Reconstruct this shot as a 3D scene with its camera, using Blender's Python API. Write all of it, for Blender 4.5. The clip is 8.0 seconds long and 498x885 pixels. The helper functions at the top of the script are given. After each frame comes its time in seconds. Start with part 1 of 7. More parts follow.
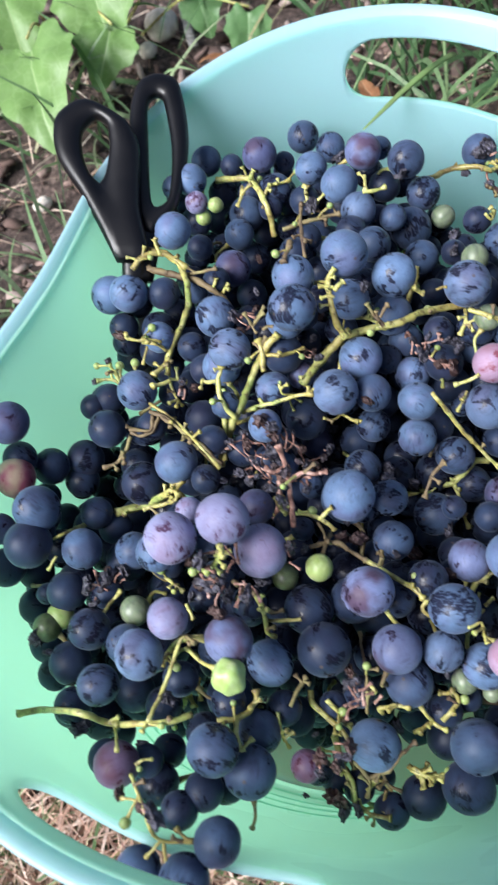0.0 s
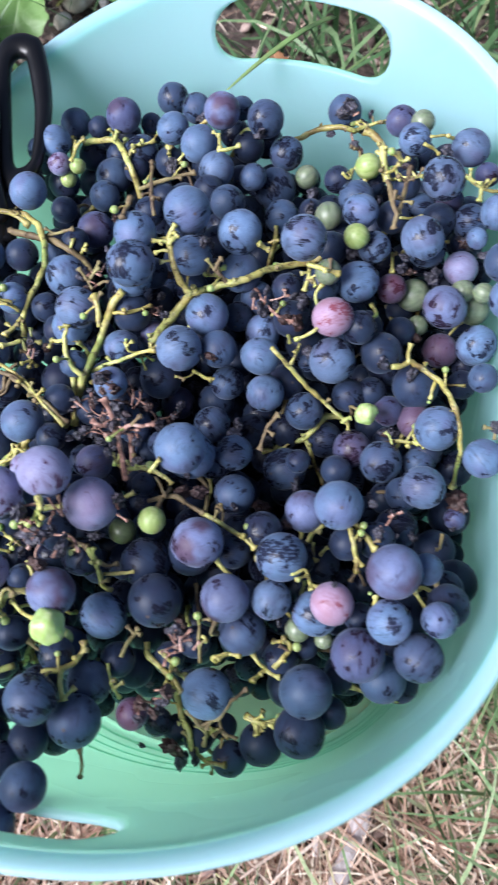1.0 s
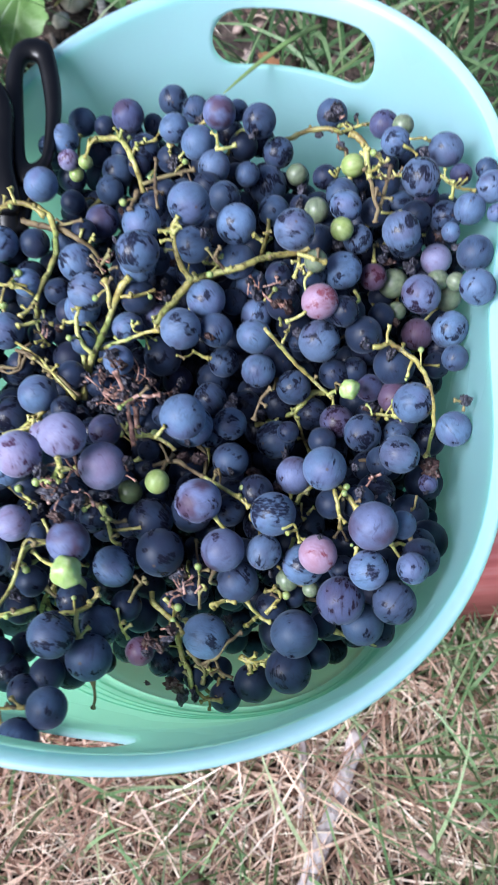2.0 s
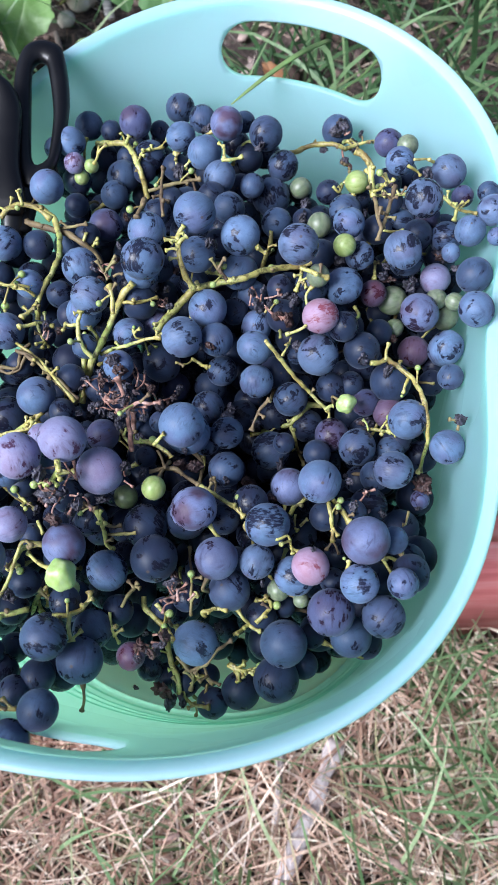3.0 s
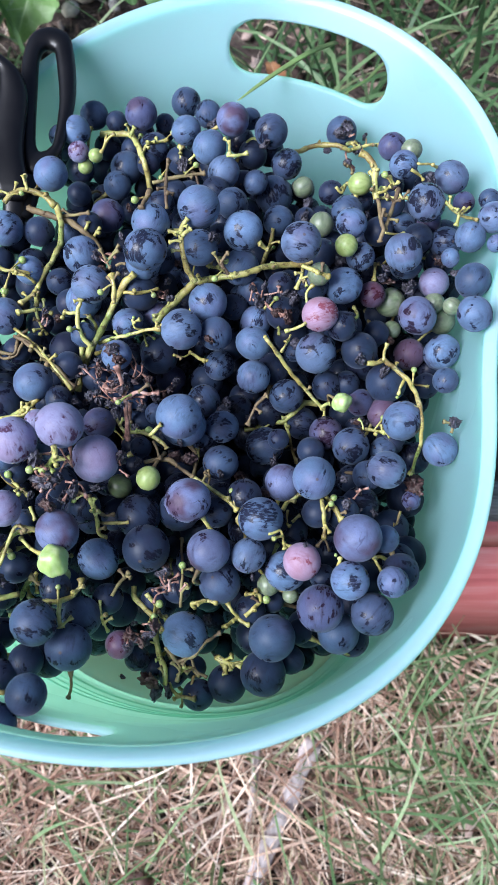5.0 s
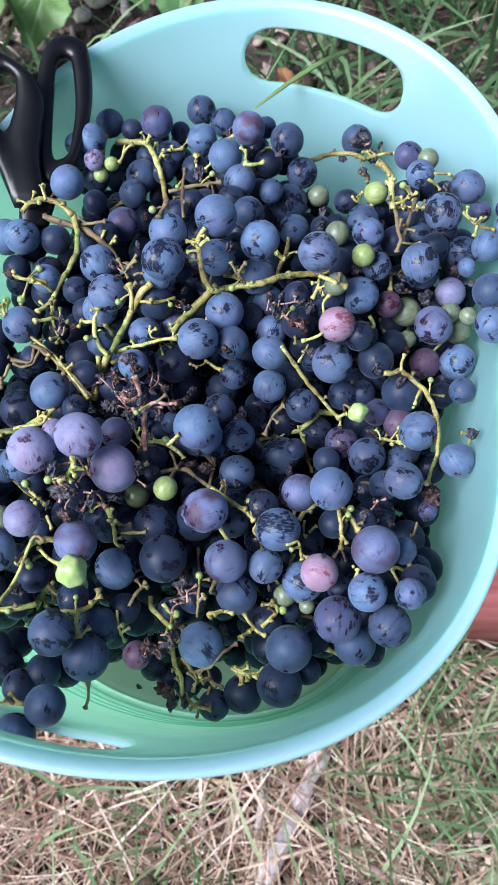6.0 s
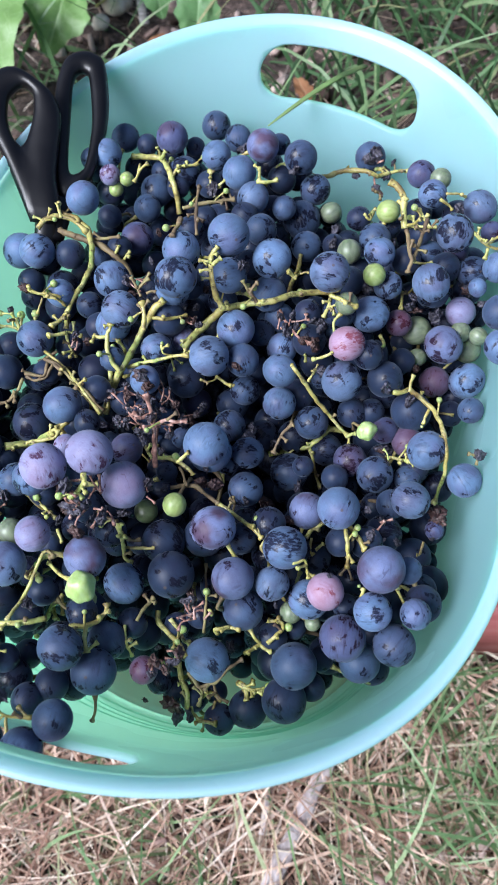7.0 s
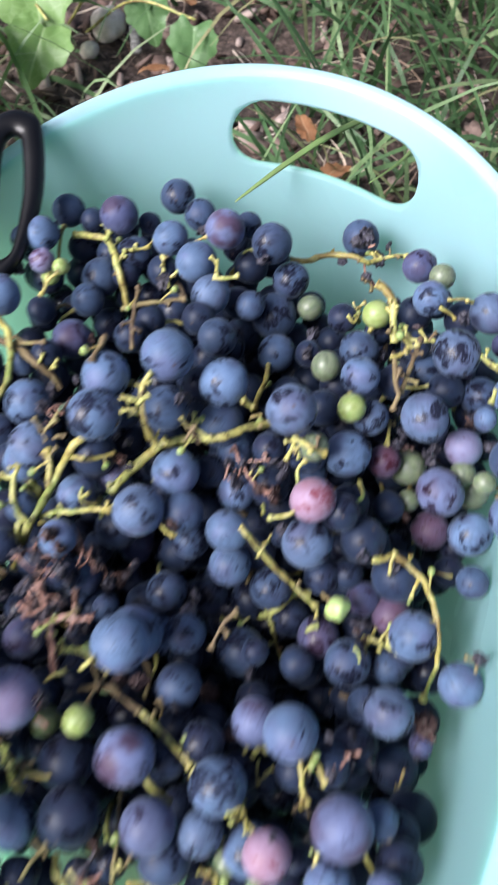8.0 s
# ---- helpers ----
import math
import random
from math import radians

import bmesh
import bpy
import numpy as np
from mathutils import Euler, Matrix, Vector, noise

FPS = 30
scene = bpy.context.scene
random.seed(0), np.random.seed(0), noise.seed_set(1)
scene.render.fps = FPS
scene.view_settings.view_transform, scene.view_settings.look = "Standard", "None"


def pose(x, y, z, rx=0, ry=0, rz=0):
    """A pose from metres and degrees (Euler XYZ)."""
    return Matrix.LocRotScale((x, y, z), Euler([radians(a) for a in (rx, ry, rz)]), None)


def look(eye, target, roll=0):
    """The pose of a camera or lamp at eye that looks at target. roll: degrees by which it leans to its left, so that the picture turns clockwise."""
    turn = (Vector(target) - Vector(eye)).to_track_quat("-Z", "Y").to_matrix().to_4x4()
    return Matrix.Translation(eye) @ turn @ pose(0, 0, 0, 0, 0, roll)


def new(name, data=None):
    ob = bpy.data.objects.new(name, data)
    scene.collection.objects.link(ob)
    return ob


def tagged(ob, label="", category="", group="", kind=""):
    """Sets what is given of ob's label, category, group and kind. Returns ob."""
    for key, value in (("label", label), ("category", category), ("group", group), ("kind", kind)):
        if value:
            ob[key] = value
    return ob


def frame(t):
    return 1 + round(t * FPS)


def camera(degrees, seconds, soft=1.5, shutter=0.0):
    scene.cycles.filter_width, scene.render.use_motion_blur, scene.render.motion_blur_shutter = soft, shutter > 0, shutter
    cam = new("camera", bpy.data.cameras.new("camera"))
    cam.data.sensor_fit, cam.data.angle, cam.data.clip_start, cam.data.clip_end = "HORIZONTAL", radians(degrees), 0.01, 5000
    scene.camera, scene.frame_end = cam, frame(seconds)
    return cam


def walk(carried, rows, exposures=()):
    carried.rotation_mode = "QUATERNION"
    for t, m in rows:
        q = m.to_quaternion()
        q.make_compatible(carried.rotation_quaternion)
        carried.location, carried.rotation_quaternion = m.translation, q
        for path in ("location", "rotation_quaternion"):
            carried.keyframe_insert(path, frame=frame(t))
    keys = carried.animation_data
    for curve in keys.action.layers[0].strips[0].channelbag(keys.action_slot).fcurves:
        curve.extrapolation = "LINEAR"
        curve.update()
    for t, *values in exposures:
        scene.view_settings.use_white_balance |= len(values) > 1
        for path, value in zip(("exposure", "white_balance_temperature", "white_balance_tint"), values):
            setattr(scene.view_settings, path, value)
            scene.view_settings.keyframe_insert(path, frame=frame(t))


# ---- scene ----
cam = camera(35.0, 8.0, shutter=0.5)
PATH = [
    (0, pose(0.0034, -0.2327, 0.7594, 31.173, 8.621, 0.207)),
    (0.5, pose(0.0208, -0.2389, 0.7489, 30.472, 7.798, -0.611)),
    (1, pose(0.0546, -0.2445, 0.7470, 29.927, 7.381, -1.526)),
    (1.5, pose(0.0653, -0.2528, 0.7477, 29.658, 6.916, -1.989)),
    (2, pose(0.0533, -0.2710, 0.7717, 29.605, 6.377, -1.775)),
    (2.2, pose(0.0512, -0.2716, 0.7852, 29.601, 5.864, -1.566)),
    (3.3, pose(0.0425, -0.2696, 0.7752, 30.135, 3.565, -0.048)),
    (3.5, pose(0.0388, -0.2718, 0.7800, 30.230, 3.164, 0.137)),
    (4, pose(0.0406, -0.2720, 0.7769, 30.120, 2.360, 0.377)),
    (5.5, pose(0.0420, -0.2735, 0.7782, 30.063, 1.845, 1.100)),
    (6, pose(0.0366, -0.2701, 0.7792, 30.205, 2.074, 1.283)),
    (6.5, pose(0.0462, -0.2706, 0.7787, 30.185, 2.227, 1.589)),
    (7, pose(0.0378, -0.2651, 0.7862, 30.235, 2.338, 2.485)),
    (7.5, pose(0.0410, -0.2427, 0.7811, 30.454, 2.607, 3.587)),
    (8, pose(0.0633, -0.1693, 0.7494, 30.658, 3.445, 4.405)),
]

walk(cam, PATH, [(0.0, 0.28, 6190, 12), (1.0, 0.33, 5980, 15), (2.0, 0.24, 5800, 13), (7.5, 0.19, 5780, 13), (8.0, 0.30, 6350, 16)])
# a small phone lens focused on the heap
cam.data.dof.use_dof = True
cam.data.dof.focus_distance = 0.35
cam.data.dof.aperture_fstop = 28.0

# ---- light: open shade under a bright overcast sky ----
world = bpy.data.worlds.new("overcast_sky")
scene.world = world
world.use_nodes = True
wn = world.node_tree
sky = wn.nodes.new("ShaderNodeTexSky")
sky.sky_type = 'NISHITA'
sky.sun_disc = False
sky.sun_elevation = radians(46)
sky.sun_rotation = radians(235)
sky.air_density, sky.dust_density, sky.ozone_density = 1.0, 4.0, 1.0
wn.links.new(sky.outputs[0], wn.nodes["Background"].inputs[0])
wn.nodes["Background"].inputs[1].default_value = 0.095
sun_data = bpy.data.lights.new("sun", 'SUN')
sun_data.energy, sun_data.angle, sun_data.color = 5.4, radians(34), (1.0, 0.995, 0.985)
sun = new("sun", sun_data)
sun.matrix_world = look((-0.72, -0.50, 0.91), (0, 0, 0))


# ---- materials ----
def material(name, rough=0.6):
    m = bpy.data.materials.new(name)
    m.use_nodes = True
    nt = m.node_tree
    b = nt.nodes["Principled BSDF"]
    b.inputs["Roughness"].default_value = rough
    return m, nt, b


def noise_node(nt, vec, scale, detail=4.0, rough=0.55, w=None, distort=0.0):
    n = nt.nodes.new("ShaderNodeTexNoise")
    if w is not None:
        n.noise_dimensions = '4D'
        nt.links.new(w, n.inputs["W"])
    n.inputs["Scale"].default_value = scale
    n.inputs["Detail"].default_value = detail
    n.inputs["Roughness"].default_value = rough
    n.inputs["Distortion"].default_value = distort
    nt.links.new(vec, n.inputs["Vector"])
    return n.outputs["Fac"]


def ramp(nt, fac, *stops):
    r = nt.nodes.new("ShaderNodeValToRGB")
    while len(r.color_ramp.elements) < len(stops):
        r.color_ramp.elements.new(0.5)
    for e, (p, c) in zip(r.color_ramp.elements, stops):
        e.position = p
        e.color = (*c, 1) if len(c) == 3 else c
    nt.links.new(fac, r.inputs[0])
    return r.outputs[0]


def band(nt, fac, lo, hi, to_lo=0.0, to_hi=1.0):
    n = nt.nodes.new("ShaderNodeMapRange")
    n.inputs[1].default_value, n.inputs[2].default_value = lo, hi
    n.inputs[3].default_value, n.inputs[4].default_value = to_lo, to_hi
    nt.links.new(fac, n.inputs[0])
    return n.outputs[0]


def maths(nt, op, a, b):
    n = nt.nodes.new("ShaderNodeMath")
    n.operation = op
    for i, v in enumerate((a, b)):
        if isinstance(v, (int, float)):
            n.inputs[i].default_value = v
        else:
            nt.links.new(v, n.inputs[i])
    return n.outputs[0]


def blend(nt, fac, a, b, mode='MIX'):
    n = nt.nodes.new("ShaderNodeMix")
    n.data_type, n.blend_type = 'RGBA', mode
    for sock, v in ((n.inputs[0], fac), (n.inputs[6], a), (n.inputs[7], b)):
        if isinstance(v, (int, float)):
            sock.default_value = v
        elif isinstance(v, tuple):
            sock.default_value = (*v, 1)
        else:
            nt.links.new(v, sock)
    return n.outputs[2]


def bump(nt, b, height, strength=0.3, distance=0.001):
    n = nt.nodes.new("ShaderNodeBump")
    n.inputs["Strength"].default_value, n.inputs["Distance"].default_value = strength, distance
    nt.links.new(height, n.inputs["Height"])
    nt.links.new(n.outputs[0], b.inputs["Normal"])


def coords(nt, kind="Object"):
    return nt.nodes.new("ShaderNodeTexCoord").outputs[kind]


def stretched(nt, vec, sx, sy, sz):
    n = nt.nodes.new("ShaderNodeMapping")
    n.inputs["Scale"].default_value = (sx, sy, sz)
    nt.links.new(vec, n.inputs["Vector"])
    return n.outputs[0]


def berry_material(name, skin, bloom, cover, wear=0.0, other=None, tone=0.22):
    """Grape skin under a waxy bloom, rubbed off in feathered patches, smears, thin scratches and specks. cover: how thick the bloom lies; wear: more of it rubbed off."""
    m, nt, b = material(name, 0.5)
    vec = coords(nt)
    info = nt.nodes.new("ShaderNodeObjectInfo").outputs["Random"]
    w = maths(nt, 'MULTIPLY', info, 37.0)
    again = maths(nt, 'FRACT', maths(nt, 'MULTIPLY', info, 91.7), 0.0)
    wide = noise_node(nt, vec, 0.9, 2.0, 0.5, w)
    patch = noise_node(nt, vec, 1.25, 2.0, 0.5, maths(nt, 'ADD', w, 11.0), 0.3)
    streak = noise_node(nt, stretched(nt, vec, 1.0, 5.5, 1.6), 1.3, 5.0, 0.6, w, 0.5)
    edge = noise_node(nt, vec, 4.6, 5.0, 0.65, w)
    grain = noise_node(nt, vec, 19.0, 3.0, 0.6, w)
    ragged = maths(nt, 'ADD', maths(nt, 'MULTIPLY', streak, 0.26), maths(nt, 'MULTIPLY', edge, 0.22))
    torn = maths(nt, 'SUBTRACT', maths(nt, 'ADD', patch, ragged), band(nt, again, 0.0, 1.0, 0.800 - wear, 0.930 - wear))
    kept = noise_node(nt, stretched(nt, vec, 1.6, 7.0, 2.4), 1.5, 5.0, 0.65, maths(nt, 'ADD', w, 17.0), 0.4)
    gone = maths(nt, 'MULTIPLY', band(nt, torn, -0.006, 0.020), band(nt, kept, 0.62, 0.50, 0.25, 1.0))
    # smeared bloom beside the bare patches
    smear = maths(nt, 'MULTIPLY', band(nt, torn, -0.16, 0.0), band(nt, streak, 0.47, 0.60, 0.0, 0.55))
    # thin curved scratches, here and there
    line = maths(nt, 'ABSOLUTE', maths(nt, 'SUBTRACT', noise_node(nt, stretched(nt, vec, 1.0, 2.2, 0.7), 1.3, 1.0, 0.4, maths(nt, 'ADD', w, 3.0), 0.8), 0.5), 0.0)
    line = maths(nt, 'MULTIPLY', band(nt, line, 0.010, 0.004), band(nt, noise_node(nt, vec, 1.7, 1.0, 0.5, maths(nt, 'ADD', w, 7.0)), 0.57, 0.62))
    vor = nt.nodes.new("ShaderNodeTexVoronoi")
    vor.voronoi_dimensions = '4D'
    vor.inputs["Scale"].default_value = 3.4
    nt.links.new(vec, vor.inputs["Vector"])
    nt.links.new(w, vor.inputs["W"])
    specks = maths(nt, 'MULTIPLY', band(nt, vor.outputs["Distance"], 0.13, 0.06), band(nt, edge, 0.46, 0.56, 0.0, 0.7))
    bare = maths(nt, 'MAXIMUM', maths(nt, 'MAXIMUM', gone, smear), maths(nt, 'MAXIMUM', maths(nt, 'MULTIPLY', line, 0.45), specks))
    amount = band(nt, wide, 0.32, 0.66, max(0.0, cover - 0.24), min(1.0, cover + 0.12))
    amount = maths(nt, 'MULTIPLY', amount, maths(nt, 'SUBTRACT', 1.0, maths(nt, 'MULTIPLY', bare, 0.92)))
    amount = maths(nt, 'MULTIPLY', amount, band(nt, grain, 0.25, 0.65, 0.80, 1.0))
    amount = maths(nt, 'MULTIPLY', amount, band(nt, edge, 0.30, 0.62, 0.86, 1.0))
    dull = blend(nt, band(nt, info, 0.0, 1.0), tuple(c * (1 - tone) for c in bloom), tuple(min(1, c * (1 + tone)) for c in bloom))
    if other:
        dull = blend(nt, band(nt, noise_node(nt, vec, 0.75, 2.0, 0.5, maths(nt, 'ADD', w, 5.0)), 0.48, 0.64), dull, other)
    # the corky scar at the berry's tip
    axes = nt.nodes.new("ShaderNodeSeparateXYZ")
    nt.links.new(vec, axes.inputs[0])
    tint = blend(nt, amount, skin, dull)
    off = maths(nt, 'SQRT', maths(nt, 'ADD', maths(nt, 'POWER', axes.outputs[0], 2.0), maths(nt, 'POWER', axes.outputs[1], 2.0)), 0.0)
    scar = maths(nt, 'MULTIPLY', band(nt, off, 0.085, 0.055, 0.0, 0.75), maths(nt, 'LESS_THAN', axes.outputs[2], 0.0))
    tint = blend(nt, scar, tint, (0.085, 0.062, 0.052))
    nt.links.new(tint, b.inputs["Base Color"])
    nt.links.new(band(nt, amount, 0.0, 0.7, 0.20, 0.50), b.inputs["Roughness"])
    b.inputs["Specular IOR Level"].default_value = 0.22
    # dusty wax brightens the outline a little
    nt.links.new(maths(nt, 'MULTIPLY', amount, 0.22), b.inputs["Sheen Weight"])
    b.inputs["Sheen Roughness"].default_value = 0.45
    b.inputs["Sheen Tint"].default_value = (0.62, 0.76, 1.0, 1)
    bump(nt, b, maths(nt, 'ADD', maths(nt, 'MULTIPLY', amount, 0.5), maths(nt, 'MULTIPLY', grain, 0.2)), 0.2, 0.0006)
    return m


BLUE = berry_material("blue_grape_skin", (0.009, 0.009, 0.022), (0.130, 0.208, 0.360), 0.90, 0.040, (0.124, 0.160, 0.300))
# thin bloom, and also shade painted into low, front and wall-side berries
DARK_SHADED = berry_material("dark_and_shaded_grape_skin", (0.007, 0.007, 0.015), (0.024, 0.041, 0.086), 0.84, 0.03, (0.025, 0.032, 0.070))
# mid blue; some shade on second-layer berries is put into this colour
MID = berry_material("half_shaded_blue_grape_skin", (0.008, 0.008, 0.018), (0.064, 0.106, 0.196), 0.88, 0.055, (0.062, 0.086, 0.164))
WORN = berry_material("rubbed_blue_grape_skin", (0.008, 0.007, 0.016), (0.135, 0.200, 0.340), 0.86, 0.070, (0.120, 0.145, 0.260))
# shade deep in the heap, put into a near-black copy of the skin
DEEP_SHADED = berry_material("deep_shaded_grape_skin", (0.006, 0.006, 0.013), (0.020, 0.035, 0.074), 0.70, 0.05, (0.020, 0.027, 0.058))
PURPLE = berry_material("purple_grape_skin", (0.016, 0.007, 0.016), (0.084, 0.102, 0.210), 0.86, 0.03, (0.086, 0.070, 0.130))
MAUVE = berry_material("mauve_grape_skin", (0.060, 0.022, 0.050), (0.270, 0.285, 0.470), 0.92, 0.02, (0.290, 0.250, 0.400))
PINK = berry_material("pink_grape_skin", (0.190, 0.050, 0.070), (0.370, 0.275, 0.400), 0.90, 0.055, (0.310, 0.195, 0.270))
DUSK = berry_material("dusky_blue_and_red_skin", (0.016, 0.007, 0.016), (0.158, 0.196, 0.360), 0.90, 0.04, (0.092, 0.062, 0.112))
CREAM = berry_material("cream_and_red_grape_skin", (0.20, 0.04, 0.06), (0.470, 0.390, 0.270), 0.90, 0.01, (0.270, 0.070, 0.120))
RED = berry_material("dark_red_grape_skin", (0.045, 0.009, 0.016), (0.165, 0.125, 0.215), 0.78, 0.02, (0.135, 0.070, 0.115))


def unripe_material(name, base, tip):
    m, nt, b = material(name, 0.36)
    vec = coords(nt)
    info = nt.nodes.new("ShaderNodeObjectInfo").outputs["Random"]
    w = maths(nt, 'MULTIPLY', info, 19.0)
    veins = noise_node(nt, stretched(nt, vec, 2.5, 2.5, 0.6), 1.4, 4.0, 0.5, w)
    dots = noise_node(nt, vec, 11.0, 2.0, 0.5, w)
    c = blend(nt, band(nt, veins, 0.35, 0.65), base, tip)
    c = blend(nt, band(nt, dots, 0.70, 0.76), c, (0.10, 0.10, 0.03))
    nt.links.new(c, b.inputs["Base Color"])
    b.inputs["Subsurface Weight"].default_value = 0.25
    b.inputs["Subsurface Radius"].default_value = (0.5, 1.0, 0.2)
    b.inputs["Subsurface Scale"].default_value = 0.004
    bump(nt, b, dots, 0.1, 0.0004)
    return m


GREEN = unripe_material("unripe_green_skin", (0.25, 0.33, 0.095), (0.36, 0.44, 0.18))
LIME = unripe_material("lime_green_skin", (0.34, 0.48, 0.14), (0.44, 0.56, 0.25))
PALE = unripe_material("pale_half_ripe_skin", (0.12, 0.155, 0.10), (0.21, 0.25, 0.165))
OLIVE = unripe_material("olive_half_ripe_skin", (0.055, 0.075, 0.035), (0.10, 0.13, 0.06))


def stalk_material():
    m, nt, b = material("grape_stalk", 0.42)
    vec = coords(nt)
    big = noise_node(nt, vec, 38.0, 3.0, 0.55)
    mid = noise_node(nt, vec, 190.0, 5.0, 0.62)
    fleck = noise_node(nt, vec, 430.0, 4.0, 0.7)
    c = ramp(nt, big, (0.34, (0.230, 0.165, 0.060)), (0.45, (0.400, 0.350, 0.100)), (0.55, (0.480, 0.475, 0.155)), (0.66, (0.270, 0.345, 0.095)))
    c = blend(nt, band(nt, mid, 0.51, 0.66, 0.0, 0.7), c, (0.140, 0.092, 0.036))
    c = blend(nt, band(nt, mid, 0.47, 0.34, 0.0, 0.65), c, (0.640, 0.590, 0.270))
    c = blend(nt, band(nt, fleck, 0.555, 0.62, 0.0, 0.7), c, (0.060, 0.034, 0.020))
    nt.links.new(c, b.inputs["Base Color"])
    b.inputs["Subsurface Weight"].default_value = 0.12
    b.inputs["Subsurface Radius"].default_value = (0.6, 1.0, 0.15)
    b.inputs["Subsurface Scale"].default_value = 0.0012
    bump(nt, b, maths(nt, 'ADD', mid, maths(nt, 'MULTIPLY', fleck, 0.5)), 0.55, 0.0006)
    return m


def brown_stalk_material():
    m, nt, b = material("woody_stalk", 0.65)
    vec = coords(nt)
    a = noise_node(nt, vec, 75.0, 4.0, 0.55)
    f = noise_node(nt, vec, 500.0, 4.0, 0.6)
    c = ramp(nt, a, (0.32, (0.085, 0.055, 0.038)), (0.5, (0.19, 0.14, 0.07)), (0.7, (0.28, 0.26, 0.10)))
    c = blend(nt, band(nt, f, 0.58, 0.7, 0.0, 0.7), c, (0.06, 0.03, 0.02))
    nt.links.new(c, b.inputs["Base Color"])
    bump(nt, b, f, 0.6, 0.0006)
    return m


def raisin_material():
    m, nt, b = material("shrivelled_skin", 0.5)
    vec = coords(nt)
    info = nt.nodes.new("ShaderNodeObjectInfo").outputs["Random"]
    a = noise_node(nt, vec, 2.2, 5.0, 0.6, maths(nt, 'MULTIPLY', info, 23.0))
    c = ramp(nt, a, (0.35, (0.010, 0.009, 0.013)), (0.50, (0.040, 0.037, 0.052)), (0.66, (0.130, 0.128, 0.175)))
    warm = ramp(nt, a, (0.35, (0.022, 0.010, 0.009)), (0.55, (0.075, 0.040, 0.036)), (0.7, (0.17, 0.11, 0.10)))
    nt.links.new(blend(nt, band(nt, info, 0.74, 0.80), c, warm), b.inputs["Base Color"])
    bump(nt, b, a, 0.7, 0.001)
    return m


STALK, WOODY, RAISIN = stalk_material(), brown_stalk_material(), raisin_material()


def dry_twig_material():
    m, nt, b = material("dry_brown_twig", 0.75)
    f = noise_node(nt, coords(nt), 300.0, 4.0, 0.6)
    nt.links.new(ramp(nt, f, (0.35, (0.085, 0.038, 0.030)), (0.52, (0.32, 0.170, 0.130)), (0.68, (0.52, 0.36, 0.31))), b.inputs["Base Color"])
    return m


DRY_TWIG = dry_twig_material()


def tub_material(name, through_wall):
    m, nt, b = material(name, 0.42)
    vec = coords(nt)
    a = noise_node(nt, vec, 9.0, 3.0, 0.5)
    f = noise_node(nt, vec, 260.0, 3.0, 0.6)
    s = noise_node(nt, stretched(nt, vec, 1, 1, 7), 30.0, 4.0, 0.6)
    c = blend(nt, band(nt, a, 0.3, 0.7), (0.545, 0.748, 0.975), (0.575, 0.778, 0.995))
    c = blend(nt, band(nt, s, 0.66, 0.76, 0.0, 0.08), c, (0.36, 0.70, 0.68))
    nt.links.new(c, b.inputs["Base Color"])
    nt.links.new(band(nt, a, 0.3, 0.7, 0.24, 0.30), b.inputs["Roughness"])
    bump(nt, b, f, 0.06, 0.0004)
    # light that passes through the thin plastic comes out greener
    thin = nt.nodes.new("ShaderNodeBsdfTranslucent")
    thin.inputs["Color"].default_value = (0.65, 1.0, 0.80, 1)
    mix = nt.nodes.new("ShaderNodeMixShader")
    mix.inputs[0].default_value = through_wall
    nt.links.new(b.outputs[0], mix.inputs[1])
    nt.links.new(thin.outputs[0], mix.inputs[2])
    nt.links.new(mix.outputs[0], nt.nodes["Material Output"].inputs["Surface"])
    return m


TUB, RIM = tub_material("turquoise_plastic", 0.72), tub_material("thick_turquoise_plastic", 0.50)


def black_plastic():
    m, nt, b = material("black_plastic", 0.36)
    vec = coords(nt)
    f = noise_node(nt, vec, 900.0, 3.0, 0.6)
    a = noise_node(nt, vec, 40.0, 3.0, 0.5)
    nt.links.new(blend(nt, band(nt, a, 0.4, 0.7), (0.0030, 0.0030, 0.0040), (0.005, 0.005, 0.0065)), b.inputs["Base Color"])
    nt.links.new(band(nt, a, 0.3, 0.7, 0.28, 0.38), b.inputs["Roughness"])
    b.inputs["Specular IOR Level"].default_value = 0.40
    bump(nt, b, f, 0.06, 0.0003)
    return m


def steel():
    m, nt, b = material("scissor_steel", 0.32)
    b.inputs["Metallic"].default_value = 1.0
    a = noise_node(nt, stretched(nt, coords(nt), 1, 1, 12), 60.0, 3.0)
    nt.links.new(ramp(nt, a, (0.3, (0.32, 0.32, 0.33)), (0.7, (0.5, 0.5, 0.5))), b.inputs["Base Color"])
    return m


BLACK, STEEL = black_plastic(), steel()


def soil_material(name, low, mid, high):
    m, nt, b = material(name, 0.9)
    vec = coords(nt)
    a = noise_node(nt, vec, 14.0, 6.0, 0.6)
    f = noise_node(nt, vec, 160.0, 6.0, 0.65)
    c = ramp(nt, f, (0.33, low), (0.5, mid), (0.68, high))
    nt.links.new(blend(nt, band(nt, a, 0.35, 0.65, 0.0, 0.6), c, low), b.inputs["Base Color"])
    bump(nt, b, f, 0.9, 0.004)
    return m


SOIL = soil_material("bed_soil", (0.020, 0.014, 0.012), (0.085, 0.058, 0.048), (0.27, 0.195, 0.165))
THATCH = soil_material("thatch_soil", (0.016, 0.011, 0.009), (0.050, 0.034, 0.027), (0.13, 0.095, 0.075))


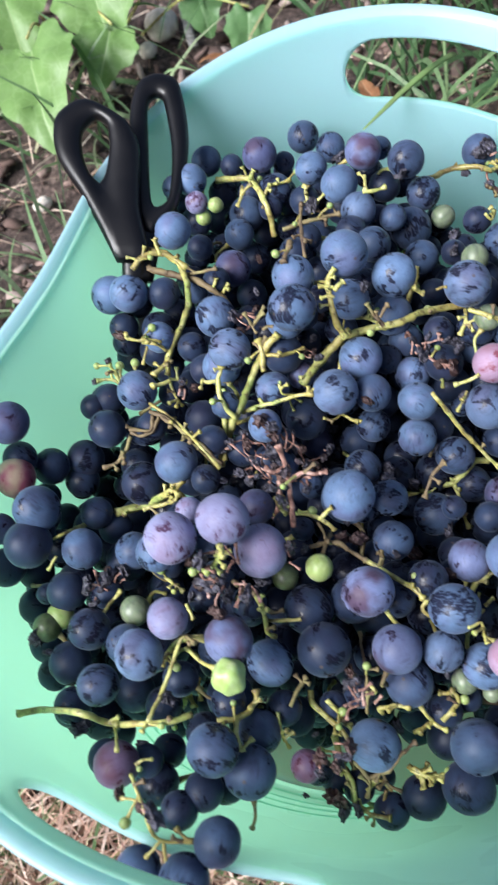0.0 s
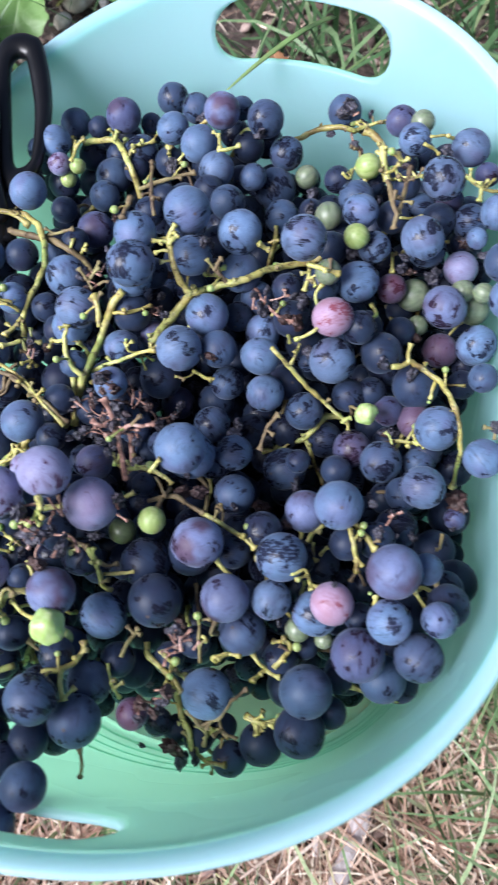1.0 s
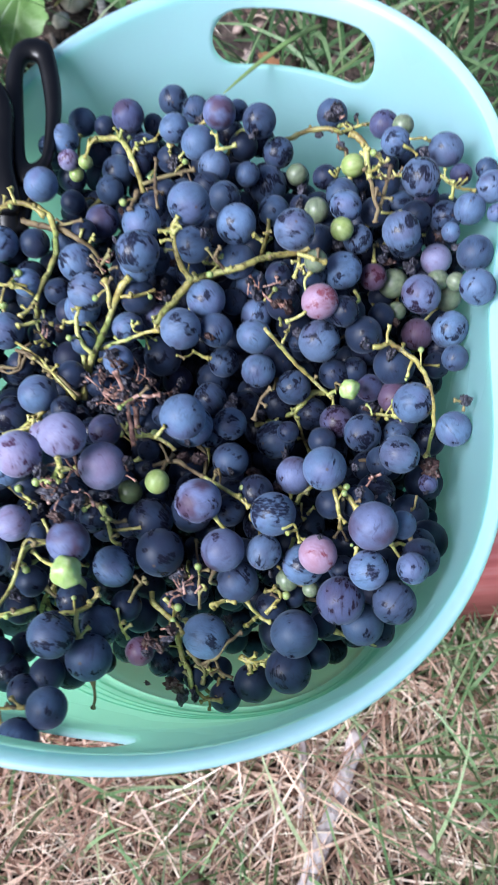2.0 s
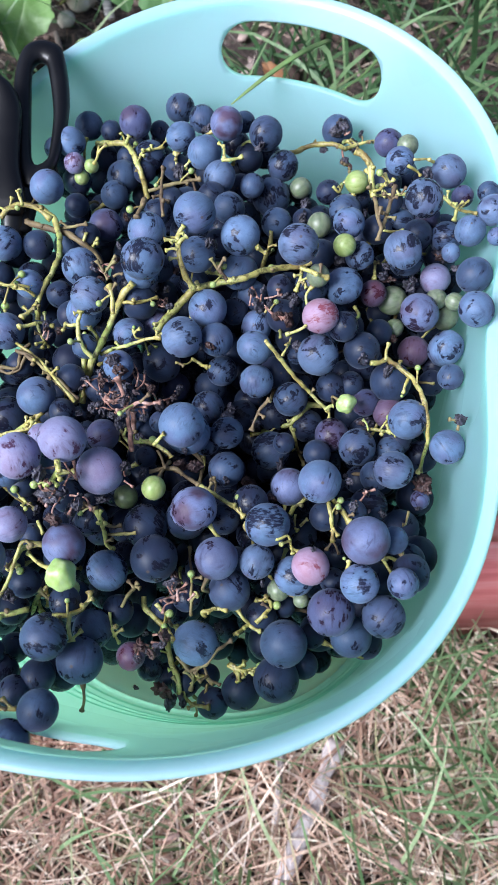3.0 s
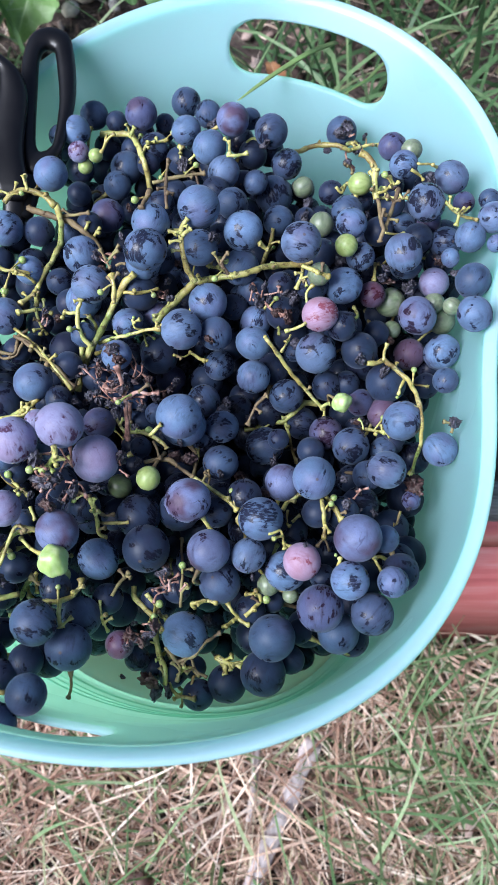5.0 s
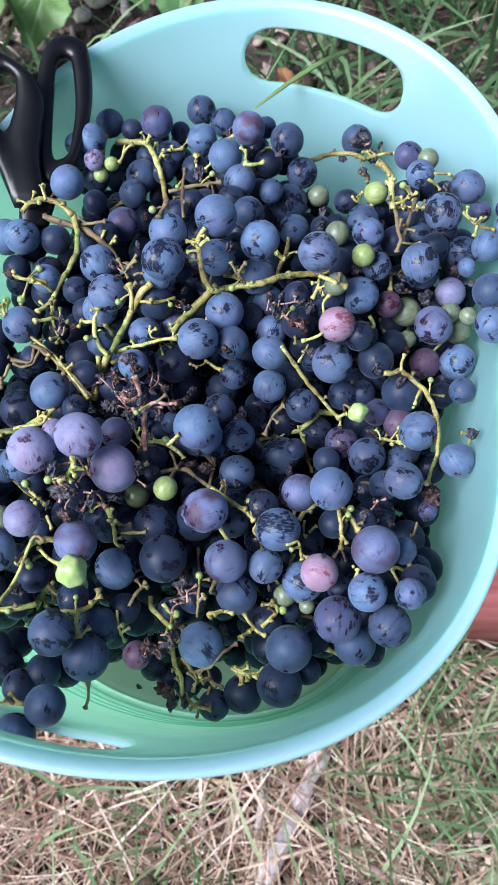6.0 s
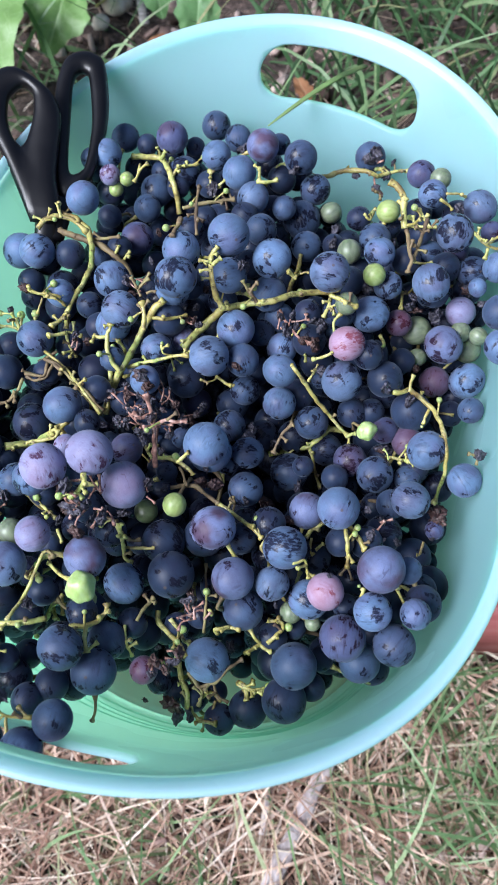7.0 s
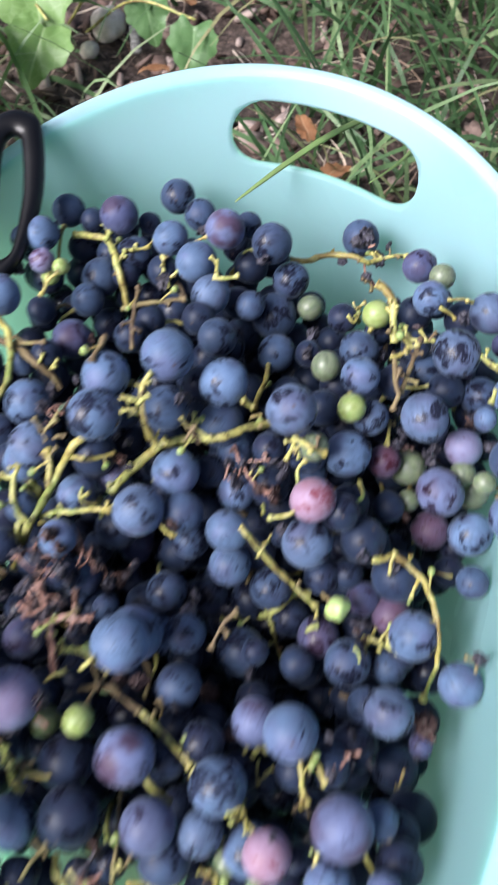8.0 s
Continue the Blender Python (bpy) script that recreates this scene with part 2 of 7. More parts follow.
def blade_material(name, stops, rough=0.55, thin=0.25, spec=0.3):
    """Thin leaves and straws; every blade takes its own colour."""
    m, nt, b = material(name, rough)
    isle = nt.nodes.new("ShaderNodeNewGeometry").outputs["Random Per Island"]
    c = ramp(nt, isle, *stops)
    f = noise_node(nt, coords(nt), 240.0, 3.0, 0.6)
    c = blend(nt, band(nt, f, 0.35, 0.7, 0.0, 0.45), c, stops[0][1])
    nt.links.new(c, b.inputs["Base Color"])
    b.inputs["Specular IOR Level"].default_value = spec
    t = nt.nodes.new("ShaderNodeBsdfTranslucent")
    nt.links.new(c, t.inputs["Color"])
    mix = nt.nodes.new("ShaderNodeMixShader")
    mix.inputs[0].default_value = thin
    nt.links.new(b.outputs[0], mix.inputs[1])
    nt.links.new(t.outputs[0], mix.inputs[2])
    nt.links.new(mix.outputs[0], nt.nodes["Material Output"].inputs["Surface"])
    return m


STRAW = blade_material("dry_straw", ((0.0, (0.16, 0.095, 0.070)), (0.3, (0.50, 0.340, 0.250)), (0.6, (0.80, 0.620, 0.480)), (0.88, (0.94, 0.84, 0.72)), (1.0, (0.42, 0.42, 0.20))), 0.6, 0.12)
GRASS = blade_material("grass_blade", ((0.0, (0.040, 0.092, 0.036)), (0.35, (0.080, 0.165, 0.066)), (0.7, (0.135, 0.240, 0.105)), (0.92, (0.27, 0.37, 0.18)), (1.0, (0.36, 0.33, 0.17))), 0.42, 0.28)
FRESH = blade_material("fresh_grass_blade", ((0.0, (0.26, 0.40, 0.13)), (1.0, (0.36, 0.50, 0.20))), 0.4, 0.3)
LAWN = blade_material("lawn_blade", ((0.0, (0.085, 0.165, 0.065)), (0.35, (0.17, 0.29, 0.13)), (0.7, (0.28, 0.40, 0.21)), (0.9, (0.40, 0.48, 0.29)), (1.0, (0.52, 0.48, 0.30))), 0.42, 0.28)
CHIPS = blade_material("bark_chips", ((0.0, (0.060, 0.038, 0.031)), (0.4, (0.18, 0.118, 0.098)), (0.75, (0.36, 0.255, 0.220)), (1.0, (0.56, 0.45, 0.40))), 0.8, 0.0)


def leaf_material(name, base, light, vein):
    m, nt, b = material(name, 0.45)
    vec = coords(nt)
    a = noise_node(nt, vec, 30.0, 4.0, 0.55)
    v = nt.nodes.new("ShaderNodeTexVoronoi")
    v.feature = 'DISTANCE_TO_EDGE'
    v.inputs["Scale"].default_value = 90.0
    nt.links.new(vec, v.inputs["Vector"])
    c = blend(nt, band(nt, a, 0.35, 0.65), base, light)
    c = blend(nt, band(nt, v.outputs["Distance"], 0.06, 0.0, 0.0, 0.25), c, vein)
    axes = nt.nodes.new("ShaderNodeSeparateXYZ")
    nt.links.new(vec, axes.inputs[0])
    rib = maths(nt, 'ABSOLUTE', axes.outputs[0], 0.0)
    c = blend(nt, band(nt, rib, 0.0012, 0.0004, 0.0, 0.7), c, vein)
    nt.links.new(c, b.inputs["Base Color"])
    bump(nt, b, v.outputs["Distance"], 0.4, 0.001)
    t = nt.nodes.new("ShaderNodeBsdfTranslucent")
    nt.links.new(c, t.inputs["Color"])
    mix = nt.nodes.new("ShaderNodeMixShader")
    mix.inputs[0].default_value = 0.3
    nt.links.new(b.outputs[0], mix.inputs[1])
    nt.links.new(t.outputs[0], mix.inputs[2])
    nt.links.new(mix.outputs[0], nt.nodes["Material Output"].inputs["Surface"])
    return m


LEAF = leaf_material("vine_leaf_green", (0.155, 0.29, 0.075), (0.235, 0.40, 0.135), (0.40, 0.56, 0.26))
DULL_LEAF = leaf_material("dull_weed_leaf", (0.10, 0.22, 0.075), (0.16, 0.31, 0.12), (0.26, 0.42, 0.20))
DEAD = leaf_material("dead_leaf_brown", (0.30, 0.13, 0.06), (0.42, 0.22, 0.11), (0.50, 0.30, 0.17))


def paint_material():
    m, nt, b = material("worn_red_paint", 0.6)
    vec = coords(nt)
    a = noise_node(nt, stretched(nt, vec, 1.0, 6.0, 6.0), 9.0, 6.0, 0.6)
    f = noise_node(nt, stretched(nt, vec, 3.0, 30.0, 30.0), 12.0, 5.0, 0.65)
    c = ramp(nt, a, (0.30, (0.52, 0.120, 0.125)), (0.5, (0.68, 0.200, 0.200)), (0.7, (0.74, 0.36, 0.35)))
    c = blend(nt, band(nt, f, 0.66, 0.74, 0.0, 0.8), c, (0.17, 0.13, 0.12))
    nt.links.new(c, b.inputs["Base Color"])
    bump(nt, b, f, 0.35, 0.001)
    return m


def grey_wood_material():
    m, nt, b = material("weathered_grey_wood", 0.8)
    vec = coords(nt)
    f = noise_node(nt, stretched(nt, vec, 2.0, 30.0, 30.0), 14.0, 6.0, 0.65)
    a = noise_node(nt, vec, 18.0, 3.0, 0.5)
    c = ramp(nt, f, (0.35, (0.10, 0.09, 0.085)), (0.5, (0.25, 0.24, 0.23)), (0.7, (0.38, 0.37, 0.36)))
    nt.links.new(blend(nt, band(nt, a, 0.6, 0.7, 0.0, 0.4), c, (0.25, 0.10, 0.09)), b.inputs["Base Color"])
    bump(nt, b, f, 0.6, 0.0015)
    return m


def bleached_material():
    m, nt, b = material("bleached_stick", 0.8)
    f = noise_node(nt, stretched(nt, coords(nt), 8.0, 2.0, 8.0), 40.0, 5.0, 0.6)
    nt.links.new(ramp(nt, f, (0.3, (0.28, 0.24, 0.23)), (0.5, (0.47, 0.43, 0.43)), (0.7, (0.60, 0.56, 0.56))), b.inputs["Base Color"])
    bump(nt, b, f, 0.6, 0.001)
    return m


RED_PAINT, GREY_WOOD, BLEACHED = paint_material(), grey_wood_material(), bleached_material()


def stone_material():
    m, nt, b = material("pale_stone", 0.85)
    vec = coords(nt)
    f = noise_node(nt, vec, 90.0, 6.0, 0.6)
    nt.links.new(ramp(nt, f, (0.3, (0.46, 0.40, 0.33)), (0.55, (0.72, 0.65, 0.57)), (0.75, (0.82, 0.77, 0.70))), b.inputs["Base Color"])
    bump(nt, b, f, 0.5, 0.002)
    return m


STONE = stone_material()


# ---- building helpers ----
def smooth(me):
    me.polygons.foreach_set("use_smooth", [True] * len(me.polygons))
    me.update()
    return me


def mesh_of(name, verts, faces, mat, flat=False):
    me = bpy.data.meshes.new(name)
    me.from_pydata([tuple(v) for v in verts], [], faces)
    me.materials.append(mat)
    if not flat:
        smooth(me)
    return me


def part(name, me, parent, label=""):
    """Links a mesh (or a bmesh with its material) as one part under a thing or a part."""
    if isinstance(me, tuple):
        bm, mat = me
        data = bpy.data.meshes.new(name)
        bm.to_mesh(data)
        bm.free()
        data.materials.append(mat)
        me = smooth(data)
    ob = new(name, me)
    ob.parent = parent
    return tagged(ob, label) if label else ob


def spline(points, steps):
    """Catmull-Rom through the points."""
    p = [Vector(q) for q in points]
    p = [2 * p[0] - p[1]] + p + [2 * p[-1] - p[-2]]
    out = []
    for i in range(1, len(p) - 2):
        for k in range(steps):
            t = k / steps
            a, b, c, d = p[i - 1], p[i], p[i + 1], p[i + 2]
            out.append(0.5 * (2 * b + (c - a) * t + (2 * a - 5 * b + 4 * c - d) * t * t + (3 * b - a - 3 * c + d) * t ** 3))
    return out + [p[-2]]


def sweep(line, radii, sides=8, flat=1.0, closed=False, up=Vector((0.2, 0.1, 1))):
    """A tube along a line; flat squeezes it across."""
    verts, faces, n = [], [], len(line)
    for i, q in enumerate(line):
        ahead = (line[(i + 1) % n] - line[i - 1]) if closed else (line[min(i + 1, n - 1)] - line[max(i - 1, 0)])
        ahead.normalize()
        x = ahead.cross(up).normalized()
        y = x.cross(ahead).normalized()
        r = radii[i] if hasattr(radii, "__len__") else radii
        for k in range(sides):
            a = k / sides * math.tau
            verts.append(q + x * (r * math.cos(a)) + y * (r * flat * math.sin(a)))
    for i in range(n if closed else n - 1):
        for k in range(sides):
            a, b = i * sides, ((i + 1) % n) * sides
            faces.append((a + k, a + (k + 1) % sides, b + (k + 1) % sides, b + k))
    if not closed:
        faces += [tuple(range(sides))[::-1], tuple((n - 1) * sides + k for k in range(sides))]
    return verts, faces


def slab(x0, x1, y0, y1, z0, z1, edge=0.002):
    bm = bmesh.new()
    bmesh.ops.create_cube(bm, size=1)
    for v in bm.verts:
        v.co = Vector((x0 + (v.co.x + 0.5) * (x1 - x0), y0 + (v.co.y + 0.5) * (y1 - y0), z0 + (v.co.z + 0.5) * (z1 - z0)))
    bmesh.ops.bevel(bm, geom=bm.edges[:], offset=edge, segments=2, affect='EDGES')
    return bm


def empty_thing(name, label, category, at=(0, 0, 0), group="", kind=""):
    ob = new(name)
    ob.location = at
    return tagged(ob, label, category, group, kind)


# ---- ground, lawn and raised bed ----
SOIL_Z, FRONT_Y = 0.285, -0.052


def height_sheet(name, x0, x1, y0, y1, nx, ny, z, amp, mat, scale=18.0):
    verts = []
    for j in range(ny + 1):
        for i in range(nx + 1):
            x, y = x0 + (x1 - x0) * i / nx, y0 + (y1 - y0) * j / ny
            h = noise.noise((x * scale, y * scale, 3.1)) + 0.6 * noise.noise((x * scale * 3.1, y * scale * 3.1, 7.7))
            verts.append((x, y, z + amp * h))
    faces = [(j * (nx + 1) + i, j * (nx + 1) + i + 1, (j + 1) * (nx + 1) + i + 1, (j + 1) * (nx + 1) + i) for j in range(ny) for i in range(nx)]
    return new(name, mesh_of(name, verts, faces, mat))


def ground_sheet():
    """One sheet to the horizon, finely bumpy near the tub."""
    xs = [-900, -60, -8, -2] + [-0.9 + 0.015 * i for i in range(121)] + [2, 8, 60, 900]
    ys = [-900, -60, -8, -2] + [-0.9 + 0.015 * i for i in range(81)] + [2, 8, 60, 900]
    verts = [(x, y, 0.004 * noise.noise((x * 22, y * 22, 1)) - 0.004 if abs(x) < 1 and abs(y) < 1 else -0.004) for y in ys for x in xs]
    n = len(xs)
    faces = [(j * n + i, j * n + i + 1, (j + 1) * n + i + 1, (j + 1) * n + i) for j in range(len(ys) - 1) for i in range(n - 1)]
    tagged(new("ground", mesh_of("ground", verts, faces, THATCH)), "bare brown thatch and soil under the lawn", "ground", kind="structure")


ground_sheet()


def raised_bed():
    bed = empty_thing("raised_bed", "raised garden bed with worn red painted timber sides", "raised bed", (0, FRONT_Y, 0), kind="structure")
    y = 0.0
    lower = part("board", (slab(-1.3, 1.3, y, y + 0.034, 0.0, 0.244), RED_PAINT), bed, "worn red painted board")
    part("board", (slab(-1.3, 1.3, y - 0.002, y + 0.030, 0.247, 0.286), RED_PAINT), bed)
    part("cap", (slab(-1.3, 1.3, y + 0.0005, y + 0.0285, 0.2865, 0.2925, 0.001), GREY_WOOD), bed, "weathered bare grey top edge")
    part("board", (slab(-1.334, -1.3, y, y + 1.5, 0.0, 0.286), RED_PAINT), bed)
    part("board", (slab(1.3, 1.334, y, y + 1.5, 0.0, 0.286), RED_PAINT), bed)
    part("board", (slab(-1.3, 1.3, y + 1.466, y + 1.5, 0.0, 0.286), RED_PAINT), bed)
    return bed


raised_bed()
soil = height_sheet("bed_soil", -1.3, 1.3, FRONT_Y + 0.0345, FRONT_Y + 1.466, 170, 100, SOIL_Z - 0.010, 0.007, SOIL)
tagged(soil, "dark crumbly garden soil filling the raised bed", "soil", kind="structure")


def blades(count, place, length, width, rise, bend, seed, segs=4, roll=1.0):
    """Joined blades: place(rng) gives a foot; length, width, rise (start slope, degrees) and bend are ranges."""
    rng = random.Random(seed)
    verts, faces = [], []
    for _ in range(count):
        x, y, z = place(rng)
        a = rng.uniform(0, math.tau)
        n, w = rng.uniform(*length), rng.uniform(*width)
        up, curl, veer = radians(rng.uniform(*rise)), radians(rng.uniform(*bend)), rng.uniform(-0.5, 0.5)
        p = Vector((x, y, z))
        tilt = rng.uniform(-roll, roll)
        base = len(verts)
        for k in range(segs + 1):
            t = k / segs
            d = Vector((math.cos(a + veer * t) * math.cos(up), math.sin(a + veer * t) * math.cos(up), math.sin(up)))
            side = d.cross(Vector((0, 0, 1))).normalized()
            side = (side * math.cos(tilt) + side.cross(d) * math.sin(tilt)) * (w * (1 - 0.85 * t ** 2.2) / 2)
            verts += [p + side, p - side]
            p = p + d * (n / segs)
            up -= curl / segs
            if p.z < z + 0.001 and d.z < 0:
                up = abs(up) * 0.15
        for k in range(segs):
            i = base + 2 * k
            faces.append((i, i + 1, i + 3, i + 2))
    return verts, faces


def litter(count, place, size, seed):
    """Small flat broken chips, each a bent four-sided flake with thickness."""
    rng = random.Random(seed)
    verts, faces = [], []
    for _ in range(count):
        x, y, z = place(rng)
        s, k = rng.uniform(*size), rng.uniform(0.25, 0.7)
        m = pose(x, y, z + s * 0.15, rng.uniform(-30, 30), rng.uniform(-30, 30), rng.uniform(0, 360))
        b = len(verts)
        ring = [(-1, -k), (0.1, -k * 1.2), (1, -k * 0.4), (0.8, k), (-0.2, k * 0.8), (-1.1, k * 0.3)]
        for h in (0.10, -0.10):
            verts += [m @ Vector((px * s / 2 * rng.uniform(0.8, 1.1), py * s / 2 * rng.uniform(0.8, 1.1), h * s)) for px, py in ring]
        faces += [tuple(b + i for i in range(6)), tuple(b + 11 - i for i in range(6))]
        faces += [(b + i, b + 6 + i, b + 6 + (i + 1) % 6, b + (i + 1) % 6) for i in range(6)]
    return verts, faces


def lawn_spot(rng):
    if rng.random() < 0.30:
        return rng.gauss(0, 0.8), FRONT_Y - 0.004 - abs(rng.gauss(0, 0.8)), rng.uniform(0.0, 0.010)
    return rng.uniform(-0.62, 0.52), rng.uniform(-0.50, FRONT_Y - 0.004), rng.uniform(0.0, 0.020)


def green_spot(rng):
    while True:
        x, y = rng.uniform(-0.6, 0.5), rng.uniform(-0.5, FRONT_Y - 0.006)
        if rng.random() < 0.15:
            return rng.gauss(0, 0.8), FRONT_Y - 0.006 - abs(rng.gauss(0, 0.8)), 0.0
        edge = math.exp(-((y - FRONT_Y) / 0.07) ** 2)
        clump = noise.noise((x * 9 + 2, y * 9, 0.5))
        if rng.random() < 0.08 + 0.55 * edge * (x > 0.02) + max(0, clump) * 0.6 + 0.40 * (x > 0.12):
            return x, y, 0.0


def stuff(name, shape, mat, label, category):
    tagged(new(name, mesh_of(name, *shape, mat)), label, category, kind="stuff")


stuff("dry_grass", blades(13500, lawn_spot, (0.03, 0.13), (0.0008, 0.0032), (-4, 30), (0, 55), 11), STRAW, "matted dry straw coloured grass on the ground", "dry grass")
stuff("lawn_grass", blades(3000, green_spot, (0.05, 0.16), (0.0018, 0.0042), (12, 70), (20, 110), 12, 5), LAWN, "thin green grass blades growing through dry thatch", "grass")
stuff("bark_litter", litter(700, lawn_spot, (0.006, 0.022), 13), CHIPS, "small brown bark chips and broken leaf bits", "litter")


def bed_spot(rng):
    x, y = rng.uniform(-0.55, 0.55), rng.uniform(0.10, 0.95)
    if rng.random() < 0.3:
        x, y = rng.uniform(-1.25, 1.25), rng.uniform(0.0, 1.38)
    return x, y, SOIL_Z - 0.008


def tuft_spot(rng):
    while True:
        x, y = rng.uniform(-0.12, 0.50), rng.uniform(0.22, 0.95)
        if rng.random() < 0.10:
            return rng.uniform(0.1, 1.25), rng.uniform(0.22, 1.38), SOIL_Z - 0.012
        keep = 0.25 + 0.75 * min(1, max(0, (x + 0.02) / 0.12)) if y > 0.2 else 0
        if x < 0.0 and y > 0.42:
            keep *= 0.35
        if rng.random() < keep * (0.35 + 0.9 * max(0, noise.noise((x * 14, y * 14, 9)) + 0.2)):
            return x, y, SOIL_Z - 0.012


def weed_spot(rng):
    while True:
        x, y = rng.uniform(-0.50, -0.14), rng.uniform(0.02, 0.60)
        if rng.random() < max(0.04, noise.noise((x * 11, y * 11, 4)) * 1.2):
            return x, y, SOIL_Z - 0.012


stuff("bed_grass", blades(1250, tuft_spot, (0.08, 0.24), (0.0024, 0.0060), (25, 82), (20, 120), 21, 6), GRASS, "tall green grass tufts growing in the bed", "grass")
stuff("bed_weeds", blades(190, weed_spot, (0.07, 0.18), (0.0026, 0.0058), (10, 70), (20, 90), 22, 5), LAWN, "sparse green grass shoots on dark soil", "grass")
stuff("bed_straw", blades(1600, bed_spot, (0.02, 0.09), (0.0008, 0.0022), (-3, 20), (0, 50), 23), STRAW, "scattered dry straws lying on the soil", "straw")
stuff("bed_chips", litter(2200, bed_spot, (0.005, 0.026), 24), CHIPS, "brown bark chips and clods on the soil", "bark")


def weathered_stick(points, r, mat, label, flat=0.55):
    line = spline(points, 8)
    radii = [r * (0.85 + 0.3 * noise.noise((q.x * 60, q.y * 60, 2))) for q in line]
    v, fc = sweep(line, radii, 10, flat)
    tagged(new("stick", mesh_of("stick", v, fc, mat)), label, "stick")


weathered_stick([(0.074, -0.148, 0.022), (0.052, -0.195, 0.024), (0.030, -0.240, 0.023), (0.008, -0.290, 0.021)], 0.0098, BLEACHED, "flat weathered grey stick lying in the grass", 0.3)
weathered_stick([(0.022, -0.150, 0.019), (0.020, -0.180, 0.021), (0.016, -0.215, 0.019)], 0.0038, BLEACHED, "thin grey stick lying in dry grass")
weathered_stick([(-0.150, 0.660, 0.292), (-0.140, 0.590, 0.294), (-0.128, 0.535, 0.290)], 0.0055, GREY_WOOD, "brown grey twig lying on the soil")


def rough_stone(x, y, z, sx, sy, sz, turn, seed):
    bm = bmesh.new()
    bmesh.ops.create_icosphere(bm, subdivisions=3, radius=1)
    for v in bm.verts:
        n = v.co.normalized()
        k = 1 + 0.22 * noise.noise(n * 1.3 + Vector((seed, 0, 0))) + 0.08 * noise.noise(n * 4 + Vector((seed, 5, 0)))
        v.co = Vector((n.x * sx * k, n.y * sy * k, max(-0.5, n.z) * sz * k))
    me = bpy.data.meshes.new("stone")
    bm.to_mesh(me)
    bm.free()
    me.materials.append(STONE)
    ob = new("stone", smooth(me))
    ob.matrix_world = pose(x, y, z, 0, 0, turn)
    tagged(ob, "pale rounded stone half sunk in soil", "stone")


rough_stone(-0.166, 0.585, 0.288, 0.018, 0.022, 0.014, 20, 1)
rough_stone(-0.178, 0.545, 0.286, 0.010, 0.009, 0.008, 50, 4)
rough_stone(-0.262, 0.330, 0.286, 0.009, 0.007, 0.006, 50, 7)


def leaf_mesh(name, size, mat, seed, lobes=True):
    """A smooth heart or arrow shaped leaf, cupped along its rib, lying in its own xy plane, its stalk at the origin, pointing along +y."""
    rng = random.Random(seed)
    outline = []
    count = 72
    wide = rng.uniform(0.40, 0.50) if lobes else 0.26
    for i in range(count):
        a = i / count * math.tau
        up = math.sin(a)
        across = wide * math.copysign(abs(math.cos(a)) ** 0.9, math.cos(a)) * (1 - 0.45 * max(0, up) ** 1.3)
        along = 0.62 * up ** 3 * 0.35 + 0.40 * up if up > 0 else 0.40 * up
        if lobes:
            along -= 0.07 * math.exp(-((abs(math.cos(a)) - 0.55) / 0.25) ** 2) * (up < 0)
            along += 0.13 * math.exp(-(math.cos(a) / 0.22) ** 2) * (up < 0)
        k = 1 + 0.05 * math.sin(a * 11 + seed) * (up < 0.8) + rng.uniform(-0.012, 0.012)
        outline.append((across * k, along * k + 0.40))
    verts, faces, rings = [], [], 6
    for k in range(rings + 1):
        t = k / rings
        for i, (x, y) in enumerate(outline):
            px, py = x * t, 0.32 + (y - 0.32) * t
            d = math.hypot(px, py - 0.32)
            fold = 0.30 * abs(px)
            z = -0.42 * d * d + fold + 0.07 * noise.noise((px * 3 + seed, py * 3, 0)) + 0.035 * noise.noise((px * 9 + seed, py * 9, 2)) * t
            verts.append((px * size, py * size, z * size))
    for k in range(rings):
        for i in range(count):
            a, b = k * count, (k + 1) * count
            faces.append((a + i, a + (i + 1) % count, b + (i + 1) % count, b + i))
    return mesh_of(name, verts, faces, mat)


def vine_shoot():
    plant = empty_thing("vine_shoot", "low grapevine shoot with broad light green leaves", "vine", (-0.27, 0.58, SOIL_Z))
    spots = [
        (-0.262, 0.428, 0.345, 0.118, 14, 14, 188, 1),
        (-0.204, 0.482, 0.330, 0.062, 30, -18, 170, 2),
        (-0.212, 0.532, 0.350, 0.104, 20, 8, 192, 3),
        (-0.305, 0.545, 0.352, 0.100, 16, -6, 200, 8),
        (-0.380, 0.560, 0.345, 0.110, 30, 20, 230, 5),
        (-0.114, 0.549, 0.318, 0.046, 52, 10, 185, 6),
        (-0.068, 0.508, 0.312, 0.054, 50, -10, 178, 7),
    ]
    base = Vector(plant.location)
    for x, y, z, size, tip, bank, turn, seed in spots:
        ob = part("leaf", leaf_mesh("leaf", size, DULL_LEAF if size < 0.06 else LEAF, seed), plant)
        m = pose(x, y, z, -tip, bank, turn)
        m.translation = Vector((x, y, z)) + m.to_3x3() @ Vector((0, -0.45 * size, 0)) - base
        ob.matrix_local = m
        foot = m.translation + m.to_3x3() @ Vector((0, 0.02 * size, 0))
        root = Vector((foot.x * 0.4, foot.y * 0.4 + 0.02, 0.0))
        v, fc = sweep(spline([root, (root + foot) / 2 + Vector((0, 0, 0.025)), foot], 6), 0.0014, 6)
        part("leaf_stalk", mesh_of("leaf_stalk", v, fc, STALK), plant)
    return plant


vine_shoot()


def dead_leaf(x, y, z, size, tip, turn, seed):
    ob = new("dead_leaf", leaf_mesh("dead_leaf", size, DEAD, seed, False))
    ob.matrix_world = pose(x, y, z, tip, 8, turn)
    tagged(ob, "curled dry brown leaf lying on soil", "leaf")


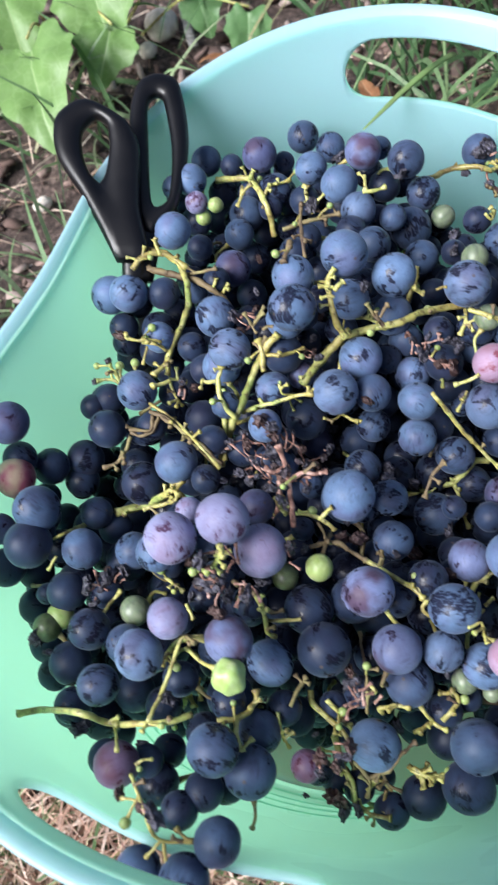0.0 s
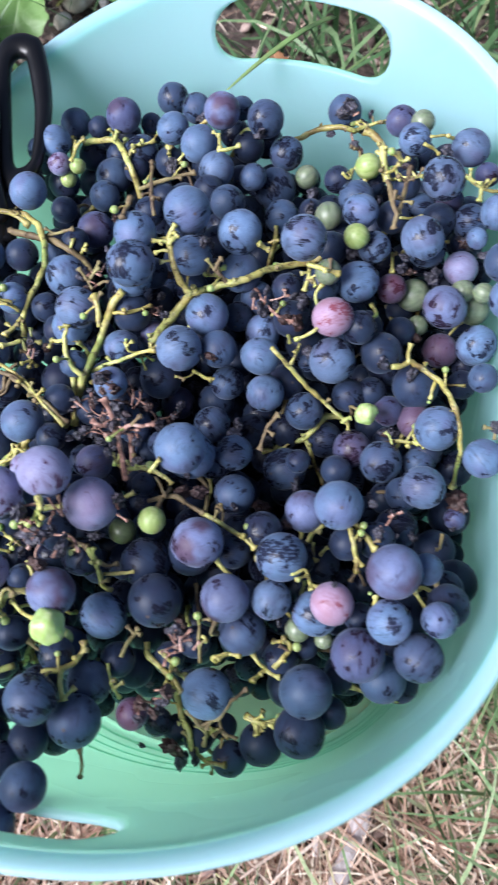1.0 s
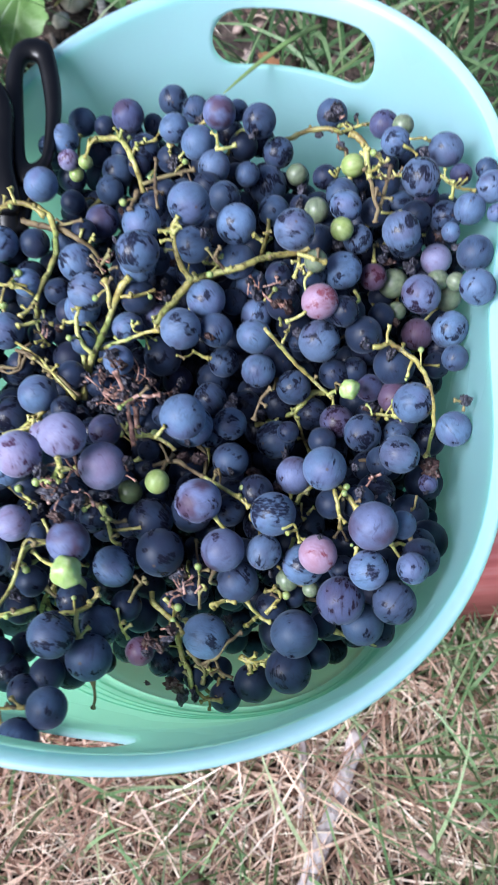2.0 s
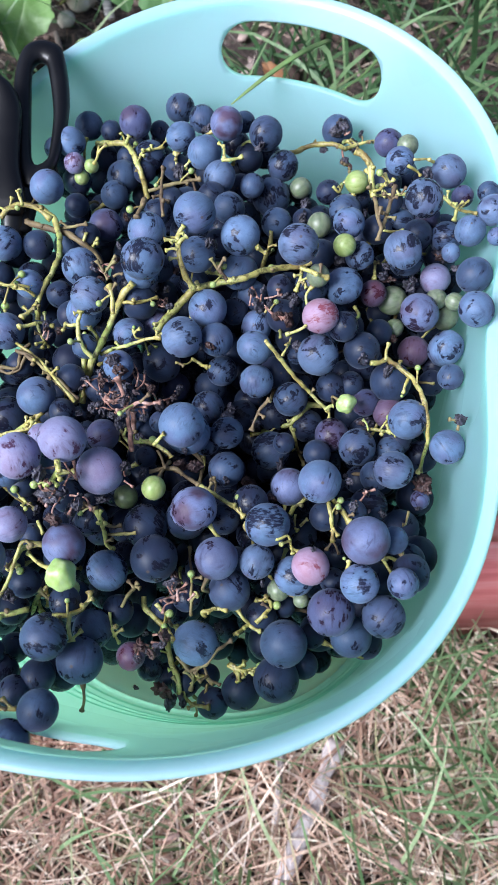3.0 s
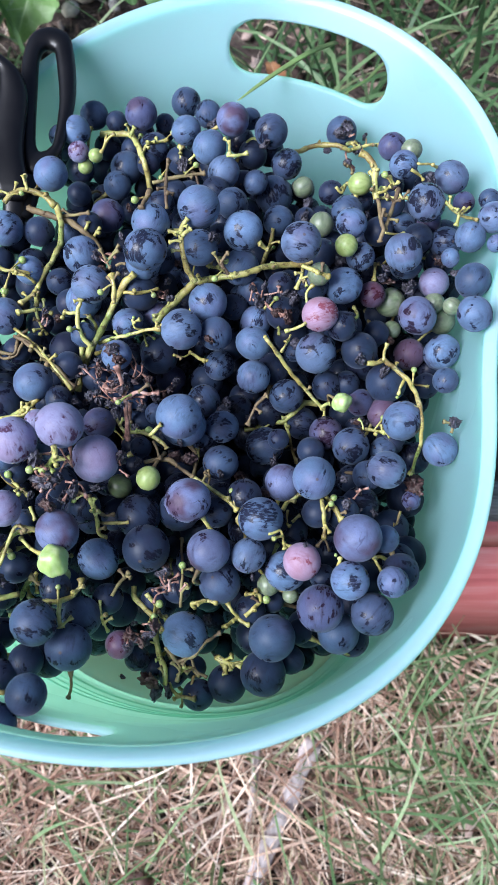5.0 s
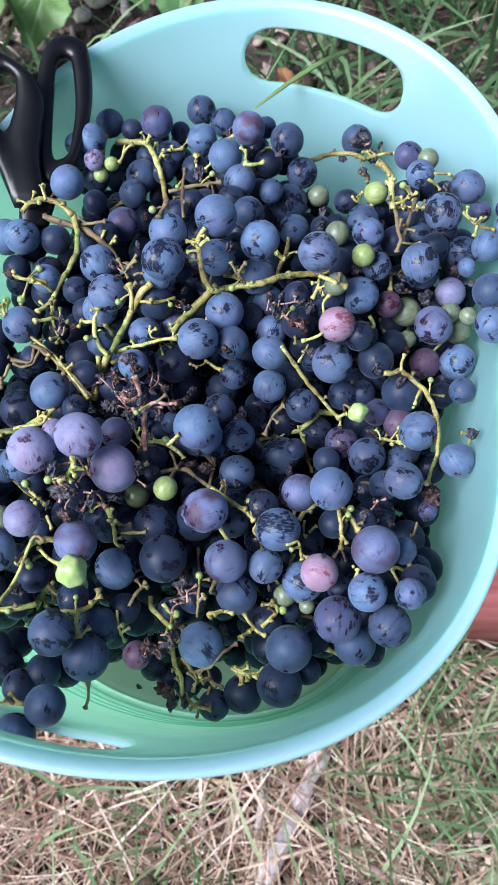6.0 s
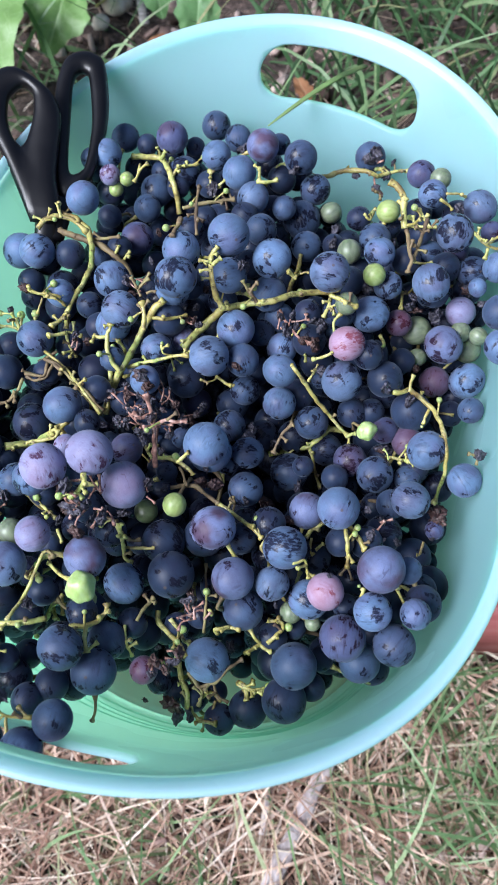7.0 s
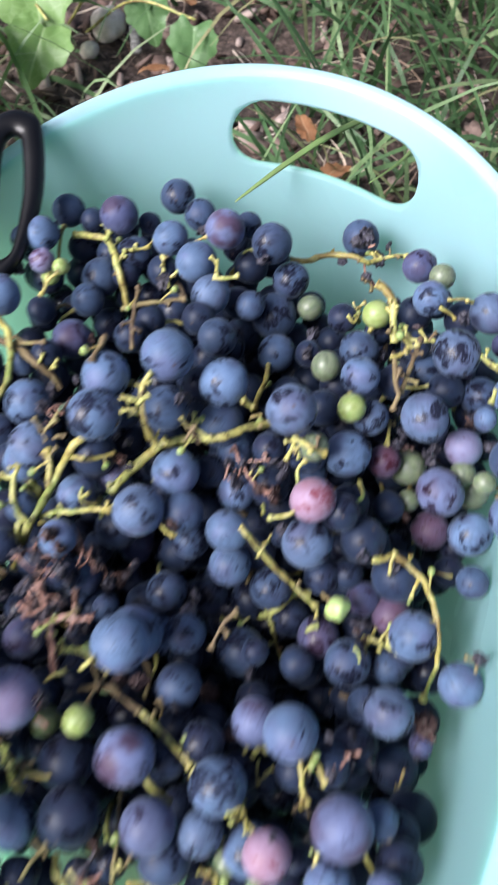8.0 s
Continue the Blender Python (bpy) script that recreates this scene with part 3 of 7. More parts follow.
dead_leaf(-0.078, 0.610, 0.296, 0.050, 10, 70, 31)
dead_leaf(0.075, 0.360, 0.305, 0.045, 14, 150, 32)
dead_leaf(0.045, 0.395, 0.300, 0.036, 10, 20, 33)
dead_leaf(-0.090, 0.500, 0.296, 0.030, 10, 100, 34)

# ---- the tub ----
TUB_AT, TUB_TURN = Vector((-0.0021, -0.0348, 0.0)), -0.274
BASE_Z = 0.2955
AROUND, UP = 192, 40
WALL = 0.0030


def rim_radius(a):
    """The inner rim's distance from the middle: a rounded oblong."""
    return 0.1749 - 0.0348 * math.cos(2 * a) - 0.0055 * math.cos(4 * a) + 0.0015 * math.cos(3 * a) - 0.0046 * math.sin(3 * a)


def rim_height(a):
    """The rim rises at the two hand slots and stands a little askew."""
    return 0.5084 - 0.0070 * math.cos(2 * a) + 0.0038 * math.cos(4 * a) - 0.0040 * math.cos(a) - 0.0045 * math.sin(a)


ROUND = np.linspace(0, math.tau, 2881)
OUTLINE = np.array([(rim_radius(a) * math.cos(a), rim_radius(a) * math.sin(a)) for a in ROUND])
RUN = np.r_[0, np.cumsum(np.hypot(*np.diff(OUTLINE, axis=0).T))]
# how far the wall has flared out at each share of its height
LEVELS = [0.0, 0.03, 0.10, 0.55, 0.80, 0.90, 1.0]
FLARE_SIDE, FLARE_FAR, FLARE_NEAR = [0.780, 0.815, 0.840, 0.930, 0.970, 0.985, 1.0], [0.705, 0.735, 0.755, 0.830, 0.868, 0.910, 1.0], [0.695, 0.725, 0.752, 0.862, 0.922, 0.962, 1.0]


FINE = np.linspace(0, 1, 201)


def eased(levels, values):
    """The flare as a smooth curve through its levels."""
    wide = np.interp(np.linspace(-0.15, 1.15, 261), [-0.15] + levels + [1.15], [values[0] - 0.03] + values + [values[-1] + 1.5 * (values[-1] - values[-2])])
    x = np.arange(-24, 25)
    k = np.exp(-(x / 9.0) ** 2)
    out = np.convolve(wide, k / k.sum(), 'same')[28:233:1]
    out = np.interp(FINE, np.linspace(28, 232, 205) / 260 * 1.3 - 0.15, out)
    return out + (values[-1] - out[-1]) * np.clip((FINE - 0.8) / 0.2, 0, 1)


CURVES = [eased(LEVELS, v) for v in (FLARE_SIDE, FLARE_FAR, FLARE_NEAR)]


def flare(a, s):
    """Steep walls along the sides, wider flared ends at the hand slots."""
    w = math.sin(a) ** 2
    side, far, close = (np.interp(s, FINE, k) for k in CURVES)
    return side * (1 - w) + (far if a % math.tau < math.pi else close) * w


def tub_point(q, s, out=0.0, lift=0.0):
    """A point of the wall: q round (0 to 1), s up (0 to 1), out from the inner face, lift in z; in the tub's own axes."""
    at = (q % 1.0) * RUN[-1]
    x, y = np.interp(at, RUN, OUTLINE[:, 0]), np.interp(at, RUN, OUTLINE[:, 1])
    a = math.atan2(y, x)
    top, n = rim_height(a), math.hypot(x, y)
    k = flare(a, s)
    k += out / n
    return Vector((x * k, y * k, BASE_Z + (top - BASE_Z) * s + lift))


SLOT_LOW, SLOT_HIGH, SLOT_HALF = 33, 39, 10
SLOT_MIDS, SLOPE = (0.906, 0.897), 0.285
ROUND_AT = [AROUND // 4 - 2, 3 * AROUND // 4 - 2]
SLOT_ASIDE = (-0.003, 0.002)


def in_slot(i, j):
    return SLOT_LOW <= j < SLOT_HIGH and any(c - SLOT_HALF <= i < c + SLOT_HALF for c in ROUND_AT)


def wall_face(out, flip):
    """One face of the wall with its two hand slots; gives verts, faces and the slots' edge loops."""
    verts = [tub_point(i / AROUND, j / UP, out) for j in range(UP + 1) for i in range(AROUND)]
    faces, loops = [], []
    for j in range(UP):
        for i in range(AROUND):
            if not in_slot(i, j):
                i2 = (i + 1) % AROUND
                faces.append((j * AROUND + i, j * AROUND + i2, (j + 1) * AROUND + i2, (j + 1) * AROUND + i))
    cell, tall = RUN[-1] * 0.92 / AROUND, SLOPE / UP
    for c, mid_s, aside in zip(ROUND_AT, SLOT_MIDS, SLOT_ASIDE):
        border = [(c + i, SLOT_LOW) for i in range(-SLOT_HALF, SLOT_HALF)] + [(c + SLOT_HALF, j) for j in range(SLOT_LOW, SLOT_HIGH)]
        border += [(c + i, SLOT_HIGH) for i in range(SLOT_HALF, -SLOT_HALF, -1)] + [(c - SLOT_HALF, j) for j in range(SLOT_HIGH, SLOT_LOW, -1)]
        ring = [j * AROUND + i for i, j in border]
        for k in (1, 2, 3, 4):
            nxt = []
            for i, j in border:
                x, h = (i - c) * cell, j * tall - mid_s * SLOPE
                core = aside + max(-0.0325, min(0.0325, x - aside))
                d = Vector((x - core, h))
                e = Vector((core, 0)) + d.normalized() * 0.0163
                p = Vector((x, h)).lerp(e, k / 4)
                nxt.append(len(verts))
                verts.append(tub_point((c + p.x / cell) / AROUND, mid_s + p.y / SLOPE, out))
            for a in range(len(ring)):
                b = (a + 1) % len(ring)
                faces.append((ring[a], ring[b], nxt[b], nxt[a]))
            ring = nxt
        loops.append(ring)
    if flip:
        faces = [f[::-1] for f in faces]
    return verts, faces, loops


def build_tub():
    tub = empty_thing("tub", "turquoise plastic tub with hand slots full of grapes", "tub")
    tub.matrix_world = Matrix.LocRotScale((TUB_AT.x, TUB_AT.y, 0), Euler((0, 0, TUB_TURN)), None)
    vi, fi, li = wall_face(0.0, False)
    vo, fo, lo = wall_face(WALL, True)
    n = len(vi)
    verts, faces = vi + vo, fi + [tuple(i + n for i in f) for f in fo]
    # rounded edge of the slots
    for a, b in zip(li, lo):
        mid = []
        for p, q in zip(a, b):
            mid.append(len(verts))
            verts.append((vi[p] + vo[q]) / 2)
        for k in range(len(a)):
            m = (k + 1) % len(a)
            faces.append((a[k], a[m], mid[m], mid[k]))
            faces.append((mid[k], mid[m], b[m] + n, b[k] + n))
    # floor inside and underside
    for start, z, flip in ((0, BASE_Z, False), (n, BASE_Z - 0.0035, True)):
        last = list(range(start, start + AROUND))
        for t in (0.97, 0.7, 0.35):
            ring = []
            for i in range(AROUND):
                p = tub_point(i / AROUND, 0.0)
                ring.append(len(verts))
                verts.append(Vector((p.x * t, p.y * t, z - 0.001 * (t > 0.9))))
            for i in range(AROUND):
                k = (i + 1) % AROUND
                q = (last[i], ring[i], ring[k], last[k])
                faces.append(q if flip else q[::-1])
            last = ring
        faces.append(tuple(last) if not flip else tuple(last[::-1]))
    part("body", mesh_of("body", verts, faces, TUB), tub)
    # low soft moulding ridges round the inside
    for g in (0.055, 0.110, 0.185, 0.270):
        verts, faces, steps = [], [], (-1.0, -0.5, 0.0, 0.5, 1.0)
        for k in steps:
            verts += [tub_point(i / AROUND, g + 0.008 * k, 0.0003 - 0.0009 * (1 - k * k)) for i in range(AROUND)]
        for j in range(len(steps) - 1):
            for i in range(AROUND):
                n2 = (i + 1) % AROUND
                faces.append((j * AROUND + i, j * AROUND + n2, (j + 1) * AROUND + n2, (j + 1) * AROUND + i))
        part("rib", mesh_of("rib", verts, faces, TUB), tub, "thin raised moulding line")
    # flared lip with a thin rounded edge
    profile = [(0.0002, -0.0020), (0.0012, -0.0004), (0.0025, 0.0011), (0.0039, 0.0022), (0.0051, 0.0028), (0.0060, 0.0027), (0.0066, 0.0019), (0.0067, 0.0006), (0.0062, -0.0006), (0.0050, -0.0020), (0.0034, -0.0050)]
    verts, faces = [], []
    for o, l in profile:
        verts += [tub_point(i / AROUND, 1.0, o - 0.0004, l) for i in range(AROUND)]
    for j in range(len(profile) - 1):
        for i in range(AROUND):
            k = (i + 1) % AROUND
            faces.append((j * AROUND + i, j * AROUND + k, (j + 1) * AROUND + k, (j + 1) * AROUND + i))
    part("rim", mesh_of("rim", verts, faces, RIM), tub, "thin flared turquoise lip")
    return tub


build_tub()


def snips():
    """Garden scissors stuck in the grapes, handles up against the wall."""
    s = empty_thing("garden_scissors", "black handled garden scissors stuck upright among grapes", "scissors", (-0.098, 0.05, 0.487))
    base = Vector(s.location)

    def handle(pairs, deep, label):
        """A flat moulded loop: pairs of points on its outer edge and on the edge of its finger hole."""
        outer = spline([p for p, _ in pairs] + [pairs[0][0]], 4)[:-1]
        hole = spline([q for _, q in pairs] + [pairs[0][1]], 4)[:-1]
        n, ring = len(outer), 14
        up = (outer[n // 4] - outer[0]).cross(outer[n // 2] - outer[0]).normalized()
        verts = []
        for p, q in zip(outer, hole):
            for k in range(ring):
                u = math.cos(k / ring * math.tau)
                h = math.copysign(abs(math.sin(k / ring * math.tau)) ** 0.7, math.sin(k / ring * math.tau))
                verts.append((p + q) / 2 + (p - q) / 2 * u + up * (h * deep) - base)
        faces = [(i * ring + k, i * ring + (k + 1) % ring, (i + 1) % n * ring + (k + 1) % ring, (i + 1) % n * ring + k) for i in range(n) for k in range(ring)]
        part("handle", mesh_of("handle", verts, faces, BLACK), s, label)

    handle([((-0.0875, 0.0569, 0.4879), (-0.0840, 0.0715, 0.4925)), ((-0.0926, 0.0599, 0.4897), (-0.0862, 0.0727, 0.4932)), ((-0.0957, 0.0756, 0.4957), (-0.0878, 0.0796, 0.4959)),
            ((-0.0976, 0.1099, 0.5082), (-0.0881, 0.1079, 0.5060)), ((-0.0963, 0.1264, 0.5140), (-0.0882, 0.1202, 0.5105)), ((-0.0922, 0.1373, 0.5173), (-0.0873, 0.1265, 0.5126)),
            ((-0.0846, 0.1417, 0.5178), (-0.0849, 0.1298, 0.5135)), ((-0.0767, 0.1411, 0.5163), (-0.0819, 0.1296, 0.5129)), ((-0.0710, 0.1349, 0.5132), (-0.0795, 0.1255, 0.5111)),
            ((-0.0677, 0.1059, 0.5022), (-0.0765, 0.1018, 0.5021)), ((-0.0728, 0.0777, 0.4930), (-0.0781, 0.0787, 0.4941)), ((-0.0788, 0.0658, 0.4897), (-0.0805, 0.0733, 0.4926))], 0.0042, "looped black plastic handle")
    handle([((-0.1030, 0.0393, 0.4899), (-0.1108, 0.0778, 0.5070)), ((-0.1171, 0.0676, 0.5037), (-0.1145, 0.0813, 0.5091)), ((-0.1252, 0.0802, 0.5102), (-0.1168, 0.0862, 0.5115)),
            ((-0.1306, 0.0899, 0.5151), (-0.1182, 0.0918, 0.5140)), ((-0.1325, 0.1008, 0.5200), (-0.1184, 0.0982, 0.5168)), ((-0.1298, 0.1111, 0.5239), (-0.1171, 0.1035, 0.5188)),
            ((-0.1163, 0.1182, 0.5249), (-0.1113, 0.1087, 0.5201)), ((-0.0984, 0.1093, 0.5184), (-0.1061, 0.1055, 0.5179)), ((-0.0922, 0.1013, 0.5141), (-0.1053, 0.0994, 0.5153)),
            ((-0.0901, 0.0910, 0.5094), (-0.1053, 0.0928, 0.5125)), ((-0.0911, 0.0658, 0.4990), (-0.1075, 0.0821, 0.5083)), ((-0.0880, 0.0420, 0.4887), (-0.1101, 0.0780, 0.5070))], 0.0046, "broad black plastic handle with a finger hole")
    for pts, r in (([(-0.0958, 0.047, 0.4895), (-0.0965, 0.036, 0.482), (-0.0975, 0.028, 0.474)], [0.0055, 0.0058, 0.0050]), ([(-0.0880, 0.066, 0.4900), (-0.0905, 0.052, 0.4855), (-0.0935, 0.036, 0.480)], [0.0055, 0.0065, 0.006])):
        line = spline([Vector(p) - base for p in pts], 6)
        radii = list(np.interp(np.linspace(0, 1, len(line)), [0, 0.5, 1], r))
        v, fc = sweep(line, radii, 12, 0.55, False, Vector((0.25, -0.75, 0.6)))
        part("shank", mesh_of("shank", v, fc, BLACK), s)
    for dx in (-0.001, 0.001):
        line = [Vector((-0.0970 + dx, 0.040, 0.478)) - base, Vector((-0.1003 + dx, 0.034, 0.456)) - base, Vector((-0.1035 + dx, 0.0174, 0.433)) - base, Vector((-0.108 + dx, -0.0022, 0.403)) - base]
        v, fc = sweep(line, [0.0045, 0.0042, 0.0035, 0.0008], 8, 0.3)
        part("blade", mesh_of("blade", v, fc, STEEL), s, "narrow steel blade")


snips()


# ---- grapes ----
def unit_berry(name, seed, mat, subdivisions):
    """A slightly oval grape of radius one, with a shallow stalk pit and a small scar at the other end."""
    bm = bmesh.new()
    bmesh.ops.create_icosphere(bm, subdivisions=subdivisions, radius=1)
    rng = random.Random(seed)
    k = rng.uniform(0.98, 1.07)
    for v in bm.verts:
        n = v.co.normalized()
        pit = 0.05 * math.exp(-(n.angle(Vector((0, 0, 1))) / 0.16) ** 2)
        scar = 0.03 * math.exp(-((n.angle(Vector((0, 0, -1))) - 0.09) / 0.05) ** 2)
        wave = (0.17 if mat is LIME else 0.015) * noise.noise(n * 1.6 + Vector((seed, 0, 0)))
        v.co = Vector((n.x, n.y, n.z * k)) * (1 - pit + scar + wave)
    me = bpy.data.meshes.new(name)
    bm.to_mesh(me)
    bm.free()
    me.materials.append(mat)
    return smooth(me)


KINDS = [BLUE, MID, WORN, DARK_SHADED, PURPLE, MAUVE, DUSK, PINK, CREAM, RED, GREEN, LIME, PALE, OLIVE]
BERRIES = {m.name: [unit_berry("berry", 10 * i + k, m, 4) for k in range(3)] for i, m in enumerate(KINDS)}
# berries of the heap's inside, with its shade already in their skin colour
DEEP = [unit_berry("berry", 90 + k, m, 3) for k, m in enumerate((DEEP_SHADED, DARK_SHADED, DEEP_SHADED))]
SPOTS = []
berry_rng = random.Random(5)
LABELS = {"rubbed_blue_grape_skin": "blue berry with its bloom rubbed off", "blue_grape_skin": "dusty blue berry with waxy bloom", "pink_grape_skin": "unripe pink berry", "mauve_grape_skin": "mauve berry under pale bloom",
          "cream_and_red_grape_skin": "half ripe cream and red berry", "unripe_green_skin": "unripe green berry", "lime_green_skin": "bright lime green berry", "dark_red_grape_skin": "dark red berry", "pale_half_ripe_skin": "pale half ripe berry"}


def berry(bunch, x, y, z, r, mat, name="berry"):
    ob = part(name, berry_rng.choice(BERRIES[mat.name]), bunch, LABELS.get(mat.name, ""))
    turn = Euler([berry_rng.uniform(0, math.tau) for _ in range(3)])
    ob.matrix_local = Matrix.LocRotScale(Vector((x, y, z)) - bunch.location, turn, (r, r, r))
    if r > 0.004:
        SPOTS.append((x, y, z, r))


def knobbly(line, r, seed):
    """Radii along a stalk: tapered, uneven, swollen at both ends where berries or branches sat."""
    out, n = [], len(line) - 1
    for i, q in enumerate(line):
        t = i / n
        lump = 1 + 0.26 * noise.noise((q.x * 230 + seed, q.y * 230, q.z * 230)) + 0.14 * noise.noise((q.x * 620 + seed, q.y * 620, q.z * 620))
        tip = (1.9 if i == n else 1.75 if i == n - 1 else 1.2 if i == n - 2 else 1.0) if r < 0.0011 else (1.2 if i in (0, n) else 1.0)
        out.append(r * (1.12 - 0.26 * t) * lump * tip)
    return out


stalk_rng = random.Random(8)
STALK_LINES = []


def stalk(bunch, r, *points, mat=STALK):
    """A stalk through the points, thicker at its joints, with short club-headed stubs on it where berries sat."""
    pts = [Vector(p) - bunch.location for p in points]
    if len(pts) == 2:
        pts.insert(1, (pts[0] + pts[1]) / 2 + Vector((0.0003, 0.0003, 0.0005)))
    line = spline(pts, 5)
    line = [q + noise.noise_vector(q * 260) * (0.0004 if 0 < i < len(line) - 1 else 0) for i, q in enumerate(line)]
    STALK_LINES.append((bunch, line))
    v, fc = sweep(line, knobbly(line, max(r, 0.00035) * 1.3, len(SPOTS)), 10)
    stem = part("stalk", mesh_of("stalk", v, fc, mat), bunch)
    for _ in range(0 if len(points) < 3 else stalk_rng.choice((0, 1, 1)) if len(points) < 4 else stalk_rng.choice((1, 2, 2, 3, 4))):
        at = line[stalk_rng.randrange(2, len(line) - 1)]
        d = Vector((stalk_rng.uniform(-1, 1), stalk_rng.uniform(-1, 1), stalk_rng.uniform(0.0, 0.8))).normalized()
        n = stalk_rng.uniform(0.0022, 0.0058)
        bit = [at, at + d * n * 0.5 + Vector((0, 0, 0.0004)), at + d * n]
        v, fc = sweep(spline(bit, 3), [0.0009, 0.0007, 0.00056, 0.00054, 0.0006, 0.00105, 0.0011], 8)
        part("stub", mesh_of("stub", v, fc, stalk_rng.choice((mat, mat, mat, WOODY))), stem)


def raisin_mesh(seed):
    """A collapsed, folded skin."""
    bm = bmesh.new()
    bmesh.ops.create_icosphere(bm, subdivisions=4, radius=1)
    o = Vector((seed * 3.1, seed * 1.7, 0))
    for v in bm.verts:
        n = v.co.normalized()
        fold = abs(noise.noise(n * 1.5 + o)) * 1.1 + 0.55 * abs(noise.noise(n * 3.4 + o)) + 0.22 * abs(noise.noise(n * 7.5 + o))
        d = noise.noise_vector(n * 1.1 + o) * 0.35
        v.co = Vector((n.x * 1.2, n.y * 0.95, n.z * 0.55)) * (1.12 - fold) + d
    me = bpy.data.meshes.new("shrivelled_berry")
    bm.to_mesh(me)
    bm.free()
    me.materials.append(RAISIN)
    return smooth(me)


RAISINS = [raisin_mesh(k) for k in range(10)]


def raisin(bunch, x, y, z, r):
    ob = part("shrivelled_berry", berry_rng.choice(RAISINS), bunch, "dry shrivelled dark berry")
    turn = Euler([berry_rng.uniform(0, math.tau) for _ in range(3)])
    r *= berry_rng.uniform(0.9, 1.25)
    ob.matrix_local = Matrix.LocRotScale(Vector((x, y, z)) - bunch.location, turn, (r, r, r))


def withered(bunch, x, y, z, r, count):
    """A dried brown spray: thin broken twigs with crumpled tips."""
    at = Vector((x, y, z)) - bunch.location
    for _ in range((count * 2) // 3):
        d = Vector((stalk_rng.uniform(-1, 1), stalk_rng.uniform(-1, 1), stalk_rng.uniform(-0.2, 0.9))).normalized()
        start = at + Vector((stalk_rng.uniform(-r, r), stalk_rng.uniform(-r, r), stalk_rng.uniform(-r, r) * 0.5)) * 0.6
        n = stalk_rng.uniform(0.6, 1.35) * r
        side = Vector((stalk_rng.uniform(-1, 1), stalk_rng.uniform(-1, 1), stalk_rng.uniform(-1, 1))) * n * 0.25
        line = spline([start, start + d * n * 0.5 + side, start + d * n], 3)
        v, fc = sweep(line, [0.0006, 0.0004, 0.00042, 0.00034, 0.0004, 0.0006, 0.0008], 6)
        part("dry_twig", mesh_of("dry_twig", v, fc, DRY_TWIG), bunch)
        if stalk_rng.random() < 0.7:
            raisin(bunch, *(line[-1] + bunch.location), stalk_rng.uniform(0.0018, 0.0032))


def back_a_bunch(b):
    stalk(b, 0.00054, (-0.0881, 0.0515, 0.4822), (-0.0885, 0.0555, 0.4848))
    stalk(b, 0.00120, (-0.0571, 0.0993, 0.4818), (-0.0520, 0.0978, 0.4828), (-0.0468, 0.0955, 0.4845), (-0.0394, 0.0923, 0.4862), (-0.0347, 0.0848, 0.4857), (-0.0326, 0.0790, 0.4854), (-0.0308, 0.0742, 0.4843), (-0.0297, 0.0712, 0.4817), (-0.0289, 0.0693, 0.4780), (-0.0287, 0.0676, 0.4743), (-0.0283, 0.0654, 0.4709))
    stalk(b, 0.00071, (-0.0382, 0.0882, 0.4891), (-0.0355, 0.0900, 0.4935))
    stalk(b, 0.00061, (-0.0413, 0.1010, 0.4793), (-0.0431, 0.1034, 0.4852))
    stalk(b, 0.00060, (-0.0319, 0.0789, 0.4844), (-0.0284, 0.0833, 0.4877), (-0.0235, 0.0843, 0.4877), (-0.0179, 0.0874, 0.4870))
    stalk(b, 0.00071, (-0.0080, 0.0700, 0.4788), (-0.0090, 0.0720, 0.4813), (-0.0101, 0.0739, 0.4838), (-0.0104, 0.0769, 0.4863), (-0.0109, 0.0814, 0.4876))
    berry(b, -0.0398, 0.0946, 0.4747, 0.0069, DARK_SHADED)
    berry(b, -0.0227, 0.1094, 0.4735, 0.0053, DARK_SHADED)
    berry(b, -0.0118, 0.0800, 0.4787, 0.0075, DARK_SHADED)
    berry(b, -0.0109, 0.1278, 0.4798, 0.0085, MID)
    berry(b, 0.0033, 0.1073, 0.4874, 0.0075, MID)
    berry(b, -0.0326, 0.0991, 0.4946, 0.0088, PURPLE)
    berry(b, -0.0631, 0.1154, 0.4816, 0.0080, MID)
    berry(b, -0.0488, 0.1067, 0.4838, 0.0060, DARK_SHADED)
    berry(b, -0.0680, 0.0888, 0.4926, 0.0080, BLUE)
    berry(b, -0.0778, 0.0904, 0.4877, 0.0064, MID)
    berry(b, -0.0652, 0.0749, 0.4899, 0.0057, MAUVE)
    berry(b, -0.0550, 0.0697, 0.4916, 0.0038, GREEN)
    berry(b, -0.0630, 0.0724, 0.4820, 0.0040, GREEN)
    berry(b, -0.0070, 0.0851, 0.4943, 0.0077, BLUE)
    berry(b, -0.0265, 0.0885, 0.4803, 0.0085, MID)
    berry(b, -0.0420, 0.0793, 0.4747, 0.0090, MID)
    berry(b, -0.0456, 0.0644, 0.4757, 0.0075, MID)
    berry(b, -0.0653, 0.0564, 0.4772, 0.0066, DARK_SHADED)
    berry(b, -0.0723, 0.0421, 0.5037, 0.0084, BLUE)
    berry(b, -0.0860, 0.0618, 0.4836, 0.0061, BLUE)
    berry(b, -0.0213, 0.1056, 0.4830, 0.0055, DARK_SHADED)
    berry(b, -0.0485, 0.0416, 0.4756, 0.0089, PURPLE)
    berry(b, -0.0294, 0.0784, 0.4781, 0.0063, DARK_SHADED)
    raisin(b, -0.0085, 0.0637, 0.4899, 0.0040)


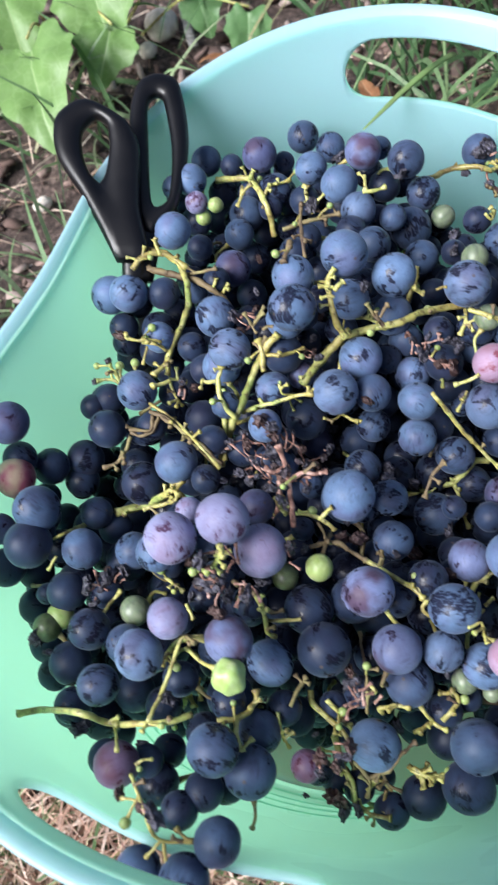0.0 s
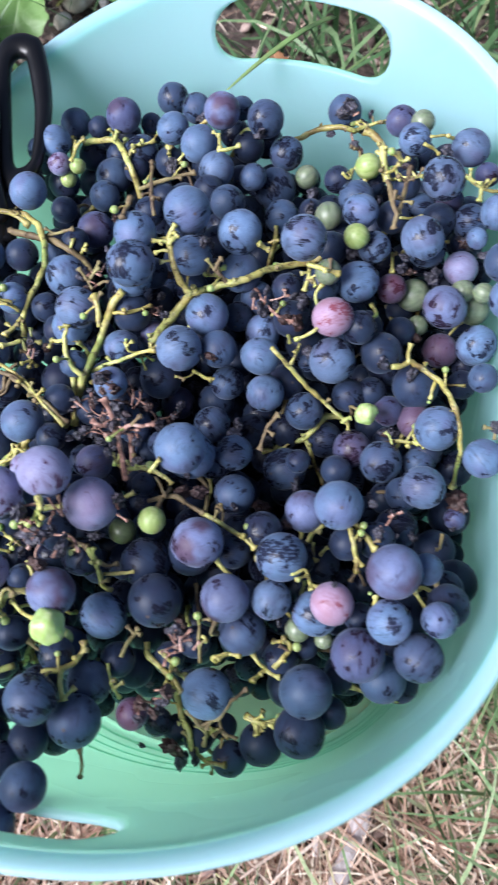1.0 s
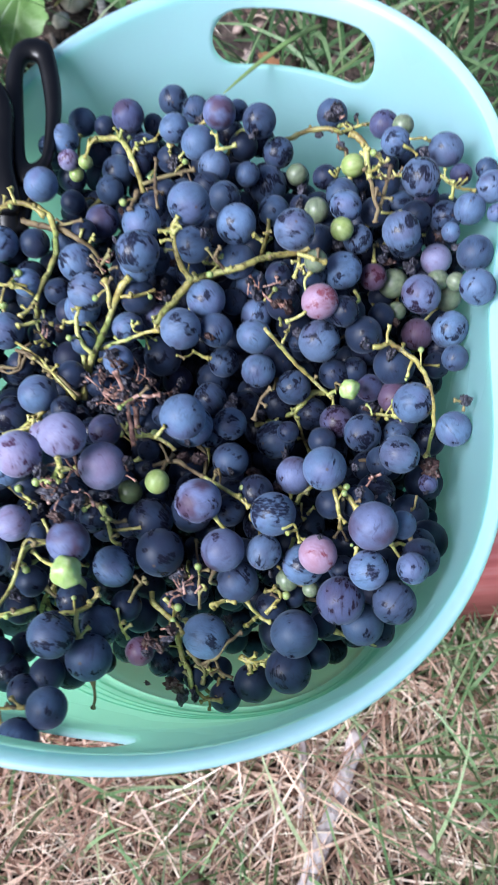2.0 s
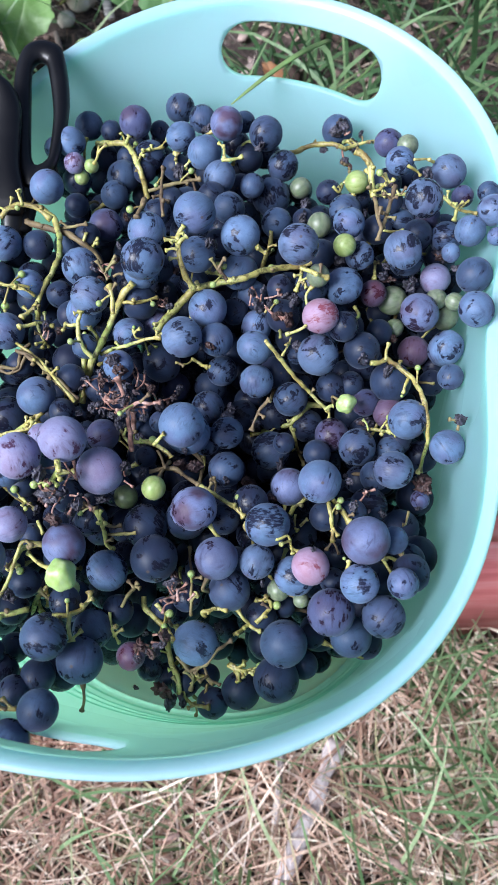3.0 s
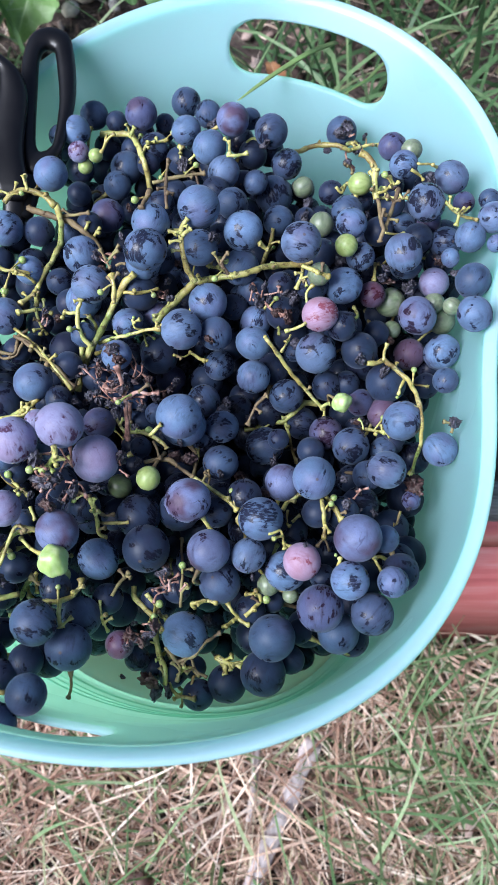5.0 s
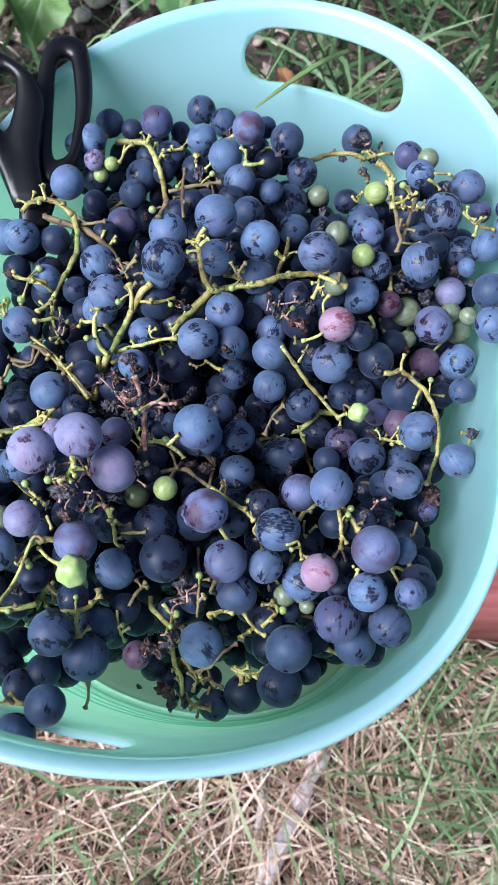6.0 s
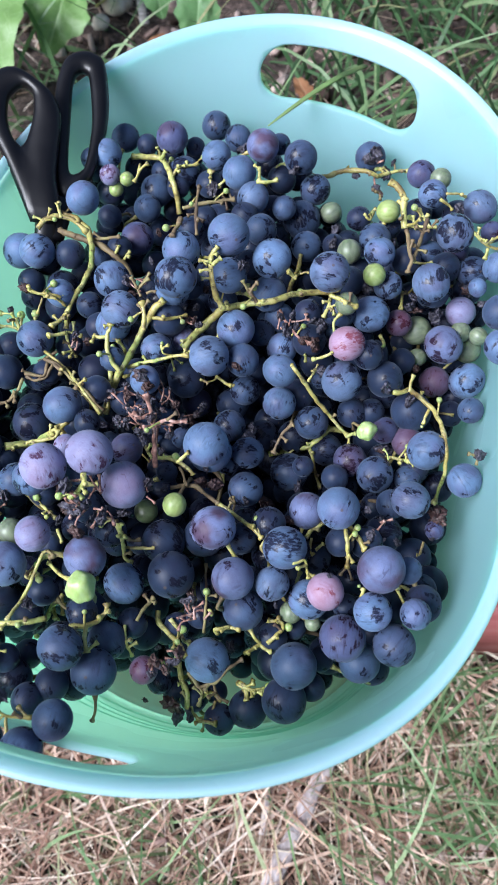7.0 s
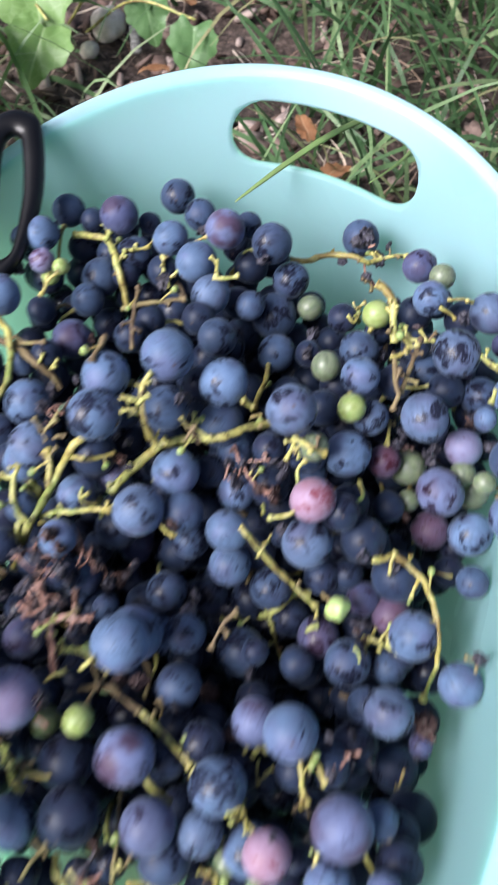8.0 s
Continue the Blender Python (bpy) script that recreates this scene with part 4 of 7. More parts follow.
def back_b_bunch(b):
    raisin(b, 0.0363, 0.0725, 0.4952, 0.0027)
    raisin(b, 0.0811, 0.1016, 0.4821, 0.0034)
    raisin(b, 0.0702, 0.0924, 0.4733, 0.0025)
    raisin(b, 0.0575, 0.0456, 0.4787, 0.0029)
    raisin(b, 0.0562, 0.0319, 0.4824, 0.0026)
    stalk(b, 0.00064, (-0.0112, 0.0139, 0.5061), (-0.0115, 0.0182, 0.5087), (-0.0120, 0.0242, 0.5099), (-0.0121, 0.0291, 0.5101), (-0.0121, 0.0342, 0.5104), (-0.0113, 0.0412, 0.5117), mat=WOODY)
    stalk(b, 0.00059, (-0.0058, 0.0648, 0.4894), (-0.0013, 0.0661, 0.4941))
    stalk(b, 0.00110, (0.0455, 0.0963, 0.4698), (0.0541, 0.0950, 0.4709), (0.0599, 0.0962, 0.4725), (0.0667, 0.0951, 0.4751), (0.0735, 0.0927, 0.4768), (0.0777, 0.0903, 0.4775), (0.0823, 0.0903, 0.4750))
    stalk(b, 0.00092, (0.0336, 0.0207, 0.4557), (0.0345, 0.0228, 0.4593), (0.0358, 0.0246, 0.4622), (0.0371, 0.0264, 0.4651), (0.0388, 0.0280, 0.4696), (0.0397, 0.0317, 0.4746))
    berry(b, 0.0234, 0.0645, 0.4752, 0.0074, DARK_SHADED)
    berry(b, 0.0192, 0.0312, 0.4925, 0.0080, MID)
    berry(b, -0.0167, 0.0296, 0.4943, 0.0069, DARK_SHADED)
    berry(b, 0.0185, 0.0836, 0.5017, 0.0087, DUSK)
    berry(b, 0.0061, 0.0715, 0.4942, 0.0088, BLUE)
    berry(b, 0.0140, 0.0544, 0.4923, 0.0082, WORN)
    berry(b, 0.0273, 0.0960, 0.4924, 0.0058, MID)
    berry(b, 0.0388, 0.0815, 0.4956, 0.0089, MID)
    berry(b, 0.0471, 0.0760, 0.4783, 0.0083, MID)
    berry(b, 0.0304, 0.0561, 0.4836, 0.0064, MID)
    berry(b, 0.0399, 0.0632, 0.4683, 0.0104, MID)
    berry(b, 0.0562, 0.0671, 0.4700, 0.0058, PALE)
    berry(b, 0.0787, 0.1062, 0.4745, 0.0086, MID)
    berry(b, 0.0426, 0.0396, 0.4721, 0.0081, MID)
    berry(b, 0.0567, 0.0357, 0.4772, 0.0059, DARK_SHADED)
    berry(b, 0.0100, 0.0431, 0.4903, 0.0073, DARK_SHADED)
    berry(b, -0.0104, 0.0413, 0.4911, 0.0064, DARK_SHADED)
    raisin(b, 0.0360, 0.0758, 0.4922, 0.0037)
    raisin(b, 0.0584, 0.0432, 0.4798, 0.0037)


def back_c_bunch(b):
    raisin(b, 0.0915, 0.0997, 0.4766, 0.0022)
    stalk(b, 0.00040, (0.0921, 0.0956, 0.4742), (0.0918, 0.0983, 0.4758), mat=WOODY)
    raisin(b, 0.0870, 0.0942, 0.4736, 0.0029)
    raisin(b, 0.1177, 0.0357, 0.5026, 0.0036)
    raisin(b, 0.1000, 0.0333, 0.4996, 0.0022)
    raisin(b, 0.0941, -0.0087, 0.4881, 0.0024)
    stalk(b, 0.00080, (0.0823, 0.0903, 0.4750), (0.0889, 0.0945, 0.4737), (0.0946, 0.0956, 0.4741), (0.1007, 0.0959, 0.4740))
    raisin(b, 0.0818, 0.0867, 0.4695, 0.0025)
    raisin(b, 0.0846, 0.0835, 0.4675, 0.0022)
    stalk(b, 0.00040, (0.0811, 0.0917, 0.4747), (0.0806, 0.0900, 0.4715), (0.0821, 0.0862, 0.4692), (0.0849, 0.0826, 0.4670), mat=DRY_TWIG)
    stalk(b, 0.00050, (0.0758, 0.0697, 0.4599), (0.0785, 0.0714, 0.4631), (0.0799, 0.0742, 0.4646), (0.0815, 0.0755, 0.4653))
    stalk(b, 0.00040, (0.0785, 0.0709, 0.4628), (0.0766, 0.0725, 0.4650), (0.0760, 0.0742, 0.4659))
    stalk(b, 0.00134, (0.0827, 0.0456, 0.5110), (0.0871, 0.0431, 0.5093), (0.0898, 0.0386, 0.5066), (0.0898, 0.0354, 0.5048), (0.0899, 0.0322, 0.5029), (0.0902, 0.0289, 0.5010), (0.0906, 0.0257, 0.4991))
    stalk(b, 0.00070, (0.0883, 0.0080, 0.5156), (0.0887, 0.0038, 0.5149), (0.0891, -0.0008, 0.5147), (0.0895, -0.0051, 0.5142), (0.0901, -0.0082, 0.5126), (0.0895, -0.0102, 0.5108), (0.0888, -0.0120, 0.5089), mat=WOODY)
    stalk(b, 0.00071, (0.0991, 0.0173, 0.5131), (0.0978, 0.0135, 0.5125), (0.0965, 0.0096, 0.5120), (0.0951, 0.0052, 0.5116), (0.0937, 0.0003, 0.5116), (0.0924, -0.0029, 0.5111), (0.0912, -0.0059, 0.5103), mat=WOODY)
    stalk(b, 0.00054, (0.0920, 0.0303, 0.4959), (0.0955, 0.0291, 0.4968), (0.0991, 0.0281, 0.4976), (0.1029, 0.0284, 0.4971), (0.1069, 0.0295, 0.4960))
    stalk(b, 0.00045, (0.0853, -0.0074, 0.5334), (0.0893, -0.0062, 0.5339), (0.0919, -0.0045, 0.5348), (0.0946, -0.0028, 0.5357))
    stalk(b, 0.00057, (0.0726, 0.0515, 0.4841), (0.0759, 0.0502, 0.4812), (0.0778, 0.0556, 0.4813))
    stalk(b, 0.00043, (0.1109, 0.0412, 0.5073), (0.1175, 0.0437, 0.5046), (0.1217, 0.0442, 0.5022))
    stalk(b, 0.00053, (0.1076, 0.0373, 0.5071), (0.1125, 0.0371, 0.5034), (0.1143, 0.0363, 0.5012))
    stalk(b, 0.00061, (0.1213, 0.0130, 0.5089), (0.1241, 0.0120, 0.5065), (0.1270, 0.0114, 0.5036), (0.1319, 0.0116, 0.5004), (0.1352, 0.0120, 0.4989), (0.1383, 0.0121, 0.4977))
    stalk(b, 0.00044, (0.1344, 0.0274, 0.4871), (0.1384, 0.0282, 0.4902))
    stalk(b, 0.00043, (0.0940, 0.0077, 0.4946), (0.0996, 0.0093, 0.4919), (0.1045, 0.0118, 0.4902))
    stalk(b, 0.00053, (0.0903, -0.0000, 0.4820), (0.0896, -0.0056, 0.4816), (0.0888, -0.0111, 0.4813))
    berry(b, 0.1186, 0.0250, 0.4848, 0.0061, PURPLE)
    berry(b, 0.0866, 0.0493, 0.4764, 0.0064, DARK_SHADED)
    berry(b, 0.1051, 0.0254, 0.4797, 0.0081, MID)
    berry(b, 0.1000, 0.0305, 0.4914, 0.0061, DARK_SHADED)
    berry(b, 0.1465, 0.0273, 0.4966, 0.0052, MID)
    berry(b, 0.1454, -0.0032, 0.4979, 0.0043, BLUE)
    berry(b, 0.1267, 0.0009, 0.4840, 0.0045, BLUE)
    berry(b, 0.1053, 0.0003, 0.4811, 0.0082, MID)
    berry(b, 0.1030, 0.0741, 0.4906, 0.0072, PURPLE)
    berry(b, 0.1104, 0.0584, 0.5013, 0.0054, PALE)
    berry(b, 0.1048, 0.0442, 0.5041, 0.0071, BLUE)
    berry(b, 0.1299, 0.0445, 0.4955, 0.0083, WORN)
    berry(b, 0.1363, 0.0338, 0.4885, 0.0055, PURPLE)
    berry(b, 0.0848, 0.0488, 0.4882, 0.0060, GREEN)
    berry(b, 0.0710, 0.0583, 0.4739, 0.0066, DARK_SHADED)
    berry(b, 0.1131, 0.0159, 0.5059, 0.0090, WORN)
    berry(b, 0.0777, 0.0321, 0.4855, 0.0081, MID)
    berry(b, 0.0774, 0.0073, 0.5016, 0.0072, BLUE)
    berry(b, 0.1466, 0.0139, 0.4976, 0.0076, WORN)
    berry(b, 0.0643, 0.0241, 0.4845, 0.0062, PALE)
    berry(b, 0.1017, -0.0066, 0.4959, 0.0089, WORN)
    berry(b, 0.0818, -0.0048, 0.4916, 0.0070, WORN)
    berry(b, 0.1194, -0.0069, 0.4748, 0.0075, MAUVE)
    berry(b, 0.1357, 0.0071, 0.4917, 0.0074, BLUE)
    berry(b, 0.1258, 0.0125, 0.4825, 0.0079, MID)
    berry(b, 0.1119, 0.0131, 0.4850, 0.0076, DARK_SHADED)
    berry(b, 0.0919, 0.0137, 0.4894, 0.0073, DARK_SHADED)
    berry(b, 0.1245, 0.0089, 0.4727, 0.0075, DARK_SHADED)
    raisin(b, 0.1229, 0.0048, 0.4792, 0.0048)
    raisin(b, 0.0816, 0.0971, 0.4836, 0.0036)
    berry(b, 0.0926, 0.0208, 0.4915, 0.0010, GREEN, "green_berry")
    withered(b, 0.1229, 0.0048, 0.4792, 0.0051, 5)
    withered(b, 0.0810, 0.0948, 0.4817, 0.0050, 5)


def arm_bunch(b):
    raisin(b, -0.0332, 0.0295, 0.4919, 0.0021)
    raisin(b, -0.0338, 0.0044, 0.4983, 0.0023)
    raisin(b, -0.0710, -0.0315, 0.4769, 0.0033)
    raisin(b, -0.0628, -0.0328, 0.4819, 0.0027)
    raisin(b, -0.0326, -0.0591, 0.4931, 0.0035)
    raisin(b, -0.0338, -0.0073, 0.5003, 0.0021)
    raisin(b, -0.0332, -0.0605, 0.4927, 0.0029)
    stalk(b, 0.00082, (-0.0819, -0.0015, 0.5256), (-0.0783, 0.0024, 0.5274), (-0.0730, 0.0044, 0.5278), (-0.0660, 0.0033, 0.5261), (-0.0594, -0.0009, 0.5225))
    stalk(b, 0.00065, (-0.0825, -0.0448, 0.4837), (-0.0738, -0.0500, 0.4843), (-0.0667, -0.0575, 0.4840), (-0.0598, -0.0655, 0.4836), (-0.0536, -0.0693, 0.4736), mat=WOODY)
    stalk(b, 0.00123, (-0.0889, 0.0404, 0.4825), (-0.0849, 0.0382, 0.4828), (-0.0807, 0.0356, 0.4836), (-0.0761, 0.0330, 0.4844), (-0.0716, 0.0303, 0.4852), (-0.0675, 0.0278, 0.4859), (-0.0636, 0.0255, 0.4865), (-0.0596, 0.0221, 0.4866), (-0.0561, 0.0197, 0.4857), (-0.0537, 0.0188, 0.4833), (-0.0515, 0.0183, 0.4806), (-0.0501, 0.0170, 0.4774), (-0.0485, 0.0154, 0.4746), mat=WOODY)
    stalk(b, 0.00112, (-0.0988, 0.0418, 0.4825), (-0.0972, 0.0444, 0.4840), (-0.0955, 0.0470, 0.4855), (-0.0895, 0.0485, 0.4875), (-0.0844, 0.0457, 0.4883), (-0.0794, 0.0429, 0.4892), (-0.0756, 0.0387, 0.4893), (-0.0718, 0.0346, 0.4895), (-0.0699, 0.0291, 0.4890), (-0.0680, 0.0235, 0.4886), (-0.0674, 0.0167, 0.4880), (-0.0669, 0.0100, 0.4875), (-0.0681, 0.0045, 0.4875), (-0.0693, -0.0009, 0.4873), (-0.0709, -0.0055, 0.4875), (-0.0727, -0.0095, 0.4871), (-0.0745, -0.0122, 0.4848), (-0.0767, -0.0140, 0.4813), (-0.0776, -0.0160, 0.4774), (-0.0784, -0.0184, 0.4739))
    stalk(b, 0.00054, (-0.0661, -0.0090, 0.5394), (-0.0674, -0.0056, 0.5414), (-0.0680, -0.0034, 0.5428))
    stalk(b, 0.00064, (-0.0761, -0.0253, 0.4793), (-0.0722, -0.0251, 0.4783), (-0.0691, -0.0249, 0.4757))
    stalk(b, 0.00053, (-0.0756, -0.0265, 0.4807), (-0.0742, -0.0311, 0.4789), (-0.0724, -0.0342, 0.4757), (-0.0707, -0.0358, 0.4729))
    stalk(b, 0.00132, (-0.0545, -0.0621, 0.4631), (-0.0521, -0.0578, 0.4687), (-0.0495, -0.0541, 0.4750), (-0.0475, -0.0523, 0.4785), (-0.0455, -0.0504, 0.4819), (-0.0435, -0.0486, 0.4841), (-0.0419, -0.0454, 0.4846), (-0.0406, -0.0410, 0.4846), (-0.0391, -0.0367, 0.4847), (-0.0373, -0.0331, 0.4865), (-0.0351, -0.0309, 0.4898), (-0.0332, -0.0294, 0.4929), (-0.0313, -0.0281, 0.4962), (-0.0293, -0.0269, 0.4984), (-0.0272, -0.0257, 0.5006), (-0.0240, -0.0246, 0.5034))
    stalk(b, 0.00073, (-0.0288, -0.0509, 0.5137), (-0.0288, -0.0484, 0.5152), (-0.0287, -0.0458, 0.5167), (-0.0293, -0.0430, 0.5183), (-0.0299, -0.0402, 0.5200))
    stalk(b, 0.00061, (-0.0298, -0.0294, 0.4959), (-0.0265, -0.0302, 0.4966), (-0.0232, -0.0307, 0.4968), (-0.0178, -0.0288, 0.4961), (-0.0138, -0.0268, 0.4951))
    stalk(b, 0.00080, (-0.0445, -0.0531, 0.4855), (-0.0475, -0.0506, 0.4891), (-0.0487, -0.0478, 0.4913), (-0.0505, -0.0439, 0.4919), (-0.0505, -0.0387, 0.4943), (-0.0496, -0.0368, 0.4963), (-0.0486, -0.0349, 0.4984))
    stalk(b, 0.00063, (-0.0519, -0.0357, 0.4896), (-0.0560, -0.0348, 0.4880), (-0.0590, -0.0335, 0.4872))
    stalk(b, 0.00062, (-0.0440, -0.0397, 0.4772), (-0.0447, -0.0382, 0.4800), (-0.0453, -0.0368, 0.4828), (-0.0476, -0.0353, 0.4867))
    stalk(b, 0.00071, (-0.0425, -0.0470, 0.4807), (-0.0390, -0.0469, 0.4823), (-0.0354, -0.0471, 0.4842), (-0.0315, -0.0476, 0.4859), (-0.0275, -0.0483, 0.4879), (-0.0221, -0.0487, 0.4905), (-0.0168, -0.0493, 0.4932), (-0.0109, -0.0501, 0.4952))
    stalk(b, 0.00040, (-0.0197, -0.0438, 0.4858), (-0.0242, -0.0447, 0.4887), (-0.0249, -0.0418, 0.4918))
    stalk(b, 0.00045, (-0.0317, 0.0125, 0.5502), (-0.0324, 0.0089, 0.5482), (-0.0345, 0.0055, 0.5463))
    stalk(b, 0.00027, (-0.0339, -0.0318, 0.5243), (-0.0319, -0.0352, 0.5223), (-0.0304, -0.0375, 0.5209), mat=WOODY)
    stalk(b, 0.00027, (-0.0319, -0.0352, 0.5223), (-0.0293, -0.0318, 0.5241), (-0.0266, -0.0284, 0.5260), mat=WOODY)
    stalk(b, 0.00045, (-0.0280, -0.0365, 0.5216), (-0.0240, -0.0359, 0.5218), mat=WOODY)
    stalk(b, 0.00055, (-0.0561, 0.0197, 0.4857), (-0.0539, 0.0228, 0.4899))
    stalk(b, 0.00067, (-0.0532, 0.0200, 0.4810), (-0.0508, 0.0211, 0.4836), (-0.0488, 0.0235, 0.4848))
    stalk(b, 0.00067, (-0.0709, 0.0312, 0.4854), (-0.0665, 0.0303, 0.4866), (-0.0620, 0.0291, 0.4882), (-0.0577, 0.0284, 0.4898), (-0.0536, 0.0285, 0.4905), mat=WOODY)
    stalk(b, 0.00060, (-0.0766, -0.0490, 0.4848), (-0.0730, -0.0519, 0.4849), (-0.0692, -0.0550, 0.4853), (-0.0662, -0.0580, 0.4856), (-0.0632, -0.0609, 0.4858), (-0.0603, -0.0635, 0.4862), (-0.0576, -0.0656, 0.4859), (-0.0559, -0.0672, 0.4843), (-0.0544, -0.0684, 0.4823), (-0.0513, -0.0704, 0.4785), mat=WOODY)
    berry(b, -0.0139, -0.0068, 0.4929, 0.0066, DARK_SHADED)
    berry(b, -0.0664, 0.0269, 0.4787, 0.0063, MID)
    berry(b, -0.0490, -0.0454, 0.4848, 0.0060, MID)
    berry(b, -0.0288, -0.0626, 0.4590, 0.0079, BLUE)
    berry(b, -0.0260, -0.0482, 0.4542, 0.0068, DARK_SHADED)
    berry(b, -0.0794, 0.0200, 0.4862, 0.0077, DARK_SHADED)
    berry(b, -0.0524, -0.0053, 0.4956, 0.0088, BLUE)
    berry(b, -0.0452, -0.0262, 0.4981, 0.0090, WORN)
    berry(b, -0.0505, -0.0268, 0.4877, 0.0084, BLUE)
    berry(b, -0.0207, -0.0158, 0.5018, 0.0085, BLUE)
    berry(b, -0.0287, -0.0392, 0.4853, 0.0071, BLUE)
    berry(b, -0.0234, -0.0246, 0.4896, 0.0086, DARK_SHADED)
    berry(b, -0.0651, -0.0116, 0.4837, 0.0067, DARK_SHADED)
    berry(b, -0.0597, -0.0212, 0.4791, 0.0070, DARK_SHADED)
    berry(b, -0.0631, -0.0372, 0.4635, 0.0083, DARK_SHADED)
    berry(b, -0.0320, -0.0579, 0.4857, 0.0070, BLUE)
    berry(b, -0.0322, -0.0665, 0.4725, 0.0067, DARK_SHADED)
    berry(b, -0.0549, -0.0607, 0.4817, 0.0066, DARK_SHADED)
    berry(b, -0.0431, -0.0623, 0.4740, 0.0067, DARK_SHADED)
    berry(b, -0.0550, 0.0271, 0.4836, 0.0065, DARK_SHADED)
    stalk(b, 0.00052, (-0.0827, -0.0410, 0.4844), (-0.0712, -0.0501, 0.4833), (-0.0592, -0.0667, 0.4904), (-0.0507, -0.0758, 0.4844))
    raisin(b, -0.0308, -0.0622, 0.4893, 0.0039)
    berry(b, -0.0249, -0.0406, 0.4913, 0.0008, GREEN, "green_berry")
    withered(b, -0.0302, -0.0647, 0.4769, 0.0111, 26)
    withered(b, -0.0366, -0.0128, 0.5008, 0.0064, 6)
    withered(b, -0.0683, -0.0398, 0.4871, 0.0044, 5)


def mid_bunch(b):
    raisin(b, 0.0141, -0.0128, 0.5123, 0.0028)
    raisin(b, -0.0074, -0.0078, 0.4917, 0.0030)
    raisin(b, -0.0102, -0.0203, 0.4929, 0.0024)
    raisin(b, 0.0106, -0.0517, 0.4888, 0.0028)
    raisin(b, 0.0494, -0.0234, 0.4848, 0.0027)
    raisin(b, -0.0241, -0.0517, 0.4604, 0.0022)
    stalk(b, 0.00032, (-0.0239, -0.0338, 0.4725), (-0.0205, -0.0367, 0.4730), (-0.0172, -0.0395, 0.4736))
    stalk(b, 0.00032, (-0.0237, -0.0345, 0.4733), (-0.0223, -0.0390, 0.4731), (-0.0210, -0.0434, 0.4729))
    stalk(b, 0.00078, (-0.0157, 0.0034, 0.5271), (-0.0167, -0.0002, 0.5269), (-0.0177, -0.0038, 0.5268), (-0.0188, -0.0074, 0.5267), mat=WOODY)
    stalk(b, 0.00075, (-0.0214, 0.0407, 0.4982), (-0.0172, 0.0418, 0.4986), (-0.0130, 0.0428, 0.4989), (-0.0084, 0.0435, 0.4992), (-0.0037, 0.0442, 0.4994), (0.0008, 0.0449, 0.4995), (0.0055, 0.0456, 0.4997), mat=WOODY)
    stalk(b, 0.00063, (0.0177, 0.0604, 0.5076), (0.0177, 0.0571, 0.5057), (0.0176, 0.0537, 0.5038))
    stalk(b, 0.00063, (0.0163, 0.0535, 0.5037), (0.0225, 0.0537, 0.5036), (0.0271, 0.0549, 0.5040))
    stalk(b, 0.00135, (-0.0164, -0.0362, 0.4822), (-0.0142, -0.0343, 0.4838), (-0.0121, -0.0315, 0.4843), (-0.0094, -0.0277, 0.4840), (-0.0066, -0.0246, 0.4847), (-0.0043, -0.0232, 0.4863), (-0.0019, -0.0222, 0.4884), (0.0004, -0.0213, 0.4905), (0.0027, -0.0202, 0.4923), (0.0063, -0.0194, 0.4924), (0.0098, -0.0176, 0.4913), (0.0148, -0.0169, 0.4914), (0.0200, -0.0174, 0.4929))
    stalk(b, 0.00103, (0.0036, -0.0262, 0.4991), (0.0021, -0.0247, 0.5016), (0.0006, -0.0236, 0.5045), (-0.0002, -0.0220, 0.5078), (-0.0009, -0.0204, 0.5111), (-0.0011, -0.0180, 0.5133), (-0.0016, -0.0140, 0.5140), (-0.0016, -0.0087, 0.5162), (0.0014, -0.0061, 0.5192))
    stalk(b, 0.00054, (0.0004, -0.0239, 0.5278), (-0.0025, -0.0237, 0.5281), (-0.0055, -0.0234, 0.5284))
    stalk(b, 0.00054, (0.0004, -0.0273, 0.5258), (-0.0049, -0.0274, 0.5260))
    stalk(b, 0.00064, (0.0008, -0.0251, 0.5272), (0.0044, -0.0223, 0.5287))
    stalk(b, 0.00061, (0.0193, -0.0252, 0.5026), (0.0177, -0.0238, 0.5047), (0.0160, -0.0226, 0.5069), (0.0145, -0.0217, 0.5100), (0.0130, -0.0204, 0.5125), mat=WOODY)
    stalk(b, 0.00045, (0.0173, -0.0351, 0.5204), (0.0188, -0.0328, 0.5217), (0.0204, -0.0305, 0.5229), mat=WOODY)
    stalk(b, 0.00052, (0.0200, -0.0167, 0.4931), (0.0171, -0.0146, 0.4930), (0.0140, -0.0119, 0.4922), (0.0111, -0.0105, 0.4918), (0.0081, -0.0092, 0.4916))
    stalk(b, 0.00113, (0.0201, -0.0180, 0.4935), (0.0237, -0.0180, 0.4945), (0.0273, -0.0173, 0.4946), (0.0316, -0.0147, 0.4939), (0.0359, -0.0116, 0.4927), (0.0402, -0.0094, 0.4909), (0.0446, -0.0072, 0.4892), (0.0494, -0.0056, 0.4873), (0.0542, -0.0047, 0.4862), (0.0576, -0.0032, 0.4868), (0.0609, -0.0018, 0.4875), (0.0654, -0.0009, 0.4878), (0.0698, -0.0001, 0.4881))
    stalk(b, 0.00072, (0.0333, -0.0053, 0.5030), (0.0353, -0.0060, 0.5006), (0.0375, -0.0062, 0.4987))
    stalk(b, 0.00036, (0.0391, -0.0269, 0.5240), (0.0430, -0.0263, 0.5242))
    stalk(b, 0.00061, (0.0537, -0.0154, 0.4968), (0.0528, -0.0216, 0.4964), (0.0518, -0.0234, 0.4944), (0.0507, -0.0248, 0.4917))
